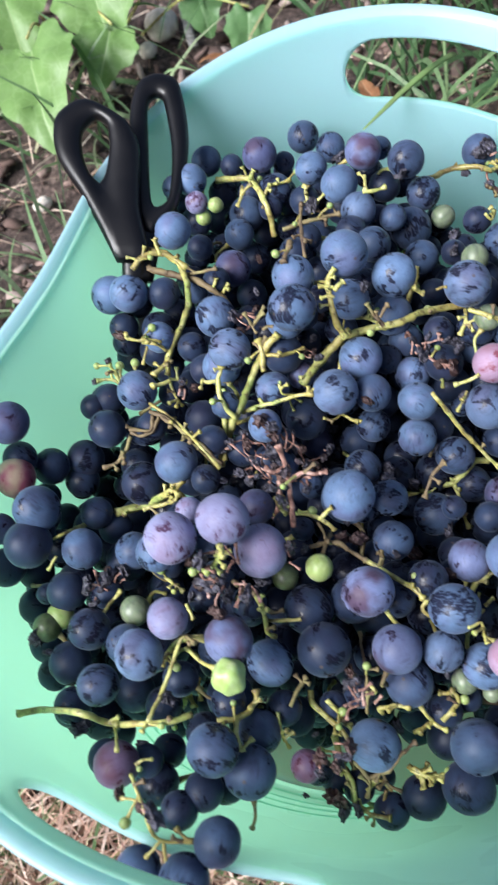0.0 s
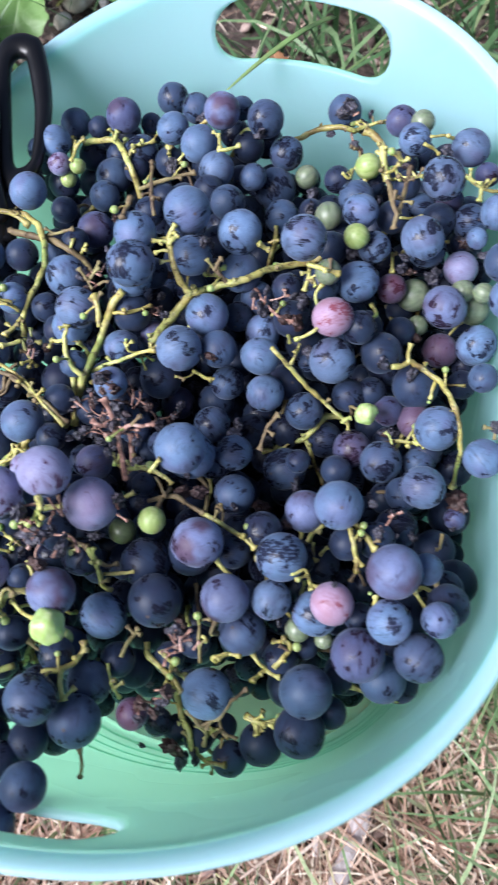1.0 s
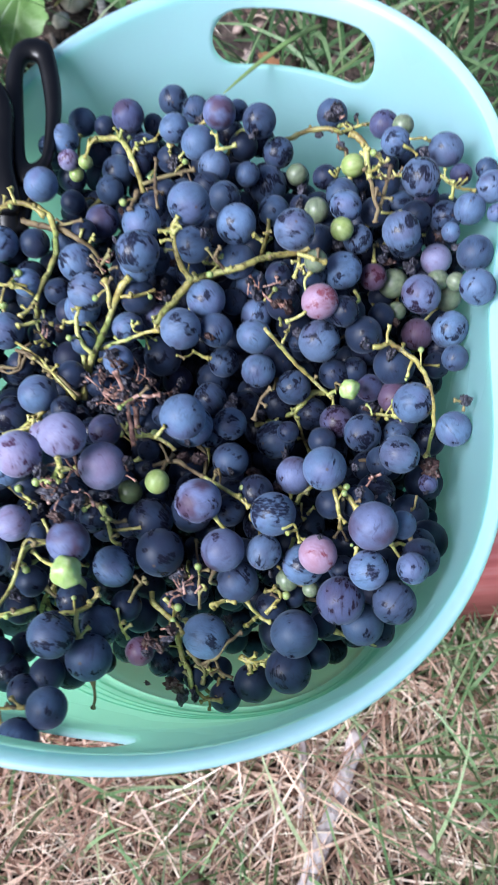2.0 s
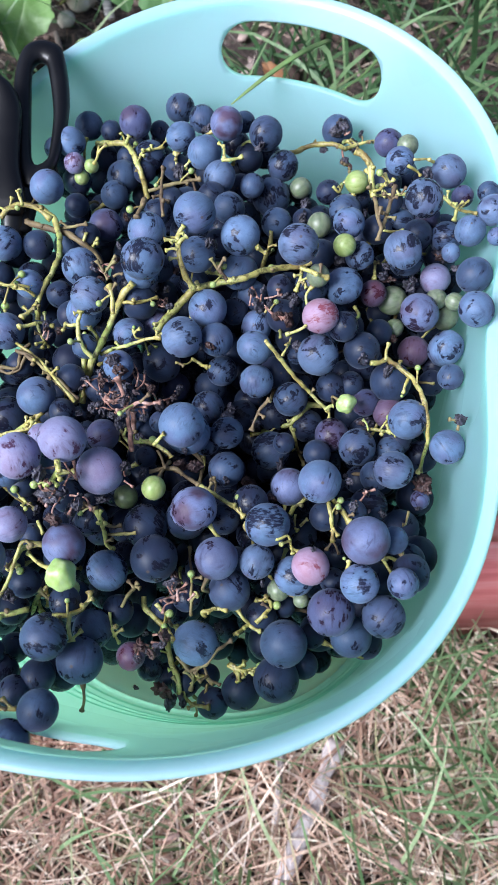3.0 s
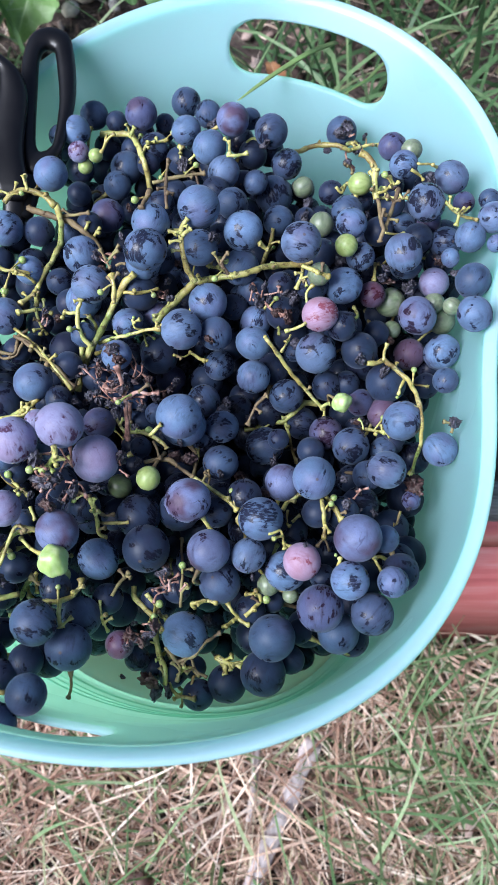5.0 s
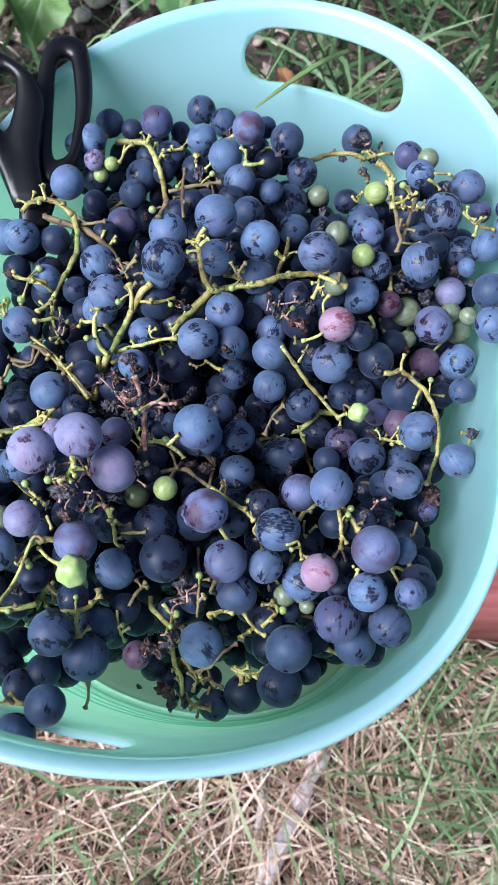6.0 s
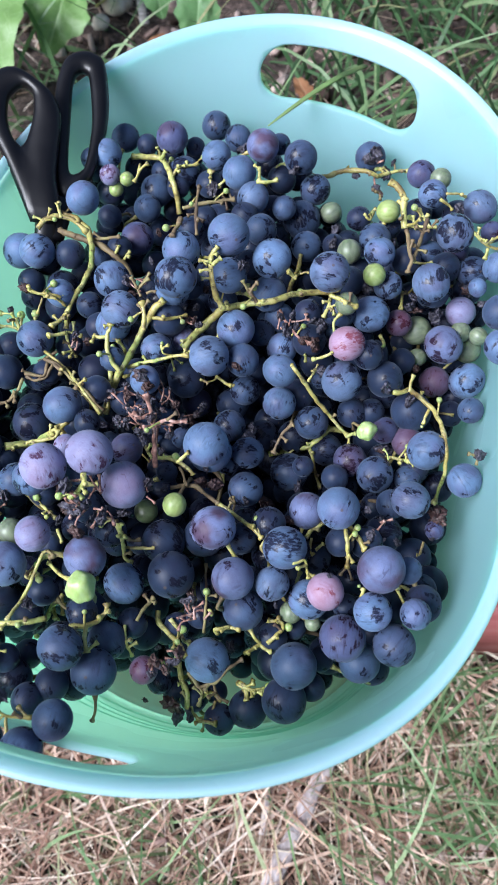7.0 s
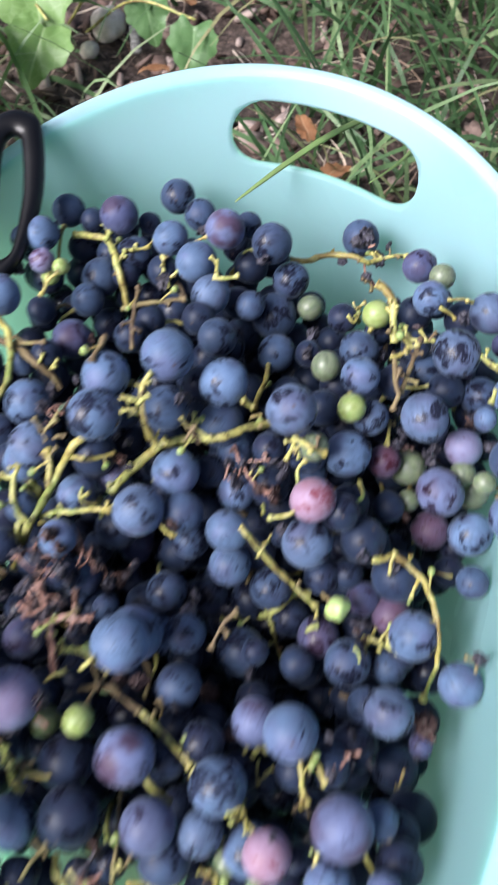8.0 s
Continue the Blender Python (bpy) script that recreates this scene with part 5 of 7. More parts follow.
    stalk(b, 0.00052, (0.0299, -0.0170, 0.4877), (0.0314, -0.0204, 0.4873), (0.0328, -0.0242, 0.4873), (0.0357, -0.0285, 0.4873), (0.0385, -0.0327, 0.4874), (0.0413, -0.0352, 0.4876), (0.0441, -0.0370, 0.4870), mat=DRY_TWIG)
    stalk(b, 0.00031, (0.0356, -0.0218, 0.4844), (0.0400, -0.0227, 0.4864), (0.0443, -0.0231, 0.4879), mat=DRY_TWIG)
    stalk(b, 0.00064, (-0.0017, -0.0391, 0.4626), (0.0025, -0.0429, 0.4632), (0.0067, -0.0460, 0.4640))
    stalk(b, 0.00031, (0.0000, -0.0414, 0.4656), (-0.0037, -0.0452, 0.4666), (-0.0086, -0.0461, 0.4697))
    berry(b, 0.0020, -0.0127, 0.4882, 0.0073, DARK_SHADED)
    berry(b, -0.0203, -0.0305, 0.4518, 0.0086, DARK_SHADED)
    berry(b, 0.0231, -0.0094, 0.4692, 0.0054, MID)
    berry(b, 0.0058, -0.0446, 0.4456, 0.0083, DARK_SHADED)
    berry(b, 0.0056, 0.0034, 0.5169, 0.0098, BLUE)
    berry(b, -0.0158, -0.0070, 0.5176, 0.0087, BLUE)
    berry(b, -0.0166, -0.0245, 0.5188, 0.0094, BLUE)
    berry(b, 0.0063, -0.0153, 0.5097, 0.0083, MID)
    berry(b, 0.0258, 0.0009, 0.5038, 0.0093, BLUE)
    berry(b, 0.0526, -0.0179, 0.5153, 0.0092, WORN)
    berry(b, 0.0092, -0.0309, 0.4901, 0.0090, BLUE)
    berry(b, -0.0021, -0.0484, 0.4921, 0.0094, WORN)
    berry(b, -0.0166, -0.0289, 0.4789, 0.0059, DUSK)
    berry(b, -0.0161, -0.0425, 0.4644, 0.0093, DARK_SHADED)
    berry(b, 0.0129, -0.0450, 0.4845, 0.0078, MID)
    berry(b, 0.0130, -0.0452, 0.4593, 0.0074, MID)
    berry(b, -0.0136, -0.0398, 0.4391, 0.0078, PURPLE)
    berry(b, 0.0310, -0.0301, 0.4742, 0.0074, BLUE)
    berry(b, 0.0241, -0.0089, 0.4897, 0.0088, MID)
    berry(b, 0.0296, -0.0144, 0.4782, 0.0075, MID)
    berry(b, 0.0207, -0.0231, 0.4775, 0.0066, DARK_SHADED)
    berry(b, 0.0435, -0.0164, 0.4846, 0.0068, DARK_SHADED)
    stalk(b, 0.00052, (-0.0011, -0.0120, 0.5166), (-0.0087, -0.0049, 0.5106))
    raisin(b, -0.0245, -0.0573, 0.4657, 0.0026)
    raisin(b, 0.0120, -0.0153, 0.5158, 0.0029)
    raisin(b, 0.0379, -0.0239, 0.4834, 0.0023)
    withered(b, -0.0182, -0.0620, 0.4600, 0.0071, 7)
    withered(b, -0.0099, -0.0583, 0.4614, 0.0055, 5)
    withered(b, 0.0328, -0.0356, 0.4996, 0.0057, 7)
    withered(b, 0.0432, -0.0283, 0.4821, 0.0060, 7)
    withered(b, -0.0143, -0.0263, 0.4911, 0.0064, 6)


def east_bunch(b):
    raisin(b, 0.0470, -0.0365, 0.4862, 0.0034)
    raisin(b, 0.0502, -0.0490, 0.4816, 0.0023)
    raisin(b, 0.0800, -0.0569, 0.4800, 0.0037)
    raisin(b, 0.0641, -0.0748, 0.4571, 0.0015)
    raisin(b, 0.0791, -0.0785, 0.4591, 0.0016)
    raisin(b, 0.0177, -0.0697, 0.4625, 0.0033)
    stalk(b, 0.00069, (0.0533, -0.0234, 0.5065), (0.0563, -0.0256, 0.5068), (0.0593, -0.0278, 0.5071), (0.0623, -0.0289, 0.5065), (0.0654, -0.0293, 0.5050))
    stalk(b, 0.00040, (0.0535, -0.0219, 0.4967), (0.0555, -0.0262, 0.4952))
    stalk(b, 0.00049, (0.0548, -0.0482, 0.4961), (0.0501, -0.0487, 0.4925), (0.0453, -0.0482, 0.4899))
    stalk(b, 0.00051, (0.0419, -0.0386, 0.4811), (0.0426, -0.0405, 0.4777))
    stalk(b, 0.00027, (0.0477, -0.0608, 0.5038), (0.0456, -0.0643, 0.5019), (0.0436, -0.0677, 0.5000))
    stalk(b, 0.00073, (0.0360, -0.0539, 0.4937), (0.0378, -0.0552, 0.4914), (0.0396, -0.0562, 0.4886), (0.0426, -0.0581, 0.4839), (0.0457, -0.0600, 0.4789), (0.0488, -0.0617, 0.4747), (0.0520, -0.0634, 0.4704), (0.0549, -0.0647, 0.4666), (0.0578, -0.0662, 0.4629), (0.0608, -0.0674, 0.4594), (0.0638, -0.0689, 0.4563))
    stalk(b, 0.00052, (0.0638, -0.0690, 0.4565), (0.0639, -0.0735, 0.4564))
    stalk(b, 0.00054, (0.0609, -0.0881, 0.4878), (0.0645, -0.0866, 0.4885))
    stalk(b, 0.00095, (0.0611, -0.0611, 0.4490), (0.0550, -0.0623, 0.4511), (0.0523, -0.0655, 0.4519), (0.0496, -0.0681, 0.4518), (0.0469, -0.0696, 0.4500), (0.0443, -0.0707, 0.4473), (0.0403, -0.0699, 0.4455), (0.0363, -0.0691, 0.4436), (0.0329, -0.0692, 0.4414), (0.0294, -0.0694, 0.4392), (0.0253, -0.0694, 0.4380))
    stalk(b, 0.00064, (0.0456, -0.0706, 0.4472), (0.0465, -0.0738, 0.4453), (0.0475, -0.0761, 0.4421), (0.0485, -0.0785, 0.4381), (0.0495, -0.0808, 0.4340), (0.0515, -0.0839, 0.4298))
    stalk(b, 0.00054, (0.0370, -0.0832, 0.4917), (0.0346, -0.0858, 0.4903), (0.0322, -0.0883, 0.4890), (0.0304, -0.0919, 0.4870), (0.0286, -0.0955, 0.4850), mat=WOODY)
    stalk(b, 0.00036, (0.0790, -0.0960, 0.4821), (0.0767, -0.0920, 0.4846))
    berry(b, 0.0610, -0.0249, 0.5019, 0.0053, PALE)
    berry(b, 0.0595, -0.0192, 0.4749, 0.0071, MID)
    berry(b, 0.0497, -0.0470, 0.4718, 0.0043, MID)
    berry(b, 0.0394, -0.0490, 0.4615, 0.0079, DARK_SHADED)
    berry(b, 0.0421, -0.0889, 0.4617, 0.0050, DARK_SHADED)
    berry(b, 0.0536, -0.0697, 0.4442, 0.0080, DARK_SHADED)
    berry(b, 0.0307, -0.0529, 0.4874, 0.0076, BLUE)
    berry(b, 0.0304, -0.0587, 0.4688, 0.0080, BLUE)
    berry(b, 0.0612, -0.0427, 0.4950, 0.0080, PINK)
    berry(b, 0.0734, -0.0182, 0.4862, 0.0087, BLUE)
    berry(b, 0.0596, -0.0523, 0.4787, 0.0096, WORN)
    berry(b, 0.0742, -0.0077, 0.5024, 0.0054, GREEN)
    berry(b, 0.0715, -0.0736, 0.4693, 0.0044, LIME)
    berry(b, 0.0460, -0.0633, 0.4590, 0.0081, MID)
    berry(b, 0.0649, -0.0786, 0.4497, 0.0081, PURPLE)
    berry(b, 0.0758, -0.0899, 0.4568, 0.0086, MID)
    berry(b, 0.0802, -0.0489, 0.4758, 0.0085, DARK_SHADED)
    berry(b, 0.0716, -0.0436, 0.4876, 0.0070, DARK_SHADED)
    berry(b, 0.0583, -0.0197, 0.4896, 0.0081, DARK_SHADED)
    berry(b, 0.0442, -0.0303, 0.4809, 0.0080, DARK_SHADED)
    berry(b, 0.0655, -0.0573, 0.4587, 0.0072, DARK_SHADED)
    berry(b, 0.0817, -0.0641, 0.4542, 0.0066, PURPLE)
    berry(b, 0.0356, -0.0856, 0.4497, 0.0091, MID)
    berry(b, 0.0573, -0.0898, 0.4526, 0.0064, DARK_SHADED)
    berry(b, 0.0753, -0.0558, 0.4583, 0.0063, DARK_SHADED)
    raisin(b, 0.0795, -0.0534, 0.4757, 0.0040)
    raisin(b, 0.0498, -0.0308, 0.4909, 0.0028)
    raisin(b, 0.0444, -0.0340, 0.4848, 0.0036)
    raisin(b, 0.0168, -0.0774, 0.4674, 0.0040)
    stalk(b, 0.00052, (0.0874, -0.0553, 0.4748), (0.0764, -0.0514, 0.4772))
    berry(b, 0.0764, -0.0514, 0.4772, 0.0012, GREEN, "green_berry")


def rim_bunch(b):
    raisin(b, 0.1073, -0.0100, 0.4761, 0.0033)
    raisin(b, 0.0963, -0.0107, 0.4806, 0.0027)
    raisin(b, 0.0976, -0.0312, 0.4602, 0.0025)
    raisin(b, 0.1258, -0.0158, 0.4917, 0.0021)
    raisin(b, 0.0915, -0.0576, 0.4708, 0.0033)
    raisin(b, 0.1185, -0.0930, 0.4826, 0.0030)
    stalk(b, 0.00054, (0.1205, -0.0152, 0.5274), (0.1192, -0.0192, 0.5252))
    stalk(b, 0.00082, (0.0833, -0.0573, 0.4772), (0.0873, -0.0563, 0.4757), (0.0914, -0.0538, 0.4743), (0.0941, -0.0547, 0.4726), (0.0967, -0.0557, 0.4713), (0.0998, -0.0583, 0.4699), (0.1027, -0.0615, 0.4695), (0.1042, -0.0651, 0.4696), (0.1057, -0.0686, 0.4697), (0.1065, -0.0730, 0.4696), (0.1073, -0.0774, 0.4696), (0.1072, -0.0815, 0.4691), (0.1076, -0.0844, 0.4666), (0.1077, -0.0874, 0.4620), (0.1078, -0.0903, 0.4571), (0.1067, -0.0928, 0.4526), (0.1055, -0.0954, 0.4481), (0.1045, -0.0983, 0.4441))
    stalk(b, 0.00045, (0.0876, -0.0701, 0.4969), (0.0883, -0.0666, 0.4989), (0.0895, -0.0635, 0.5006))
    stalk(b, 0.00051, (0.1019, -0.0592, 0.4672), (0.0997, -0.0635, 0.4668), (0.0986, -0.0659, 0.4636))
    stalk(b, 0.00043, (0.1098, -0.0481, 0.4462), (0.1135, -0.0499, 0.4476), (0.1173, -0.0508, 0.4480))
    stalk(b, 0.00052, (0.0968, -0.0553, 0.4707), (0.0983, -0.0521, 0.4706))
    stalk(b, 0.00061, (0.0813, -0.0796, 0.4547), (0.0849, -0.0805, 0.4560), (0.0885, -0.0821, 0.4573), (0.0920, -0.0835, 0.4583))
    stalk(b, 0.00045, (0.1171, -0.0968, 0.4801), (0.1177, -0.0948, 0.4812), (0.1183, -0.0933, 0.4821), mat=WOODY)
    berry(b, 0.1192, -0.0165, 0.4709, 0.0052, PALE)
    berry(b, 0.1262, -0.0234, 0.4766, 0.0044, PALE)
    berry(b, 0.0932, -0.0094, 0.4537, 0.0063, DARK_SHADED)
    berry(b, 0.1237, -0.0346, 0.4539, 0.0085, BLUE)
    berry(b, 0.1097, -0.0263, 0.4734, 0.0091, DUSK)
    berry(b, 0.1244, -0.0193, 0.4605, 0.0069, PALE)
    berry(b, 0.1328, -0.0228, 0.4940, 0.0082, MID)
    berry(b, 0.1274, -0.0519, 0.5056, 0.0075, BLUE)
    berry(b, 0.1238, -0.0363, 0.4575, 0.0083, BLUE)
    berry(b, 0.1089, -0.0314, 0.4488, 0.0080, RED)
    berry(b, 0.1210, -0.0599, 0.4666, 0.0061, MID)
    berry(b, 0.1195, -0.0354, 0.4409, 0.0056, DARK_SHADED)
    berry(b, 0.0884, -0.0146, 0.4753, 0.0067, RED)
    berry(b, 0.0986, -0.0118, 0.4660, 0.0073, PALE)
    berry(b, 0.0995, -0.0224, 0.4574, 0.0046, PALE)
    berry(b, 0.0993, -0.0807, 0.4644, 0.0090, BLUE)
    berry(b, 0.0925, -0.0695, 0.4527, 0.0076, RED)
    berry(b, 0.0916, -0.0893, 0.4519, 0.0064, MID)
    berry(b, 0.0939, -0.0570, 0.4608, 0.0098, DARK_SHADED)
    berry(b, 0.1143, -0.0981, 0.4681, 0.0078, BLUE)
    berry(b, 0.0911, -0.0276, 0.4610, 0.0065, DARK_SHADED)
    berry(b, 0.0951, -0.0844, 0.4518, 0.0067, DARK_SHADED)
    berry(b, 0.1170, -0.0463, 0.4420, 0.0066, DARK_SHADED)
    raisin(b, 0.0919, -0.0584, 0.4716, 0.0038)
    raisin(b, 0.0929, -0.0117, 0.4848, 0.0031)
    raisin(b, 0.1054, -0.0151, 0.4798, 0.0037)
    berry(b, 0.0978, -0.0682, 0.4650, 0.0008, GREEN, "green_berry")


def low_bunch(b):
    raisin(b, -0.0433, -0.0764, 0.4805, 0.0029)
    raisin(b, -0.0510, -0.0780, 0.4788, 0.0027)
    raisin(b, -0.0326, -0.0798, 0.4729, 0.0027)
    raisin(b, -0.0575, -0.1212, 0.5005, 0.0030)
    raisin(b, -0.0454, -0.1319, 0.4899, 0.0041)
    raisin(b, -0.0469, -0.1273, 0.4955, 0.0022)
    raisin(b, -0.0037, -0.1055, 0.4738, 0.0031)
    raisin(b, 0.0026, -0.1045, 0.4717, 0.0029)
    raisin(b, 0.0166, -0.1120, 0.4714, 0.0028)
    raisin(b, -0.0174, -0.1138, 0.4858, 0.0023)
    raisin(b, -0.0014, -0.0987, 0.4762, 0.0018)
    raisin(b, -0.0302, -0.1350, 0.4777, 0.0015)
    stalk(b, 0.00093, (-0.0286, -0.0699, 0.4643), (-0.0289, -0.0719, 0.4615), (-0.0293, -0.0738, 0.4584), (-0.0300, -0.0757, 0.4553), (-0.0307, -0.0776, 0.4521), (-0.0321, -0.0795, 0.4489), (-0.0334, -0.0816, 0.4461), mat=DRY_TWIG)
    stalk(b, 0.00054, (-0.0285, -0.0928, 0.4891), (-0.0262, -0.0968, 0.4867), (-0.0239, -0.0989, 0.4854))
    stalk(b, 0.00073, (-0.0227, -0.0990, 0.4855), (-0.0198, -0.0989, 0.4854), (-0.0168, -0.0989, 0.4853), (-0.0139, -0.0999, 0.4846), (-0.0110, -0.1009, 0.4839), (-0.0075, -0.1034, 0.4823), (-0.0062, -0.1049, 0.4813))
    stalk(b, 0.00062, (-0.0108, -0.1079, 0.4980), (-0.0071, -0.1063, 0.5018), (-0.0056, -0.1058, 0.5031))
    stalk(b, 0.00045, (-0.0122, -0.1018, 0.4830), (-0.0105, -0.1048, 0.4812), (-0.0094, -0.1078, 0.4794), mat=WOODY)
    stalk(b, 0.00073, (-0.0158, -0.1101, 0.4788), (-0.0129, -0.1095, 0.4790), (-0.0100, -0.1090, 0.4791), (-0.0053, -0.1090, 0.4789), (-0.0024, -0.1107, 0.4778), (0.0005, -0.1125, 0.4766), (0.0028, -0.1140, 0.4757), (0.0051, -0.1155, 0.4747), mat=WOODY)
    stalk(b, 0.00073, (0.0051, -0.1153, 0.4742), (0.0081, -0.1174, 0.4744), (0.0112, -0.1197, 0.4751), (0.0142, -0.1223, 0.4757), (0.0172, -0.1249, 0.4763), (0.0202, -0.1275, 0.4769), (0.0231, -0.1297, 0.4769), (0.0247, -0.1316, 0.4756))
    stalk(b, 0.00038, (0.0107, -0.1148, 0.4639), (0.0116, -0.1118, 0.4686), (0.0112, -0.1100, 0.4716), mat=WOODY)
    stalk(b, 0.00079, (-0.0434, -0.1250, 0.5191), (-0.0434, -0.1273, 0.5158), (-0.0462, -0.1289, 0.5123), (-0.0500, -0.1308, 0.5092))
    stalk(b, 0.00071, (-0.0494, -0.1194, 0.4982), (-0.0465, -0.1185, 0.4970), (-0.0436, -0.1174, 0.4954))
    stalk(b, 0.00072, (-0.0445, -0.1248, 0.4855), (-0.0419, -0.1273, 0.4855), (-0.0388, -0.1292, 0.4860), (-0.0358, -0.1307, 0.4858), mat=WOODY)
    stalk(b, 0.00072, (-0.0358, -0.1308, 0.4859), (-0.0347, -0.1329, 0.4846), (-0.0337, -0.1349, 0.4829), (-0.0335, -0.1368, 0.4802), (-0.0334, -0.1385, 0.4772), (-0.0334, -0.1411, 0.4734), (-0.0309, -0.1424, 0.4706))
    stalk(b, 0.00045, (-0.0338, -0.1353, 0.4824), (-0.0299, -0.1356, 0.4789), (-0.0269, -0.1343, 0.4774), mat=WOODY)
    berry(b, -0.0602, -0.0996, 0.4956, 0.0052, MAUVE)
    berry(b, -0.0511, -0.1111, 0.4959, 0.0079, MID)
    berry(b, -0.0008, -0.0887, 0.4746, 0.0098, BLUE)
    berry(b, -0.0151, -0.0770, 0.4656, 0.0051, MID)
    berry(b, 0.0067, -0.0685, 0.4634, 0.0077, MID)
    berry(b, -0.0258, -0.1210, 0.4773, 0.0052, OLIVE)
    berry(b, -0.0575, -0.0780, 0.4800, 0.0061, DARK_SHADED)
    berry(b, 0.0156, -0.1290, 0.4687, 0.0070, DARK_SHADED)
    berry(b, -0.0188, -0.1009, 0.4757, 0.0048, DARK_SHADED)
    berry(b, 0.0005, -0.0990, 0.4982, 0.0096, BLUE)
    berry(b, 0.0057, -0.0846, 0.4594, 0.0069, BLUE)
    berry(b, 0.0164, -0.0853, 0.4673, 0.0075, MID)
    berry(b, -0.0430, -0.1147, 0.5173, 0.0090, MAUVE)
    berry(b, -0.0325, -0.1185, 0.4972, 0.0097, MAUVE)
    berry(b, -0.0355, -0.0960, 0.4878, 0.0070, PURPLE)
    berry(b, 0.0274, -0.1239, 0.4737, 0.0075, DARK_SHADED)
    berry(b, 0.0162, -0.1045, 0.4676, 0.0079, MID)
    berry(b, 0.0048, -0.1315, 0.4850, 0.0091, DUSK)
    berry(b, -0.0123, -0.1216, 0.4858, 0.0051, GREEN)
    berry(b, -0.0177, -0.1323, 0.4714, 0.0095, DARK_SHADED)
    berry(b, -0.0123, -0.1494, 0.4768, 0.0098, DARK_SHADED)
    stalk(b, 0.00052, (-0.0326, -0.1373, 0.4756), (-0.0253, -0.1380, 0.4769), (-0.0201, -0.1381, 0.4780))
    raisin(b, -0.0291, -0.0667, 0.4751, 0.0038)
    raisin(b, -0.0507, -0.1292, 0.5162, 0.0037)
    raisin(b, -0.0338, -0.1259, 0.4853, 0.0027)
    berry(b, 0.0261, -0.1209, 0.4781, 0.0013, LIME, "green_berry")
    berry(b, -0.0285, -0.1140, 0.5039, 0.0007, GREEN, "green_berry")
    withered(b, -0.0309, -0.0844, 0.4929, 0.0064, 10)
    withered(b, -0.0183, -0.0929, 0.5055, 0.0061, 10)
    stalk(b, 0.00075, (-0.0206, -0.1083, 0.4944), (-0.0206, -0.1031, 0.5008), (-0.0206, -0.0977, 0.5074), (-0.0215, -0.0926, 0.5139), (-0.0233, -0.0877, 0.5192), mat=DRY_TWIG)
    stalk(b, 0.00060, (-0.0206, -0.0967, 0.5080), (-0.0154, -0.0952, 0.5110), (-0.0112, -0.0959, 0.5104), (-0.0065, -0.0942, 0.5088), mat=DRY_TWIG)
    stalk(b, 0.00055, (-0.0213, -0.0932, 0.5124), (-0.0254, -0.0954, 0.5125), (-0.0288, -0.0935, 0.5138), mat=DRY_TWIG)
    raisin(b, -0.0252, -0.0802, 0.5201, 0.0023)
    raisin(b, -0.0241, -0.0841, 0.5178, 0.0021)
    raisin(b, -0.0240, -0.1032, 0.5067, 0.0023)
    raisin(b, -0.0228, -0.0996, 0.5088, 0.0018)
    raisin(b, -0.0346, -0.0973, 0.5106, 0.0021)
    raisin(b, -0.0312, -0.0957, 0.5114, 0.0016)
    raisin(b, -0.0162, -0.0916, 0.5131, 0.0018)
    raisin(b, -0.0269, -0.0869, 0.5163, 0.0016)
    withered(b, -0.0412, -0.1304, 0.5075, 0.0089, 12)
    withered(b, -0.0237, -0.1215, 0.4968, 0.0046, 5)


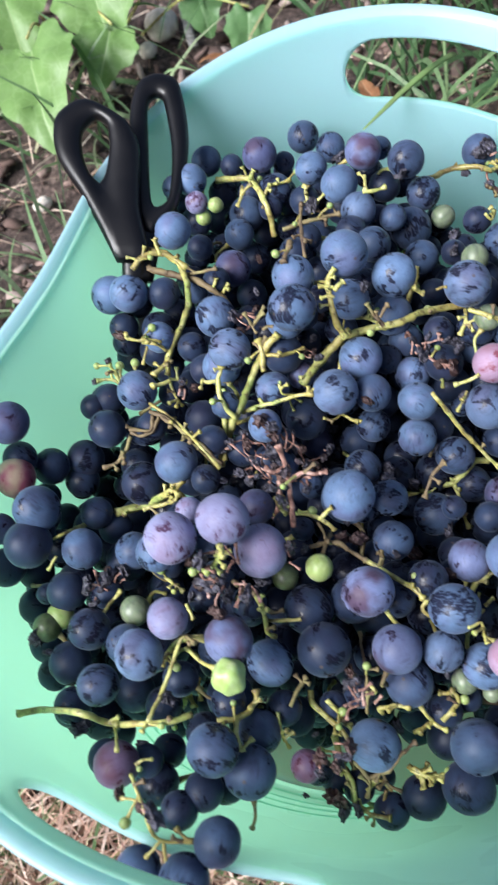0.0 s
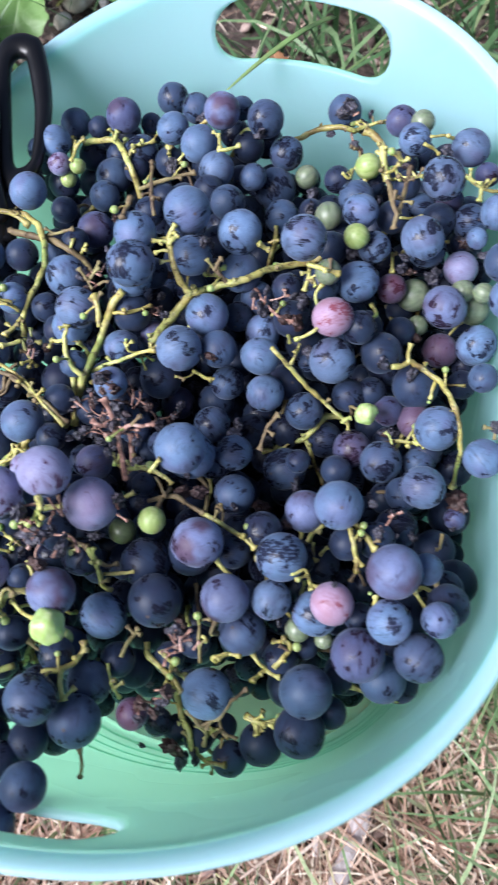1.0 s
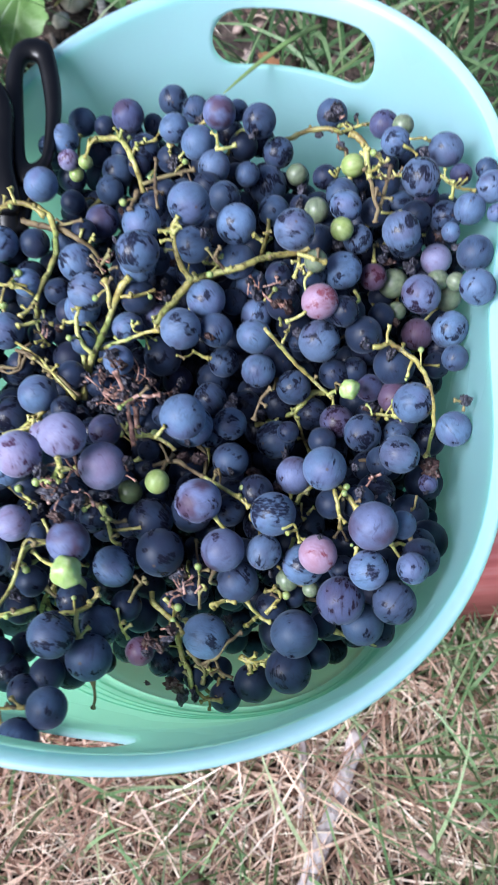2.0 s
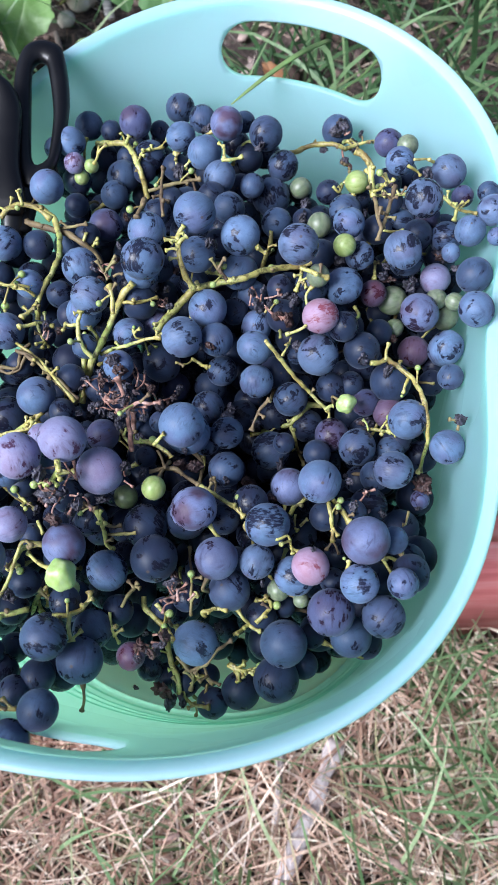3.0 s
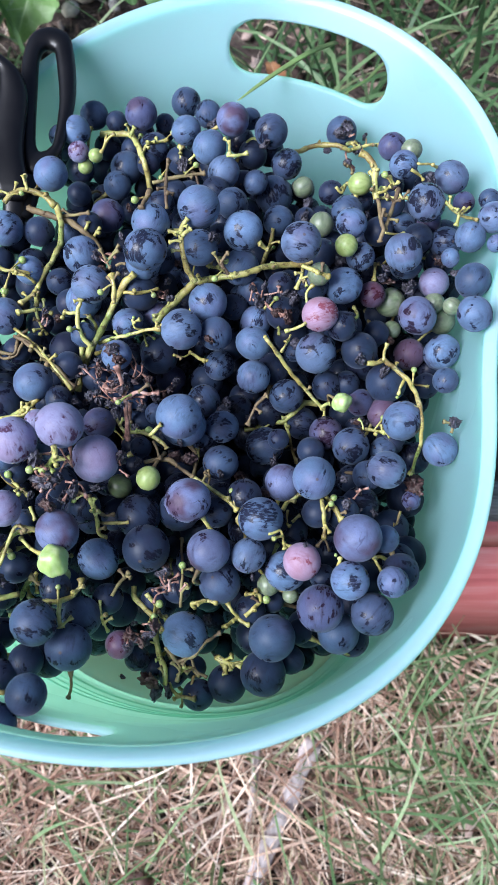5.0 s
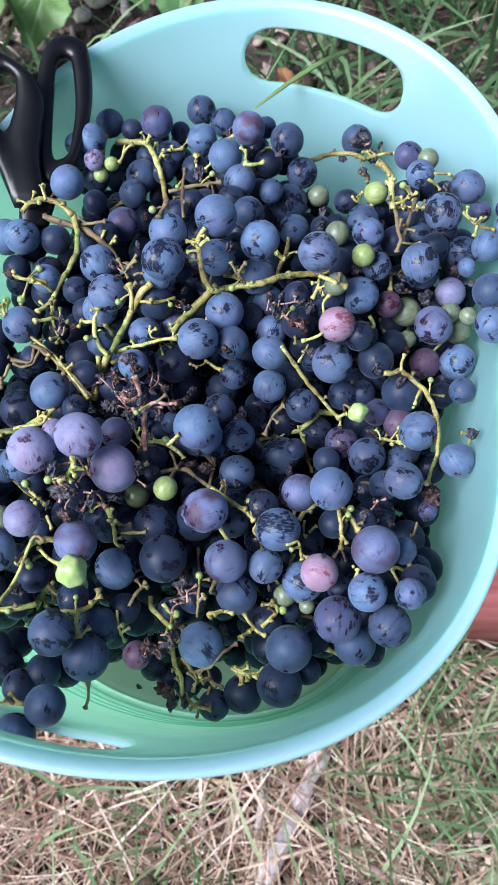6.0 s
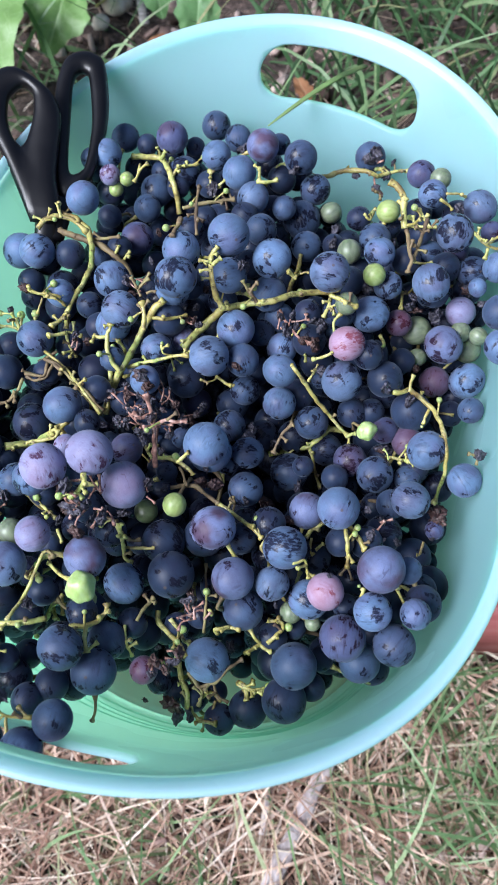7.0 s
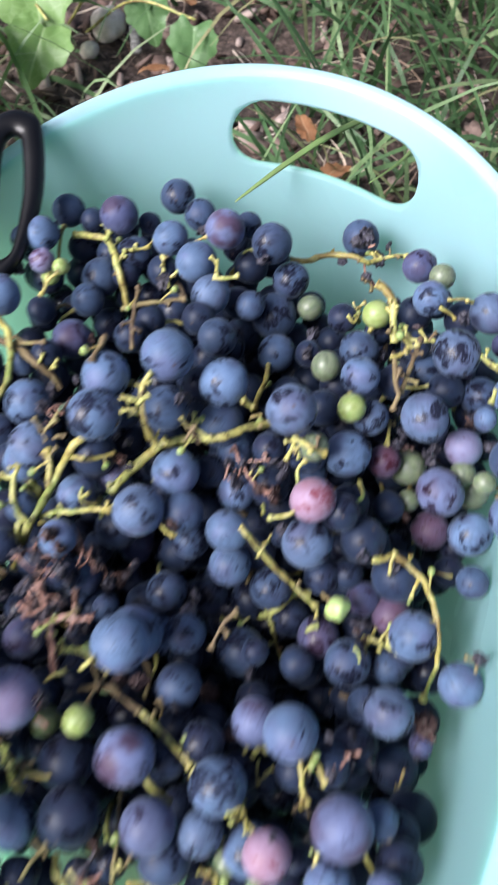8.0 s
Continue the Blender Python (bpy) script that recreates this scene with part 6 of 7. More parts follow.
def pink_bunch(b):
    raisin(b, 0.0777, -0.1157, 0.4612, 0.0022)
    raisin(b, 0.0840, -0.1239, 0.4574, 0.0022)
    raisin(b, 0.0774, -0.1262, 0.4639, 0.0017)
    raisin(b, 0.0693, -0.1098, 0.4658, 0.0015)
    raisin(b, 0.1003, -0.1205, 0.4538, 0.0013)
    raisin(b, 0.0311, -0.1562, 0.4617, 0.0016)
    raisin(b, 0.0529, -0.1514, 0.4856, 0.0015)
    stalk(b, 0.00045, (0.0949, -0.1264, 0.4639), (0.0936, -0.1305, 0.4616), (0.0918, -0.1315, 0.4611))
    stalk(b, 0.00085, (0.0510, -0.1200, 0.4679), (0.0487, -0.1218, 0.4676), (0.0463, -0.1228, 0.4658), (0.0439, -0.1252, 0.4627))
    stalk(b, 0.00064, (0.0604, -0.1267, 0.4761), (0.0607, -0.1296, 0.4757), (0.0610, -0.1324, 0.4750), (0.0612, -0.1347, 0.4730), (0.0616, -0.1364, 0.4700), (0.0614, -0.1401, 0.4657))
    stalk(b, 0.00084, (0.0624, -0.1223, 0.4697), (0.0641, -0.1249, 0.4696), (0.0658, -0.1275, 0.4698), (0.0674, -0.1303, 0.4696), (0.0691, -0.1327, 0.4686))
    stalk(b, 0.00045, (0.0619, -0.1373, 0.4591), (0.0589, -0.1404, 0.4574), mat=WOODY)
    stalk(b, 0.00036, (0.0619, -0.1373, 0.4590), (0.0630, -0.1395, 0.4576), (0.0641, -0.1418, 0.4562), mat=WOODY)
    stalk(b, 0.00045, (0.0462, -0.1268, 0.4659), (0.0456, -0.1308, 0.4636), (0.0443, -0.1329, 0.4624))
    stalk(b, 0.00045, (0.0479, -0.1313, 0.4632), (0.0514, -0.1287, 0.4645))
    stalk(b, 0.00044, (0.0380, -0.1457, 0.4835), (0.0405, -0.1448, 0.4829), (0.0430, -0.1439, 0.4821), (0.0438, -0.1459, 0.4785), (0.0446, -0.1482, 0.4754))
    stalk(b, 0.00064, (0.0279, -0.1708, 0.4553), (0.0310, -0.1681, 0.4563), (0.0340, -0.1649, 0.4561), (0.0334, -0.1616, 0.4556), (0.0306, -0.1610, 0.4548), (0.0278, -0.1604, 0.4542))
    stalk(b, 0.00045, (0.0334, -0.1498, 0.4531), (0.0346, -0.1508, 0.4524))
    stalk(b, 0.00054, (0.0807, -0.1484, 0.4519), (0.0835, -0.1481, 0.4519), (0.0863, -0.1479, 0.4520), mat=WOODY)
    berry(b, 0.0789, -0.1183, 0.4526, 0.0086, DARK_SHADED)
    berry(b, 0.0938, -0.1451, 0.4544, 0.0070, DARK_SHADED)
    berry(b, 0.0394, -0.1609, 0.4458, 0.0050, DARK_SHADED)
    berry(b, 0.0605, -0.1564, 0.4632, 0.0054, DARK_SHADED)
    berry(b, 0.0894, -0.1094, 0.4700, 0.0083, WORN)
    berry(b, 0.0827, -0.1045, 0.4552, 0.0068, MID)
    berry(b, 0.1020, -0.1162, 0.4534, 0.0043, PURPLE)
    berry(b, 0.0441, -0.1150, 0.4688, 0.0081, DUSK)
    berry(b, 0.0569, -0.1206, 0.4838, 0.0090, BLUE)
    berry(b, 0.0347, -0.1377, 0.4806, 0.0089, BLUE)
    berry(b, 0.0297, -0.1507, 0.4729, 0.0071, WORN)
    berry(b, 0.0514, -0.1558, 0.4792, 0.0076, PINK)
    berry(b, 0.0450, -0.1541, 0.4643, 0.0084, BLUE)
    berry(b, 0.0377, -0.1571, 0.4561, 0.0049, PALE)
    berry(b, 0.0470, -0.1615, 0.4550, 0.0034, PALE)
    berry(b, 0.0739, -0.1469, 0.4821, 0.0096, DUSK)
    berry(b, 0.0861, -0.1433, 0.4725, 0.0058, MID)
    berry(b, 0.0704, -0.1629, 0.4768, 0.0078, BLUE)
    berry(b, 0.0875, -0.1631, 0.4759, 0.0063, BLUE)
    berry(b, 0.0926, -0.1548, 0.4650, 0.0077, DARK_SHADED)
    berry(b, 0.0798, -0.1726, 0.4645, 0.0087, MID)
    berry(b, 0.0588, -0.1710, 0.4667, 0.0096, PURPLE)
    berry(b, 0.0672, -0.1750, 0.4461, 0.0088, MID)
    berry(b, 0.0583, -0.1296, 0.4688, 0.0064, DARK_SHADED)
    berry(b, 0.0701, -0.1267, 0.4622, 0.0074, DARK_SHADED)
    berry(b, 0.0470, -0.1842, 0.4375, 0.0061, DARK_SHADED)
    raisin(b, 0.0691, -0.1210, 0.4835, 0.0022)
    berry(b, 0.0648, -0.1538, 0.4811, 0.0007, GREEN, "green_berry")
    stalk(b, 0.00052, (0.0657, -0.1582, 0.4789), (0.0666, -0.1544, 0.4794))
    berry(b, 0.0666, -0.1544, 0.4794, 0.0006, GREEN, "green_berry")
    withered(b, 0.0722, -0.1282, 0.4820, 0.0042, 5)


def front_bunch(b):
    raisin(b, -0.0234, -0.1935, 0.4446, 0.0018)
    raisin(b, -0.0180, -0.1747, 0.4569, 0.0015)
    raisin(b, -0.0174, -0.1800, 0.4545, 0.0013)
    berry(b, -0.0188, -0.1844, 0.4394, 0.0055, DARK_SHADED)
    berry(b, -0.0123, -0.1863, 0.4321, 0.0060, DARK_SHADED)
    berry(b, -0.0027, -0.1866, 0.4283, 0.0057, DARK_SHADED)
    berry(b, 0.0048, -0.1853, 0.4279, 0.0053, DARK_SHADED)
    berry(b, -0.0074, -0.1702, 0.4378, 0.0050, DARK_SHADED)
    raisin(b, -0.0123, -0.1946, 0.4416, 0.0060)
    raisin(b, -0.0095, -0.1985, 0.4379, 0.0041)
    raisin(b, -0.0048, -0.1977, 0.4369, 0.0032)
    raisin(b, -0.0043, -0.1597, 0.4671, 0.0036)
    raisin(b, -0.0035, -0.1561, 0.4707, 0.0028)
    raisin(b, 0.0120, -0.1719, 0.4512, 0.0032)
    stalk(b, 0.00056, (-0.0011, -0.1918, 0.4397), (0.0036, -0.1882, 0.4394), (0.0085, -0.1916, 0.4386))
    stalk(b, 0.00047, (0.0049, -0.1852, 0.4419), (0.0068, -0.1896, 0.4402), (0.0116, -0.1921, 0.4383), mat=WOODY)
    stalk(b, 0.00047, (-0.0030, -0.1842, 0.4475), (0.0003, -0.1890, 0.4426), (-0.0011, -0.1940, 0.4388), mat=WOODY)
    stalk(b, 0.00047, (0.0061, -0.1916, 0.4386), (0.0047, -0.1957, 0.4357), (0.0083, -0.1977, 0.4341))
    stalk(b, 0.00082, (-0.0191, -0.1594, 0.4596), (-0.0184, -0.1643, 0.4592), (-0.0145, -0.1682, 0.4595), (-0.0106, -0.1719, 0.4595), (-0.0073, -0.1756, 0.4599), (-0.0054, -0.1790, 0.4598))
    stalk(b, 0.00063, (-0.0130, -0.1639, 0.4633), (-0.0112, -0.1658, 0.4625), (-0.0094, -0.1676, 0.4614), (-0.0084, -0.1694, 0.4594), (-0.0074, -0.1712, 0.4572), (-0.0052, -0.1716, 0.4552))
    stalk(b, 0.00092, (-0.0120, -0.1723, 0.4407), (-0.0108, -0.1773, 0.4404), (-0.0095, -0.1824, 0.4407), (-0.0077, -0.1861, 0.4409), (-0.0060, -0.1897, 0.4410), (-0.0059, -0.1926, 0.4404), (-0.0060, -0.1951, 0.4385))
    stalk(b, 0.00064, (-0.0061, -0.1949, 0.4376), (-0.0031, -0.1970, 0.4361), (0.0001, -0.1994, 0.4362), (0.0036, -0.2003, 0.4377), (0.0070, -0.2010, 0.4385))
    stalk(b, 0.00046, (0.0010, -0.1988, 0.4337), (-0.0000, -0.2025, 0.4285))
    stalk(b, 0.00063, (0.0068, -0.1678, 0.4560), (0.0058, -0.1666, 0.4580), (0.0089, -0.1664, 0.4597), (0.0121, -0.1664, 0.4617), (0.0169, -0.1675, 0.4624))
    stalk(b, 0.00045, (0.0012, -0.1682, 0.4593), (0.0018, -0.1621, 0.4648), (0.0018, -0.1541, 0.4653), (0.0011, -0.1470, 0.4652), (0.0005, -0.1399, 0.4656), mat=WOODY)
    stalk(b, 0.00065, (0.0162, -0.1849, 0.4453), (0.0186, -0.1865, 0.4457), (0.0211, -0.1883, 0.4468), (0.0238, -0.1891, 0.4475), (0.0265, -0.1898, 0.4480))
    stalk(b, 0.00055, (0.0184, -0.1865, 0.4423), (0.0190, -0.1893, 0.4425), (0.0195, -0.1920, 0.4427))
    stalk(b, 0.00062, (-0.0043, -0.1843, 0.4569), (-0.0021, -0.1866, 0.4545), (0.0000, -0.1888, 0.4514), (0.0036, -0.1878, 0.4520), (0.0074, -0.1872, 0.4543), (0.0099, -0.1849, 0.4566), (0.0122, -0.1820, 0.4567), (0.0150, -0.1799, 0.4556), (0.0179, -0.1779, 0.4549), mat=WOODY)
    stalk(b, 0.00064, (0.0178, -0.1730, 0.4466), (0.0210, -0.1719, 0.4488), (0.0241, -0.1708, 0.4515), (0.0269, -0.1722, 0.4520), (0.0296, -0.1733, 0.4515))
    stalk(b, 0.00074, (0.0149, -0.1829, 0.4376), (0.0187, -0.1860, 0.4376), (0.0218, -0.1863, 0.4379), (0.0248, -0.1864, 0.4367))
    stalk(b, 0.00073, (0.0190, -0.1872, 0.4426), (0.0195, -0.1921, 0.4429))
    berry(b, -0.0067, -0.1629, 0.4470, 0.0050, DARK_SHADED)
    berry(b, 0.0509, -0.1734, 0.4429, 0.0055, DARK_SHADED)
    berry(b, 0.0134, -0.1505, 0.4773, 0.0088, DUSK)
    berry(b, 0.0173, -0.1585, 0.4614, 0.0087, MID)
    berry(b, 0.0392, -0.1801, 0.4560, 0.0097, MID)
    berry(b, 0.0354, -0.1917, 0.4447, 0.0096, DARK_SHADED)
    berry(b, 0.0198, -0.1934, 0.4333, 0.0084, DARK_SHADED)
    berry(b, 0.0075, -0.1978, 0.4314, 0.0068, DARK_SHADED)
    berry(b, 0.0030, -0.1786, 0.4554, 0.0092, BLUE)
    berry(b, -0.0204, -0.1876, 0.4714, 0.0056, RED)
    berry(b, -0.0010, -0.1604, 0.4591, 0.0060, DARK_SHADED)
    berry(b, -0.0108, -0.1644, 0.4566, 0.0055, DARK_SHADED)
    berry(b, 0.0297, -0.1662, 0.4490, 0.0068, DARK_SHADED)
    berry(b, -0.0040, -0.1897, 0.4339, 0.0061, DARK_SHADED)
    stalk(b, 0.00052, (0.0151, -0.1856, 0.4452), (0.0199, -0.1877, 0.4461), (0.0271, -0.1890, 0.4473))
    raisin(b, -0.0144, -0.1862, 0.4745, 0.0019)
    stalk(b, 0.00052, (0.0033, -0.1604, 0.4659), (0.0045, -0.1624, 0.4659))
    berry(b, 0.0045, -0.1624, 0.4659, 0.0008, GREEN, "green_berry")
    withered(b, 0.0004, -0.1705, 0.4884, 0.0065, 14)
    withered(b, -0.0133, -0.1832, 0.4797, 0.0061, 10)


def stalk_bunch(b):
    raisin(b, -0.0544, -0.1285, 0.4956, 0.0030)
    raisin(b, -0.0584, -0.1332, 0.4929, 0.0022)
    raisin(b, -0.0349, -0.1641, 0.4679, 0.0015)
    raisin(b, -0.0698, -0.1625, 0.4796, 0.0017)
    stalk(b, 0.00064, (-0.0728, -0.1180, 0.4766), (-0.0708, -0.1198, 0.4755), (-0.0688, -0.1215, 0.4744), (-0.0659, -0.1235, 0.4731))
    stalk(b, 0.00073, (-0.0536, -0.1480, 0.4926), (-0.0592, -0.1474, 0.4907), (-0.0644, -0.1480, 0.4874), (-0.0681, -0.1502, 0.4831), (-0.0700, -0.1516, 0.4808), (-0.0717, -0.1532, 0.4789))
    stalk(b, 0.00056, (-0.0655, -0.1274, 0.4704), (-0.0638, -0.1307, 0.4705), (-0.0626, -0.1334, 0.4693))
    stalk(b, 0.00091, (-0.0811, -0.1653, 0.4500), (-0.0780, -0.1650, 0.4500), (-0.0749, -0.1647, 0.4500), (-0.0724, -0.1633, 0.4507), (-0.0699, -0.1620, 0.4514), (-0.0686, -0.1598, 0.4526), (-0.0673, -0.1576, 0.4538), (-0.0648, -0.1549, 0.4552), (-0.0623, -0.1522, 0.4567))
    stalk(b, 0.00073, (-0.0668, -0.1576, 0.4535), (-0.0659, -0.1600, 0.4521), (-0.0650, -0.1624, 0.4506))
    stalk(b, 0.00054, (-0.0631, -0.1537, 0.4553), (-0.0628, -0.1569, 0.4534), (-0.0626, -0.1601, 0.4516))
    stalk(b, 0.00076, (-0.0498, -0.1745, 0.4832), (-0.0466, -0.1741, 0.4828), (-0.0435, -0.1735, 0.4819), (-0.0395, -0.1713, 0.4803), (-0.0382, -0.1691, 0.4800), (-0.0367, -0.1670, 0.4797), (-0.0369, -0.1635, 0.4798))
    stalk(b, 0.00067, (-0.0431, -0.1740, 0.4832), (-0.0432, -0.1764, 0.4827), (-0.0432, -0.1789, 0.4825), (-0.0422, -0.1818, 0.4829), (-0.0413, -0.1846, 0.4826))
    stalk(b, 0.00053, (-0.0256, -0.1677, 0.4711), (-0.0236, -0.1635, 0.4713), (-0.0217, -0.1602, 0.4706), (-0.0196, -0.1571, 0.4704), mat=WOODY)
    stalk(b, 0.00044, (-0.0300, -0.1697, 0.4718), (-0.0295, -0.1731, 0.4713), (-0.0291, -0.1763, 0.4701), (-0.0280, -0.1784, 0.4673), (-0.0269, -0.1805, 0.4645))
    stalk(b, 0.00073, (-0.0818, -0.2002, 0.4295), (-0.0768, -0.2001, 0.4293))
    berry(b, -0.0395, -0.1317, 0.4789, 0.0068, DARK_SHADED)
    berry(b, -0.0535, -0.1470, 0.4748, 0.0056, MID)
    berry(b, -0.0735, -0.1405, 0.4565, 0.0072, DARK_SHADED)
    berry(b, -0.0550, -0.1954, 0.4760, 0.0067, DARK_SHADED)
    berry(b, -0.0630, -0.2016, 0.4774, 0.0065, DARK_SHADED)
    berry(b, -0.0256, -0.1668, 0.4516, 0.0074, DARK_SHADED)
    berry(b, -0.0628, -0.1177, 0.5110, 0.0093, MAUVE)
    berry(b, -0.0693, -0.1201, 0.5049, 0.0073, BLUE)
    berry(b, -0.0326, -0.1520, 0.4719, 0.0084, BLUE)
    berry(b, -0.0435, -0.1512, 0.4984, 0.0082, DUSK)
    berry(b, -0.0431, -0.1637, 0.4995, 0.0060, LIME)
    berry(b, -0.0453, -0.1615, 0.4780, 0.0037, GREEN)
    berry(b, -0.0631, -0.1455, 0.5070, 0.0069, MAUVE)
    berry(b, -0.0492, -0.1854, 0.4922, 0.0086, MID)
    berry(b, -0.0371, -0.1757, 0.4695, 0.0079, MID)
    berry(b, -0.0396, -0.1896, 0.4746, 0.0091, MID)
    berry(b, -0.0459, -0.2128, 0.4984, 0.0072, MID)
    berry(b, -0.0644, -0.1584, 0.4784, 0.0064, DARK_SHADED)
    berry(b, -0.0464, -0.1676, 0.4799, 0.0063, DARK_SHADED)
    berry(b, -0.0285, -0.1667, 0.4647, 0.0066, DARK_SHADED)
    berry(b, -0.1124, -0.1468, 0.4636, 0.0086, DARK_SHADED)
    berry(b, -0.1017, -0.1376, 0.4759, 0.0080, DARK_SHADED)
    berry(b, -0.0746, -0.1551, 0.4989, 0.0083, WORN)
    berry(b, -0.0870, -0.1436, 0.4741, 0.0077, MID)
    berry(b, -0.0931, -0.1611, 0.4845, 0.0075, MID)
    berry(b, -0.0896, -0.1552, 0.4496, 0.0081, DARK_SHADED)
    berry(b, -0.1083, -0.1639, 0.4673, 0.0070, DARK_SHADED)
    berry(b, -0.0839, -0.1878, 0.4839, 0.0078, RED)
    berry(b, -0.0934, -0.1826, 0.4666, 0.0067, DARK_SHADED)
    berry(b, -0.0757, -0.1856, 0.4753, 0.0059, DARK_SHADED)
    berry(b, -0.0738, -0.1916, 0.4672, 0.0078, DARK_SHADED)
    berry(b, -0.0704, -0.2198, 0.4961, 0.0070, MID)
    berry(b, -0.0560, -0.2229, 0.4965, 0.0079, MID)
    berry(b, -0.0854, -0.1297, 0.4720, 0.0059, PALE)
    berry(b, -0.0721, -0.1794, 0.4589, 0.0063, DARK_SHADED)
    berry(b, -0.0760, -0.1464, 0.4687, 0.0065, DARK_SHADED)
    berry(b, -0.0683, -0.1330, 0.4671, 0.0055, DARK_SHADED)
    stalk(b, 0.00091, (-0.1292, -0.1668, 0.4688), (-0.1181, -0.1657, 0.4692), (-0.0950, -0.1729, 0.4953), (-0.0884, -0.1741, 0.4843), (-0.0767, -0.1760, 0.4895), (-0.0641, -0.1763, 0.4928), (-0.0572, -0.1735, 0.4898))
    stalk(b, 0.00054, (-0.0705, -0.1767, 0.4965), (-0.0672, -0.1648, 0.4910), (-0.0621, -0.1553, 0.4979), (-0.0585, -0.1507, 0.5016), (-0.0511, -0.1514, 0.4995))
    stalk(b, 0.00042, (-0.0866, -0.1745, 0.4814), (-0.0810, -0.1853, 0.4942))
    stalk(b, 0.00044, (-0.0730, -0.1940, 0.5029), (-0.0675, -0.2024, 0.5085), (-0.0645, -0.2099, 0.5060), (-0.0614, -0.2127, 0.5026), (-0.0526, -0.2125, 0.4997))
    stalk(b, 0.00044, (-0.0622, -0.2127, 0.5027), (-0.0670, -0.2170, 0.5011))
    stalk(b, 0.00044, (-0.0614, -0.2130, 0.5024), (-0.0615, -0.2206, 0.4976))
    stalk(b, 0.00031, (-0.0694, -0.2024, 0.5080), (-0.0744, -0.2013, 0.5062))
    stalk(b, 0.00033, (-0.0733, -0.1903, 0.4976), (-0.0682, -0.1885, 0.4963))
    raisin(b, -0.0484, -0.1343, 0.5082, 0.0042)
    raisin(b, -0.0662, -0.1674, 0.4891, 0.0025)
    raisin(b, -0.0753, -0.1996, 0.5057, 0.0020)
    raisin(b, -0.0661, -0.1681, 0.4884, 0.0030)
    berry(b, -0.0718, -0.1916, 0.4980, 0.0010, GREEN, "green_berry")
    withered(b, -0.0477, -0.1324, 0.5117, 0.0057, 8)
    withered(b, -0.0647, -0.2055, 0.5083, 0.0040, 8)


def west_bunch(b):
    berry(b, -0.1440, -0.0568, 0.4729, 0.0077, DARK_SHADED)
    stalk(b, 0.00076, (-0.0999, -0.0822, 0.4630), (-0.0911, -0.0804, 0.4627), (-0.0829, -0.0781, 0.4629), (-0.0759, -0.0746, 0.4639), (-0.0749, -0.0711, 0.4659))
    stalk(b, 0.00054, (-0.0878, -0.0607, 0.4899), (-0.0908, -0.0663, 0.4869), (-0.0944, -0.0702, 0.4851), (-0.1003, -0.0719, 0.4850), mat=WOODY)
    stalk(b, 0.00064, (-0.0800, -0.0952, 0.4902), (-0.0771, -0.0947, 0.4903), (-0.0742, -0.0942, 0.4905), (-0.0706, -0.0934, 0.4908), (-0.0671, -0.0926, 0.4911), (-0.0659, -0.0901, 0.4925))
    berry(b, -0.0698, -0.0703, 0.4823, 0.0087, BLUE)
    berry(b, -0.1425, -0.0504, 0.4923, 0.0091, PURPLE)
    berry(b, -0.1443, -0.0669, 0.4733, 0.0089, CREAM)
    berry(b, -0.1345, -0.0546, 0.4602, 0.0086, DARK_SHADED)
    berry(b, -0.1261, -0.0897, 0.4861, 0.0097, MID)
    berry(b, -0.1293, -0.1033, 0.4820, 0.0098, DARK_SHADED)
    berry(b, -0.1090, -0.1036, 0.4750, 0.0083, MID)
    berry(b, -0.1078, -0.0833, 0.4665, 0.0070, DARK_SHADED)
    berry(b, -0.1240, -0.0555, 0.4468, 0.0081, DARK_SHADED)
    berry(b, -0.0882, -0.0701, 0.4660, 0.0095, DARK_SHADED)
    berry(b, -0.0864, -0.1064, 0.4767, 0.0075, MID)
    berry(b, -0.1159, -0.1189, 0.4676, 0.0083, DARK_SHADED)
    berry(b, -0.1272, -0.1167, 0.4613, 0.0045, DARK_SHADED)
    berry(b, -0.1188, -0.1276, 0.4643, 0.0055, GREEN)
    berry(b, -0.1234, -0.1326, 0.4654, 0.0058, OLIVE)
    berry(b, -0.1477, -0.1034, 0.4604, 0.0085, DARK_SHADED)
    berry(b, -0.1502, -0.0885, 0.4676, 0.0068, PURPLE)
    berry(b, -0.1023, -0.0857, 0.4559, 0.0074, DARK_SHADED)
    berry(b, -0.0991, -0.1200, 0.4674, 0.0068, DARK_SHADED)
    stalk(b, 0.00063, (-0.1037, -0.0818, 0.4610), (-0.0953, -0.0792, 0.4601), (-0.0877, -0.0767, 0.4606), (-0.0737, -0.0812, 0.4756))
    stalk(b, 0.00051, (-0.1198, -0.1006, 0.4798), (-0.1152, -0.0985, 0.4800), (-0.1122, -0.0890, 0.4673))
    stalk(b, 0.00041, (-0.1182, -0.1075, 0.4783), (-0.1222, -0.1121, 0.4754))
    stalk(b, 0.00048, (-0.0970, -0.1329, 0.4775), (-0.0943, -0.1259, 0.4735), (-0.0906, -0.1223, 0.4757))
    stalk(b, 0.00120, (-0.1001, -0.0825, 0.4642), (-0.0890, -0.0777, 0.4601), (-0.0737, -0.0805, 0.4758), (-0.0668, -0.0775, 0.4801))
    raisin(b, -0.0977, -0.1173, 0.4729, 0.0051)
    raisin(b, -0.1257, -0.1370, 0.4662, 0.0043)
    raisin(b, -0.1208, -0.1433, 0.4677, 0.0021)
    withered(b, -0.0978, -0.1183, 0.4724, 0.0077, 12)


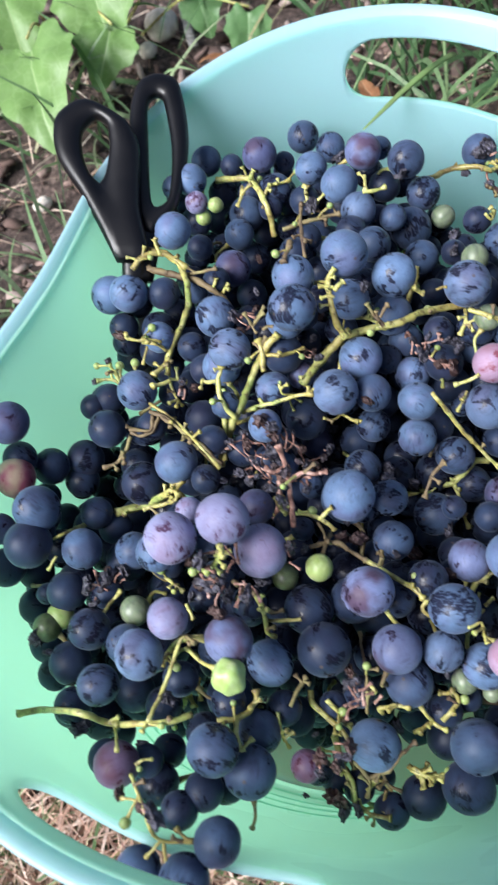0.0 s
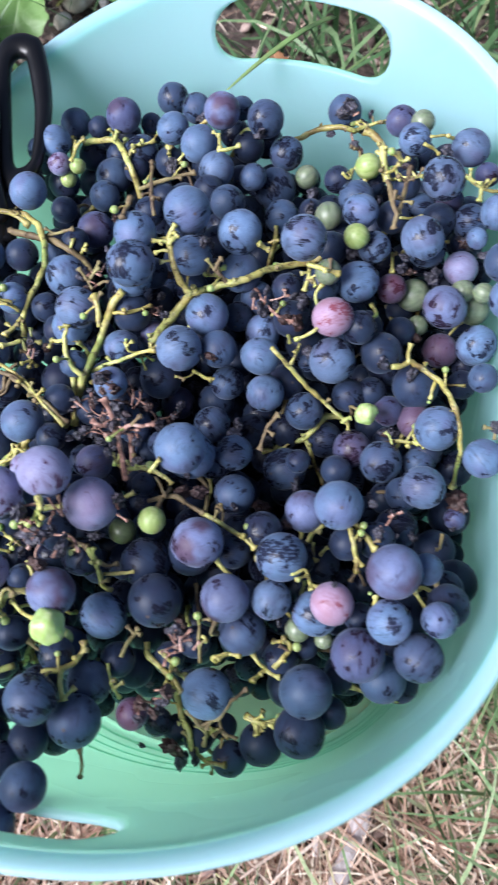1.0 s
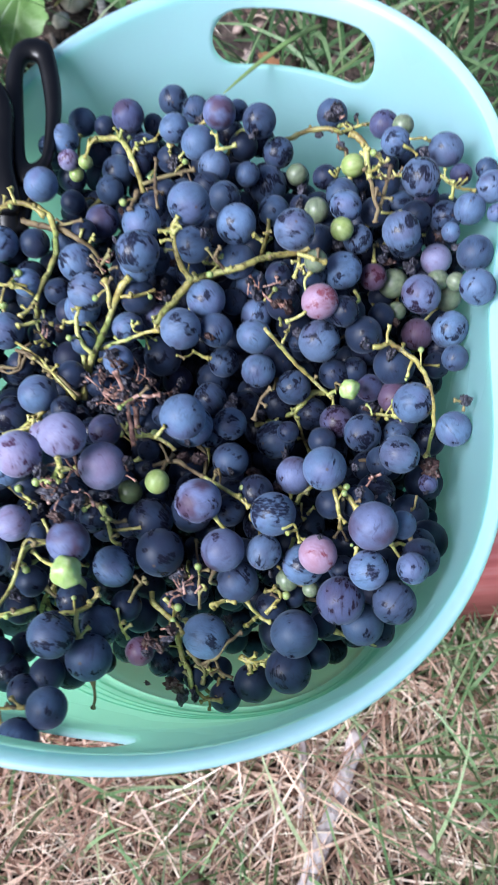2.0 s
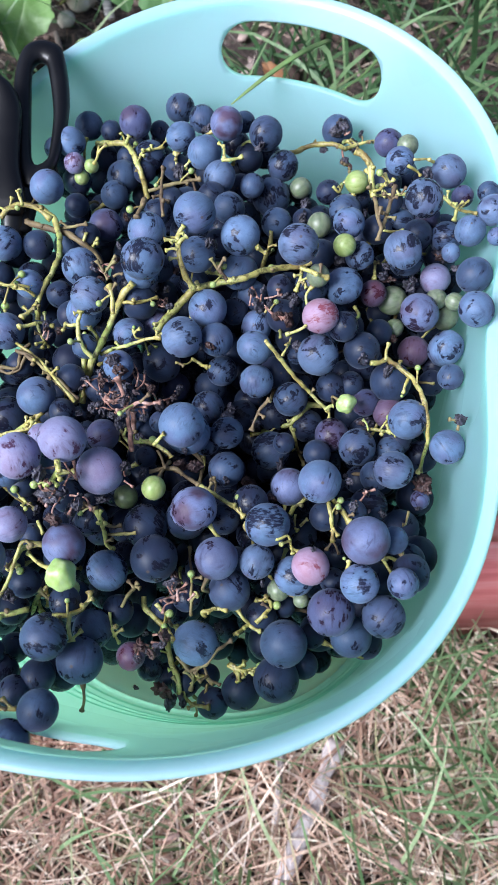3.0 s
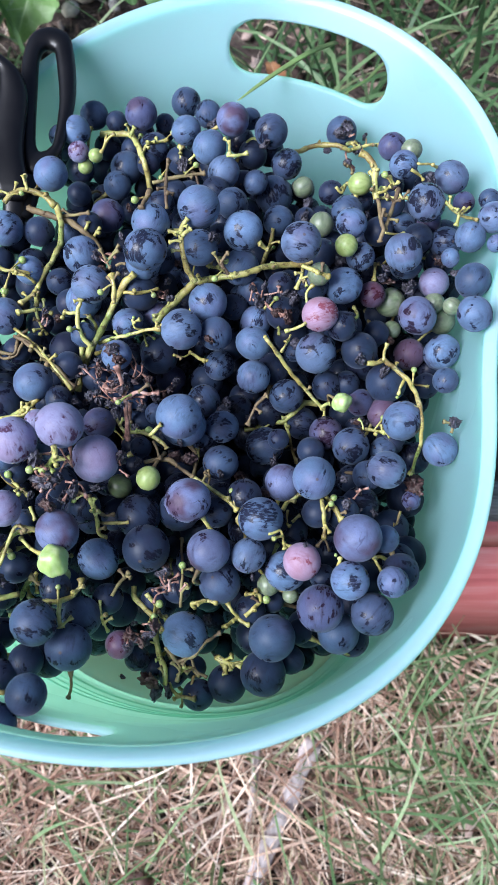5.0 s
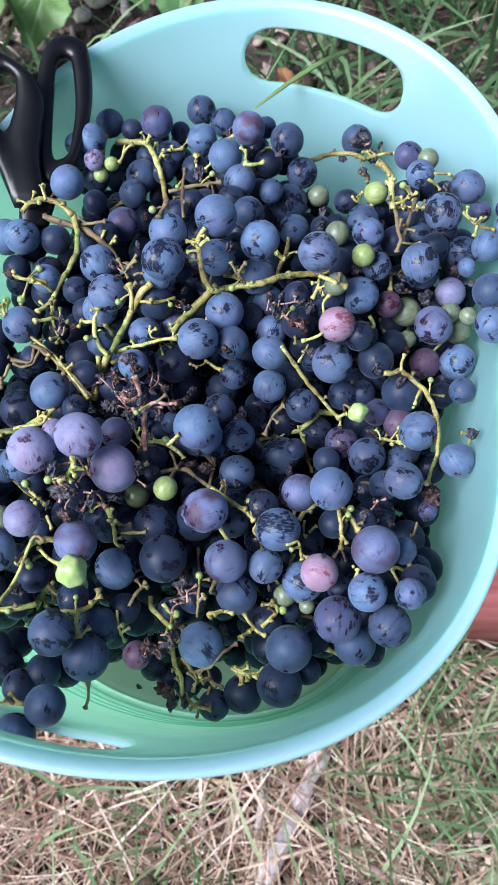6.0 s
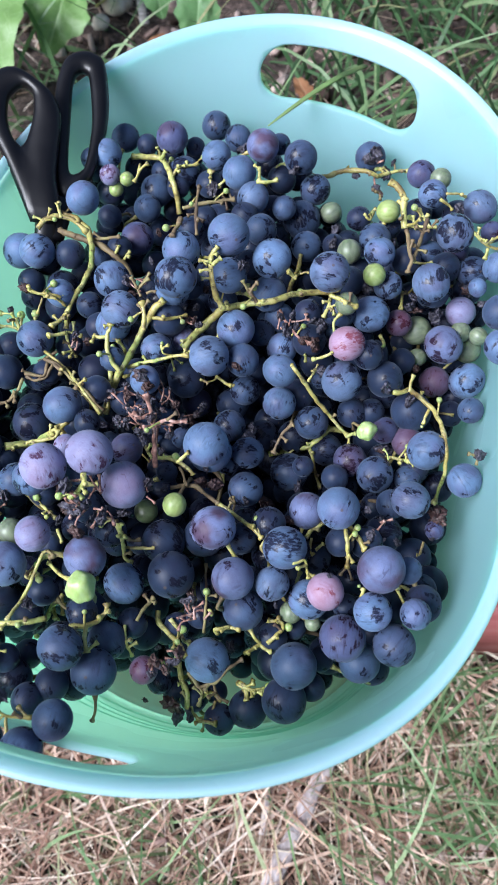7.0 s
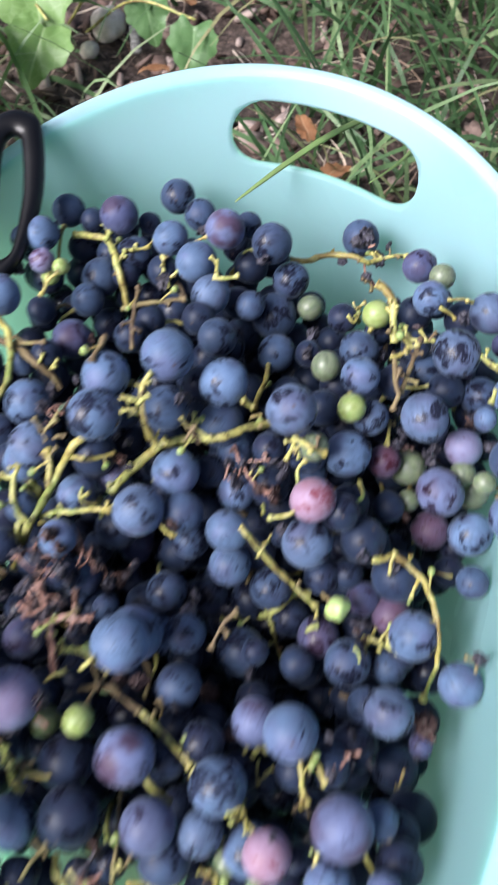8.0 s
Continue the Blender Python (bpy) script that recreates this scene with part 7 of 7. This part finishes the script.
def nook_bunch(b):
    stalk(b, 0.00045, (-0.0792, 0.0016, 0.5265), (-0.0842, 0.0032, 0.5283))
    stalk(b, 0.00039, (-0.0865, -0.0124, 0.4908), (-0.0797, -0.0146, 0.4916), (-0.0758, -0.0153, 0.4873))
    stalk(b, 0.00057, (-0.0828, -0.0425, 0.4777), (-0.0843, -0.0492, 0.4757), (-0.0933, -0.0483, 0.4767), mat=WOODY)
    stalk(b, 0.00073, (-0.0745, -0.0189, 0.4869), (-0.0762, -0.0219, 0.4872), (-0.0779, -0.0249, 0.4875), (-0.0807, -0.0291, 0.4881))
    stalk(b, 0.00072, (-0.0731, -0.0317, 0.4870), (-0.0769, -0.0343, 0.4886), (-0.0804, -0.0364, 0.4903))
    stalk(b, 0.00042, (-0.0767, -0.0148, 0.4889), (-0.0800, -0.0130, 0.4913), (-0.0839, -0.0122, 0.4911), (-0.0883, -0.0104, 0.4898), (-0.0942, -0.0077, 0.4892))
    stalk(b, 0.00027, (-0.0740, -0.0395, 0.5217), (-0.0750, -0.0426, 0.5199), (-0.0761, -0.0457, 0.5181))
    stalk(b, 0.00052, (-0.0798, -0.0430, 0.4770), (-0.0814, -0.0465, 0.4763), (-0.0834, -0.0493, 0.4747), (-0.0893, -0.0499, 0.4725), (-0.0938, -0.0471, 0.4721), mat=WOODY)
    berry(b, -0.0756, -0.0279, 0.4726, 0.0067, DARK_SHADED)
    berry(b, -0.0951, 0.0178, 0.4909, 0.0088, BLUE)
    berry(b, -0.0795, -0.0077, 0.4879, 0.0070, BLUE)
    berry(b, -0.0888, -0.0334, 0.4843, 0.0089, BLUE)
    stalk(b, 0.00060, (-0.0946, -0.0296, 0.4804), (-0.0987, -0.0283, 0.4854), (-0.1021, -0.0281, 0.4872), (-0.1068, -0.0295, 0.4883))
    stalk(b, 0.00060, (-0.0946, -0.0296, 0.4804), (-0.0974, -0.0275, 0.4857), (-0.0994, -0.0251, 0.4887), (-0.1005, -0.0229, 0.4914))
    stalk(b, 0.00050, (-0.0953, -0.0291, 0.4820), (-0.0964, -0.0266, 0.4861), (-0.0966, -0.0238, 0.4878))
    stalk(b, 0.00050, (-0.0903, -0.0268, 0.4838), (-0.0898, -0.0249, 0.4861), (-0.0898, -0.0227, 0.4874))
    stalk(b, 0.00050, (-0.0767, -0.0151, 0.4936), (-0.0822, -0.0149, 0.4958), (-0.0872, -0.0151, 0.4964), (-0.0922, -0.0132, 0.4972))
    raisin(b, -0.1072, -0.0303, 0.4890, 0.0015)
    raisin(b, -0.1004, -0.0224, 0.4928, 0.0017)
    raisin(b, -0.0932, -0.0128, 0.4976, 0.0020)
    berry(b, -0.0965, -0.0223, 0.4887, 0.0020, GREEN)
    berry(b, -0.0897, -0.0212, 0.4883, 0.0020, GREEN)
    berry(b, -0.0848, -0.0433, 0.4702, 0.0069, DARK_SHADED)
    berry(b, -0.1165, -0.0256, 0.4633, 0.0062, DARK_SHADED)
    berry(b, -0.1095, -0.0213, 0.4625, 0.0074, DARK_SHADED)
    berry(b, -0.1065, -0.0418, 0.4683, 0.0088, DARK_SHADED)
    berry(b, -0.1211, -0.0477, 0.4535, 0.0088, DARK_SHADED)
    berry(b, -0.1060, 0.0229, 0.4856, 0.0093, BLUE)
    raisin(b, -0.0977, -0.0052, 0.4884, 0.0029)
    berry(b, -0.0948, -0.0269, 0.4947, 0.0011, GREEN, "green_berry")



BUILD = [
    (back_a_bunch, (-0.035, 0.085, 0.40), "blue grapes on a curved yellow green stalk against the tub wall"),
    (back_b_bunch, (0.03, 0.065, 0.40), "blue and dark grapes heaped under the hand slot"),
    (back_c_bunch, (0.1, 0.04, 0.40), "blue, purple and unripe green grapes near the rim"),
    (arm_bunch, (-0.055, -0.015, 0.40), "blue grapes on a long bare yellow green stalk"),
    (mid_bunch, (0.015, -0.025, 0.40), "large dusty blue grapes on a branching yellow stalk"),
    (east_bunch, (0.06, -0.06, 0.40), "blue grapes and one pink grape on a thin stalk"),
    (rim_bunch, (0.108, -0.06, 0.40), "blue grapes with shrivelled berries beside the tub wall"),
    (low_bunch, (-0.01, -0.12, 0.40), "pale mauve and dark grapes with withered brown florets"),
    (pink_bunch, (0.06, -0.145, 0.40), "large blue and pink grapes on a forked stalk"),
    (front_bunch, (0.01, -0.185, 0.40), "dark blue grapes with a cut stalk end near the wall"),
    (stalk_bunch, (-0.06, -0.17, 0.40), "blue grapes on a thick cut stalk reaching over the slot"),
    (west_bunch, (-0.115, -0.085, 0.40), "dusky blue and pink grapes resting against the wall"),
    (nook_bunch, (-0.1, -0.02, 0.40), "dark grapes deep beside the tub wall"),
]
BUNCHES = []
for make, at, looks in BUILD:
    BUNCHES.append(empty_thing("grape_bunch", looks, "grapes", at, "grapes in the tub"))
    make(BUNCHES[-1])


def inside(x, y, z, r):
    """Whether a berry there clears the tub's wall."""
    d = Matrix.Rotation(-TUB_TURN, 2) @ Vector((x - TUB_AT.x, y - TUB_AT.y))
    a = math.atan2(d.y, d.x)
    return d.length + r < rim_radius(a) * flare(a, (z - BASE_Z) / 0.21) and z - r > BASE_Z


# gaps through which the tub's wall shows
OPEN_GAPS = [(-0.053, 0.020), (-0.083, -0.017), (-0.083, -0.053)]


def fill_heap():
    """The berries deeper in the heap, packed under the upper ones, each hung on the nearest bunch."""
    rng = random.Random(17)
    placed, cell = {}, 0.02

    def near(x, y, z):
        i, j, k = int(x // cell), int(y // cell), int(z // cell)
        for a in (-1, 0, 1):
            for b in (-1, 0, 1):
                for c in (-1, 0, 1):
                    yield from placed.get((i + a, j + b, k + c), ())

    for s in SPOTS:
        placed.setdefault((int(s[0] // cell), int(s[1] // cell), int(s[2] // cell)), []).append(s)
    tops = list(SPOTS)
    cover = np.array([(s[0], s[1], s[2], s[3]) for s in tops])
    count = 0
    for _ in range(130000):
        if count >= 1300:
            break
        x, y = rng.uniform(-0.16, 0.16), rng.uniform(-0.22, 0.15)
        d = np.hypot(cover[:, 0] - x, cover[:, 1] - y)
        by = d < 0.015
        if by.sum() < 2:
            continue
        top = cover[by, 2].min() - 0.011
        z = rng.uniform(BASE_Z + 0.008, top) if rng.random() < 0.45 else top - rng.uniform(0.0, 0.035)
        r = rng.uniform(0.0068, 0.0092)
        if any((x - gx) ** 2 + (y - gy) ** 2 < 0.013 ** 2 for gx, gy in OPEN_GAPS):
            continue
        if y < -0.150 and z < (0.462 if -0.10 < x < 0.02 else 0.430):
            continue
        if not inside(x, y, z, r) or any(math.dist((x, y, z), q[:3]) < (r + q[3]) * 0.93 for q in near(x, y, z)):
            continue
        placed.setdefault((int(x // cell), int(y // cell), int(z // cell)), []).append((x, y, z, r))
        b = min(BUNCHES, key=lambda o: (o.location.x - x) ** 2 + (o.location.y - y) ** 2)
        # these skins are coloured dark to stand in for shade between the berries
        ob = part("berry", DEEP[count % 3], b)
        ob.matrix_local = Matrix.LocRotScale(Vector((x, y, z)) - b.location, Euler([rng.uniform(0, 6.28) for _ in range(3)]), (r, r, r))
        count += 1


fill_heap()


def nearest_bunch(x, y):
    return min(BUNCHES, key=lambda o: (o.location.x - x) ** 2 + (o.location.y - y) ** 2)


def hidden_stalks(count):
    """Berry stalks half seen in the gaps: each leaves a berry of the upper layer and runs down and aside into the heap."""
    rng = random.Random(41)
    for x, y, z, r in rng.sample(SPOTS, count):
        b = nearest_bunch(x, y)
        a, down = rng.uniform(0, math.tau), rng.uniform(-0.9, -0.30)
        d = Vector((math.cos(a), math.sin(a), down)).normalized()
        p = Vector((x, y, z)) + d * r * 0.96
        n = rng.uniform(0.008, 0.018)
        q = p + d * n * 0.5 + Vector((rng.uniform(-1, 1), rng.uniform(-1, 1), rng.uniform(-0.3, 1))) * 0.002
        e = p + d * n + Vector((rng.uniform(-1, 1), rng.uniform(-1, 1), rng.uniform(-1, 0.2))) * 0.004
        over = any((s[0] - v.x) ** 2 + (s[1] - v.y) ** 2 < s[3] ** 2 and s[2] < v.z for s in SPOTS for v in (q, e) if s[:3] != (x, y, z))
        under = any((s[0] - e.x) ** 2 + (s[1] - e.y) ** 2 < (s[3] * 1.25) ** 2 and s[2] > e.z for s in SPOTS)
        if over or not under or not (inside(*q, 0.001) and inside(*e, 0.002)):
            continue
        line = spline([v - b.location for v in (p, q, e)], 4)
        radii = [0.0015, 0.0011] + [rng.uniform(0.0006, 0.0009)] * (len(line) - 3) + [0.0012]
        v, fc = sweep(line, radii, 7)
        part("stalk", mesh_of("stalk", v, fc, rng.choice((STALK, STALK, WOODY))), b)


def gap_raisins(count):
    """Shrivelled berries lodged in the gaps of the upper layer."""
    rng = random.Random(43)
    cover = np.array(SPOTS)
    while count:
        x, y = rng.uniform(-0.12, 0.13), rng.uniform(-0.18, 0.12)
        d = np.hypot(cover[:, 0] - x, cover[:, 1] - y)
        if (d < 0.020).sum() < 3 or (d - cover[:, 3]).min() < 0.0005:
            continue
        z = cover[d < 0.020, 2].min() + rng.uniform(-0.004, 0.004)
        if inside(x, y, z, 0.004):
            raisin(nearest_bunch(x, y), x, y, z, rng.uniform(0.0030, 0.0048))
            count -= 1


def tiny_green_berries(count):
    """Pea sized unripe berries that stayed behind on thin stalks."""
    rng = random.Random(47)
    for bunch, line in rng.sample([s for s in STALK_LINES if len(s[1]) > 15], count):
        at = rng.choice(line[2:-1])
        d = Vector((rng.uniform(-1, 1), rng.uniform(-1, 1), rng.uniform(-0.2, 0.7))).normalized()
        n, r = rng.uniform(0.004, 0.008), rng.uniform(0.0011, 0.0019)
        end = at + d * n
        v, fc = sweep(spline([at, at + d * n * 0.5 + Vector((0, 0, 0.0006)), end], 3), [0.0007, 0.0005, 0.00045, 0.00045, 0.00045, 0.0006, 0.0007], 6)
        part("stalk", mesh_of("stalk", v, fc, STALK), bunch)
        where = end + d * r * 0.8 + bunch.location
        berry(bunch, *where, r, GREEN, "green_berry")


hidden_stalks(240)
gap_raisins(24)
tiny_green_berries(52)


def long_blade(points, w, label, mat=FRESH):
    line = spline(points, 6)
    radii = [w * (1 - 0.8 * (i / (len(line) - 1)) ** 2) for i in range(len(line))]
    v, fc = sweep(line, radii, 6, 0.18)
    tagged(new("grass_blade", mesh_of("grass_blade", v, fc, mat)), label, "grass blade")


long_blade([(0.0805, 0.2099, 0.4617), (0.0623, 0.1758, 0.4777), (0.0445, 0.1454, 0.4876), (0.0313, 0.1236, 0.4930), (0.0203, 0.1080, 0.4950)], 0.0022, "green grass blade lying through the hand slot")
long_blade([(0.2247, 0.1917, 0.4434), (0.1965, 0.1450, 0.4657), (0.1761, 0.1105, 0.4768), (0.1639, 0.0911, 0.4819), (0.1543, 0.0773, 0.4830)], 0.0014, "green grass blade bent over the tub rim")
long_blade([(0.1284, 0.2377, 0.4347), (0.1136, 0.2126, 0.4440), (0.1001, 0.1893, 0.4486), (0.0838, 0.1672, 0.4540)], 0.0014, "green grass blade standing behind the slot")
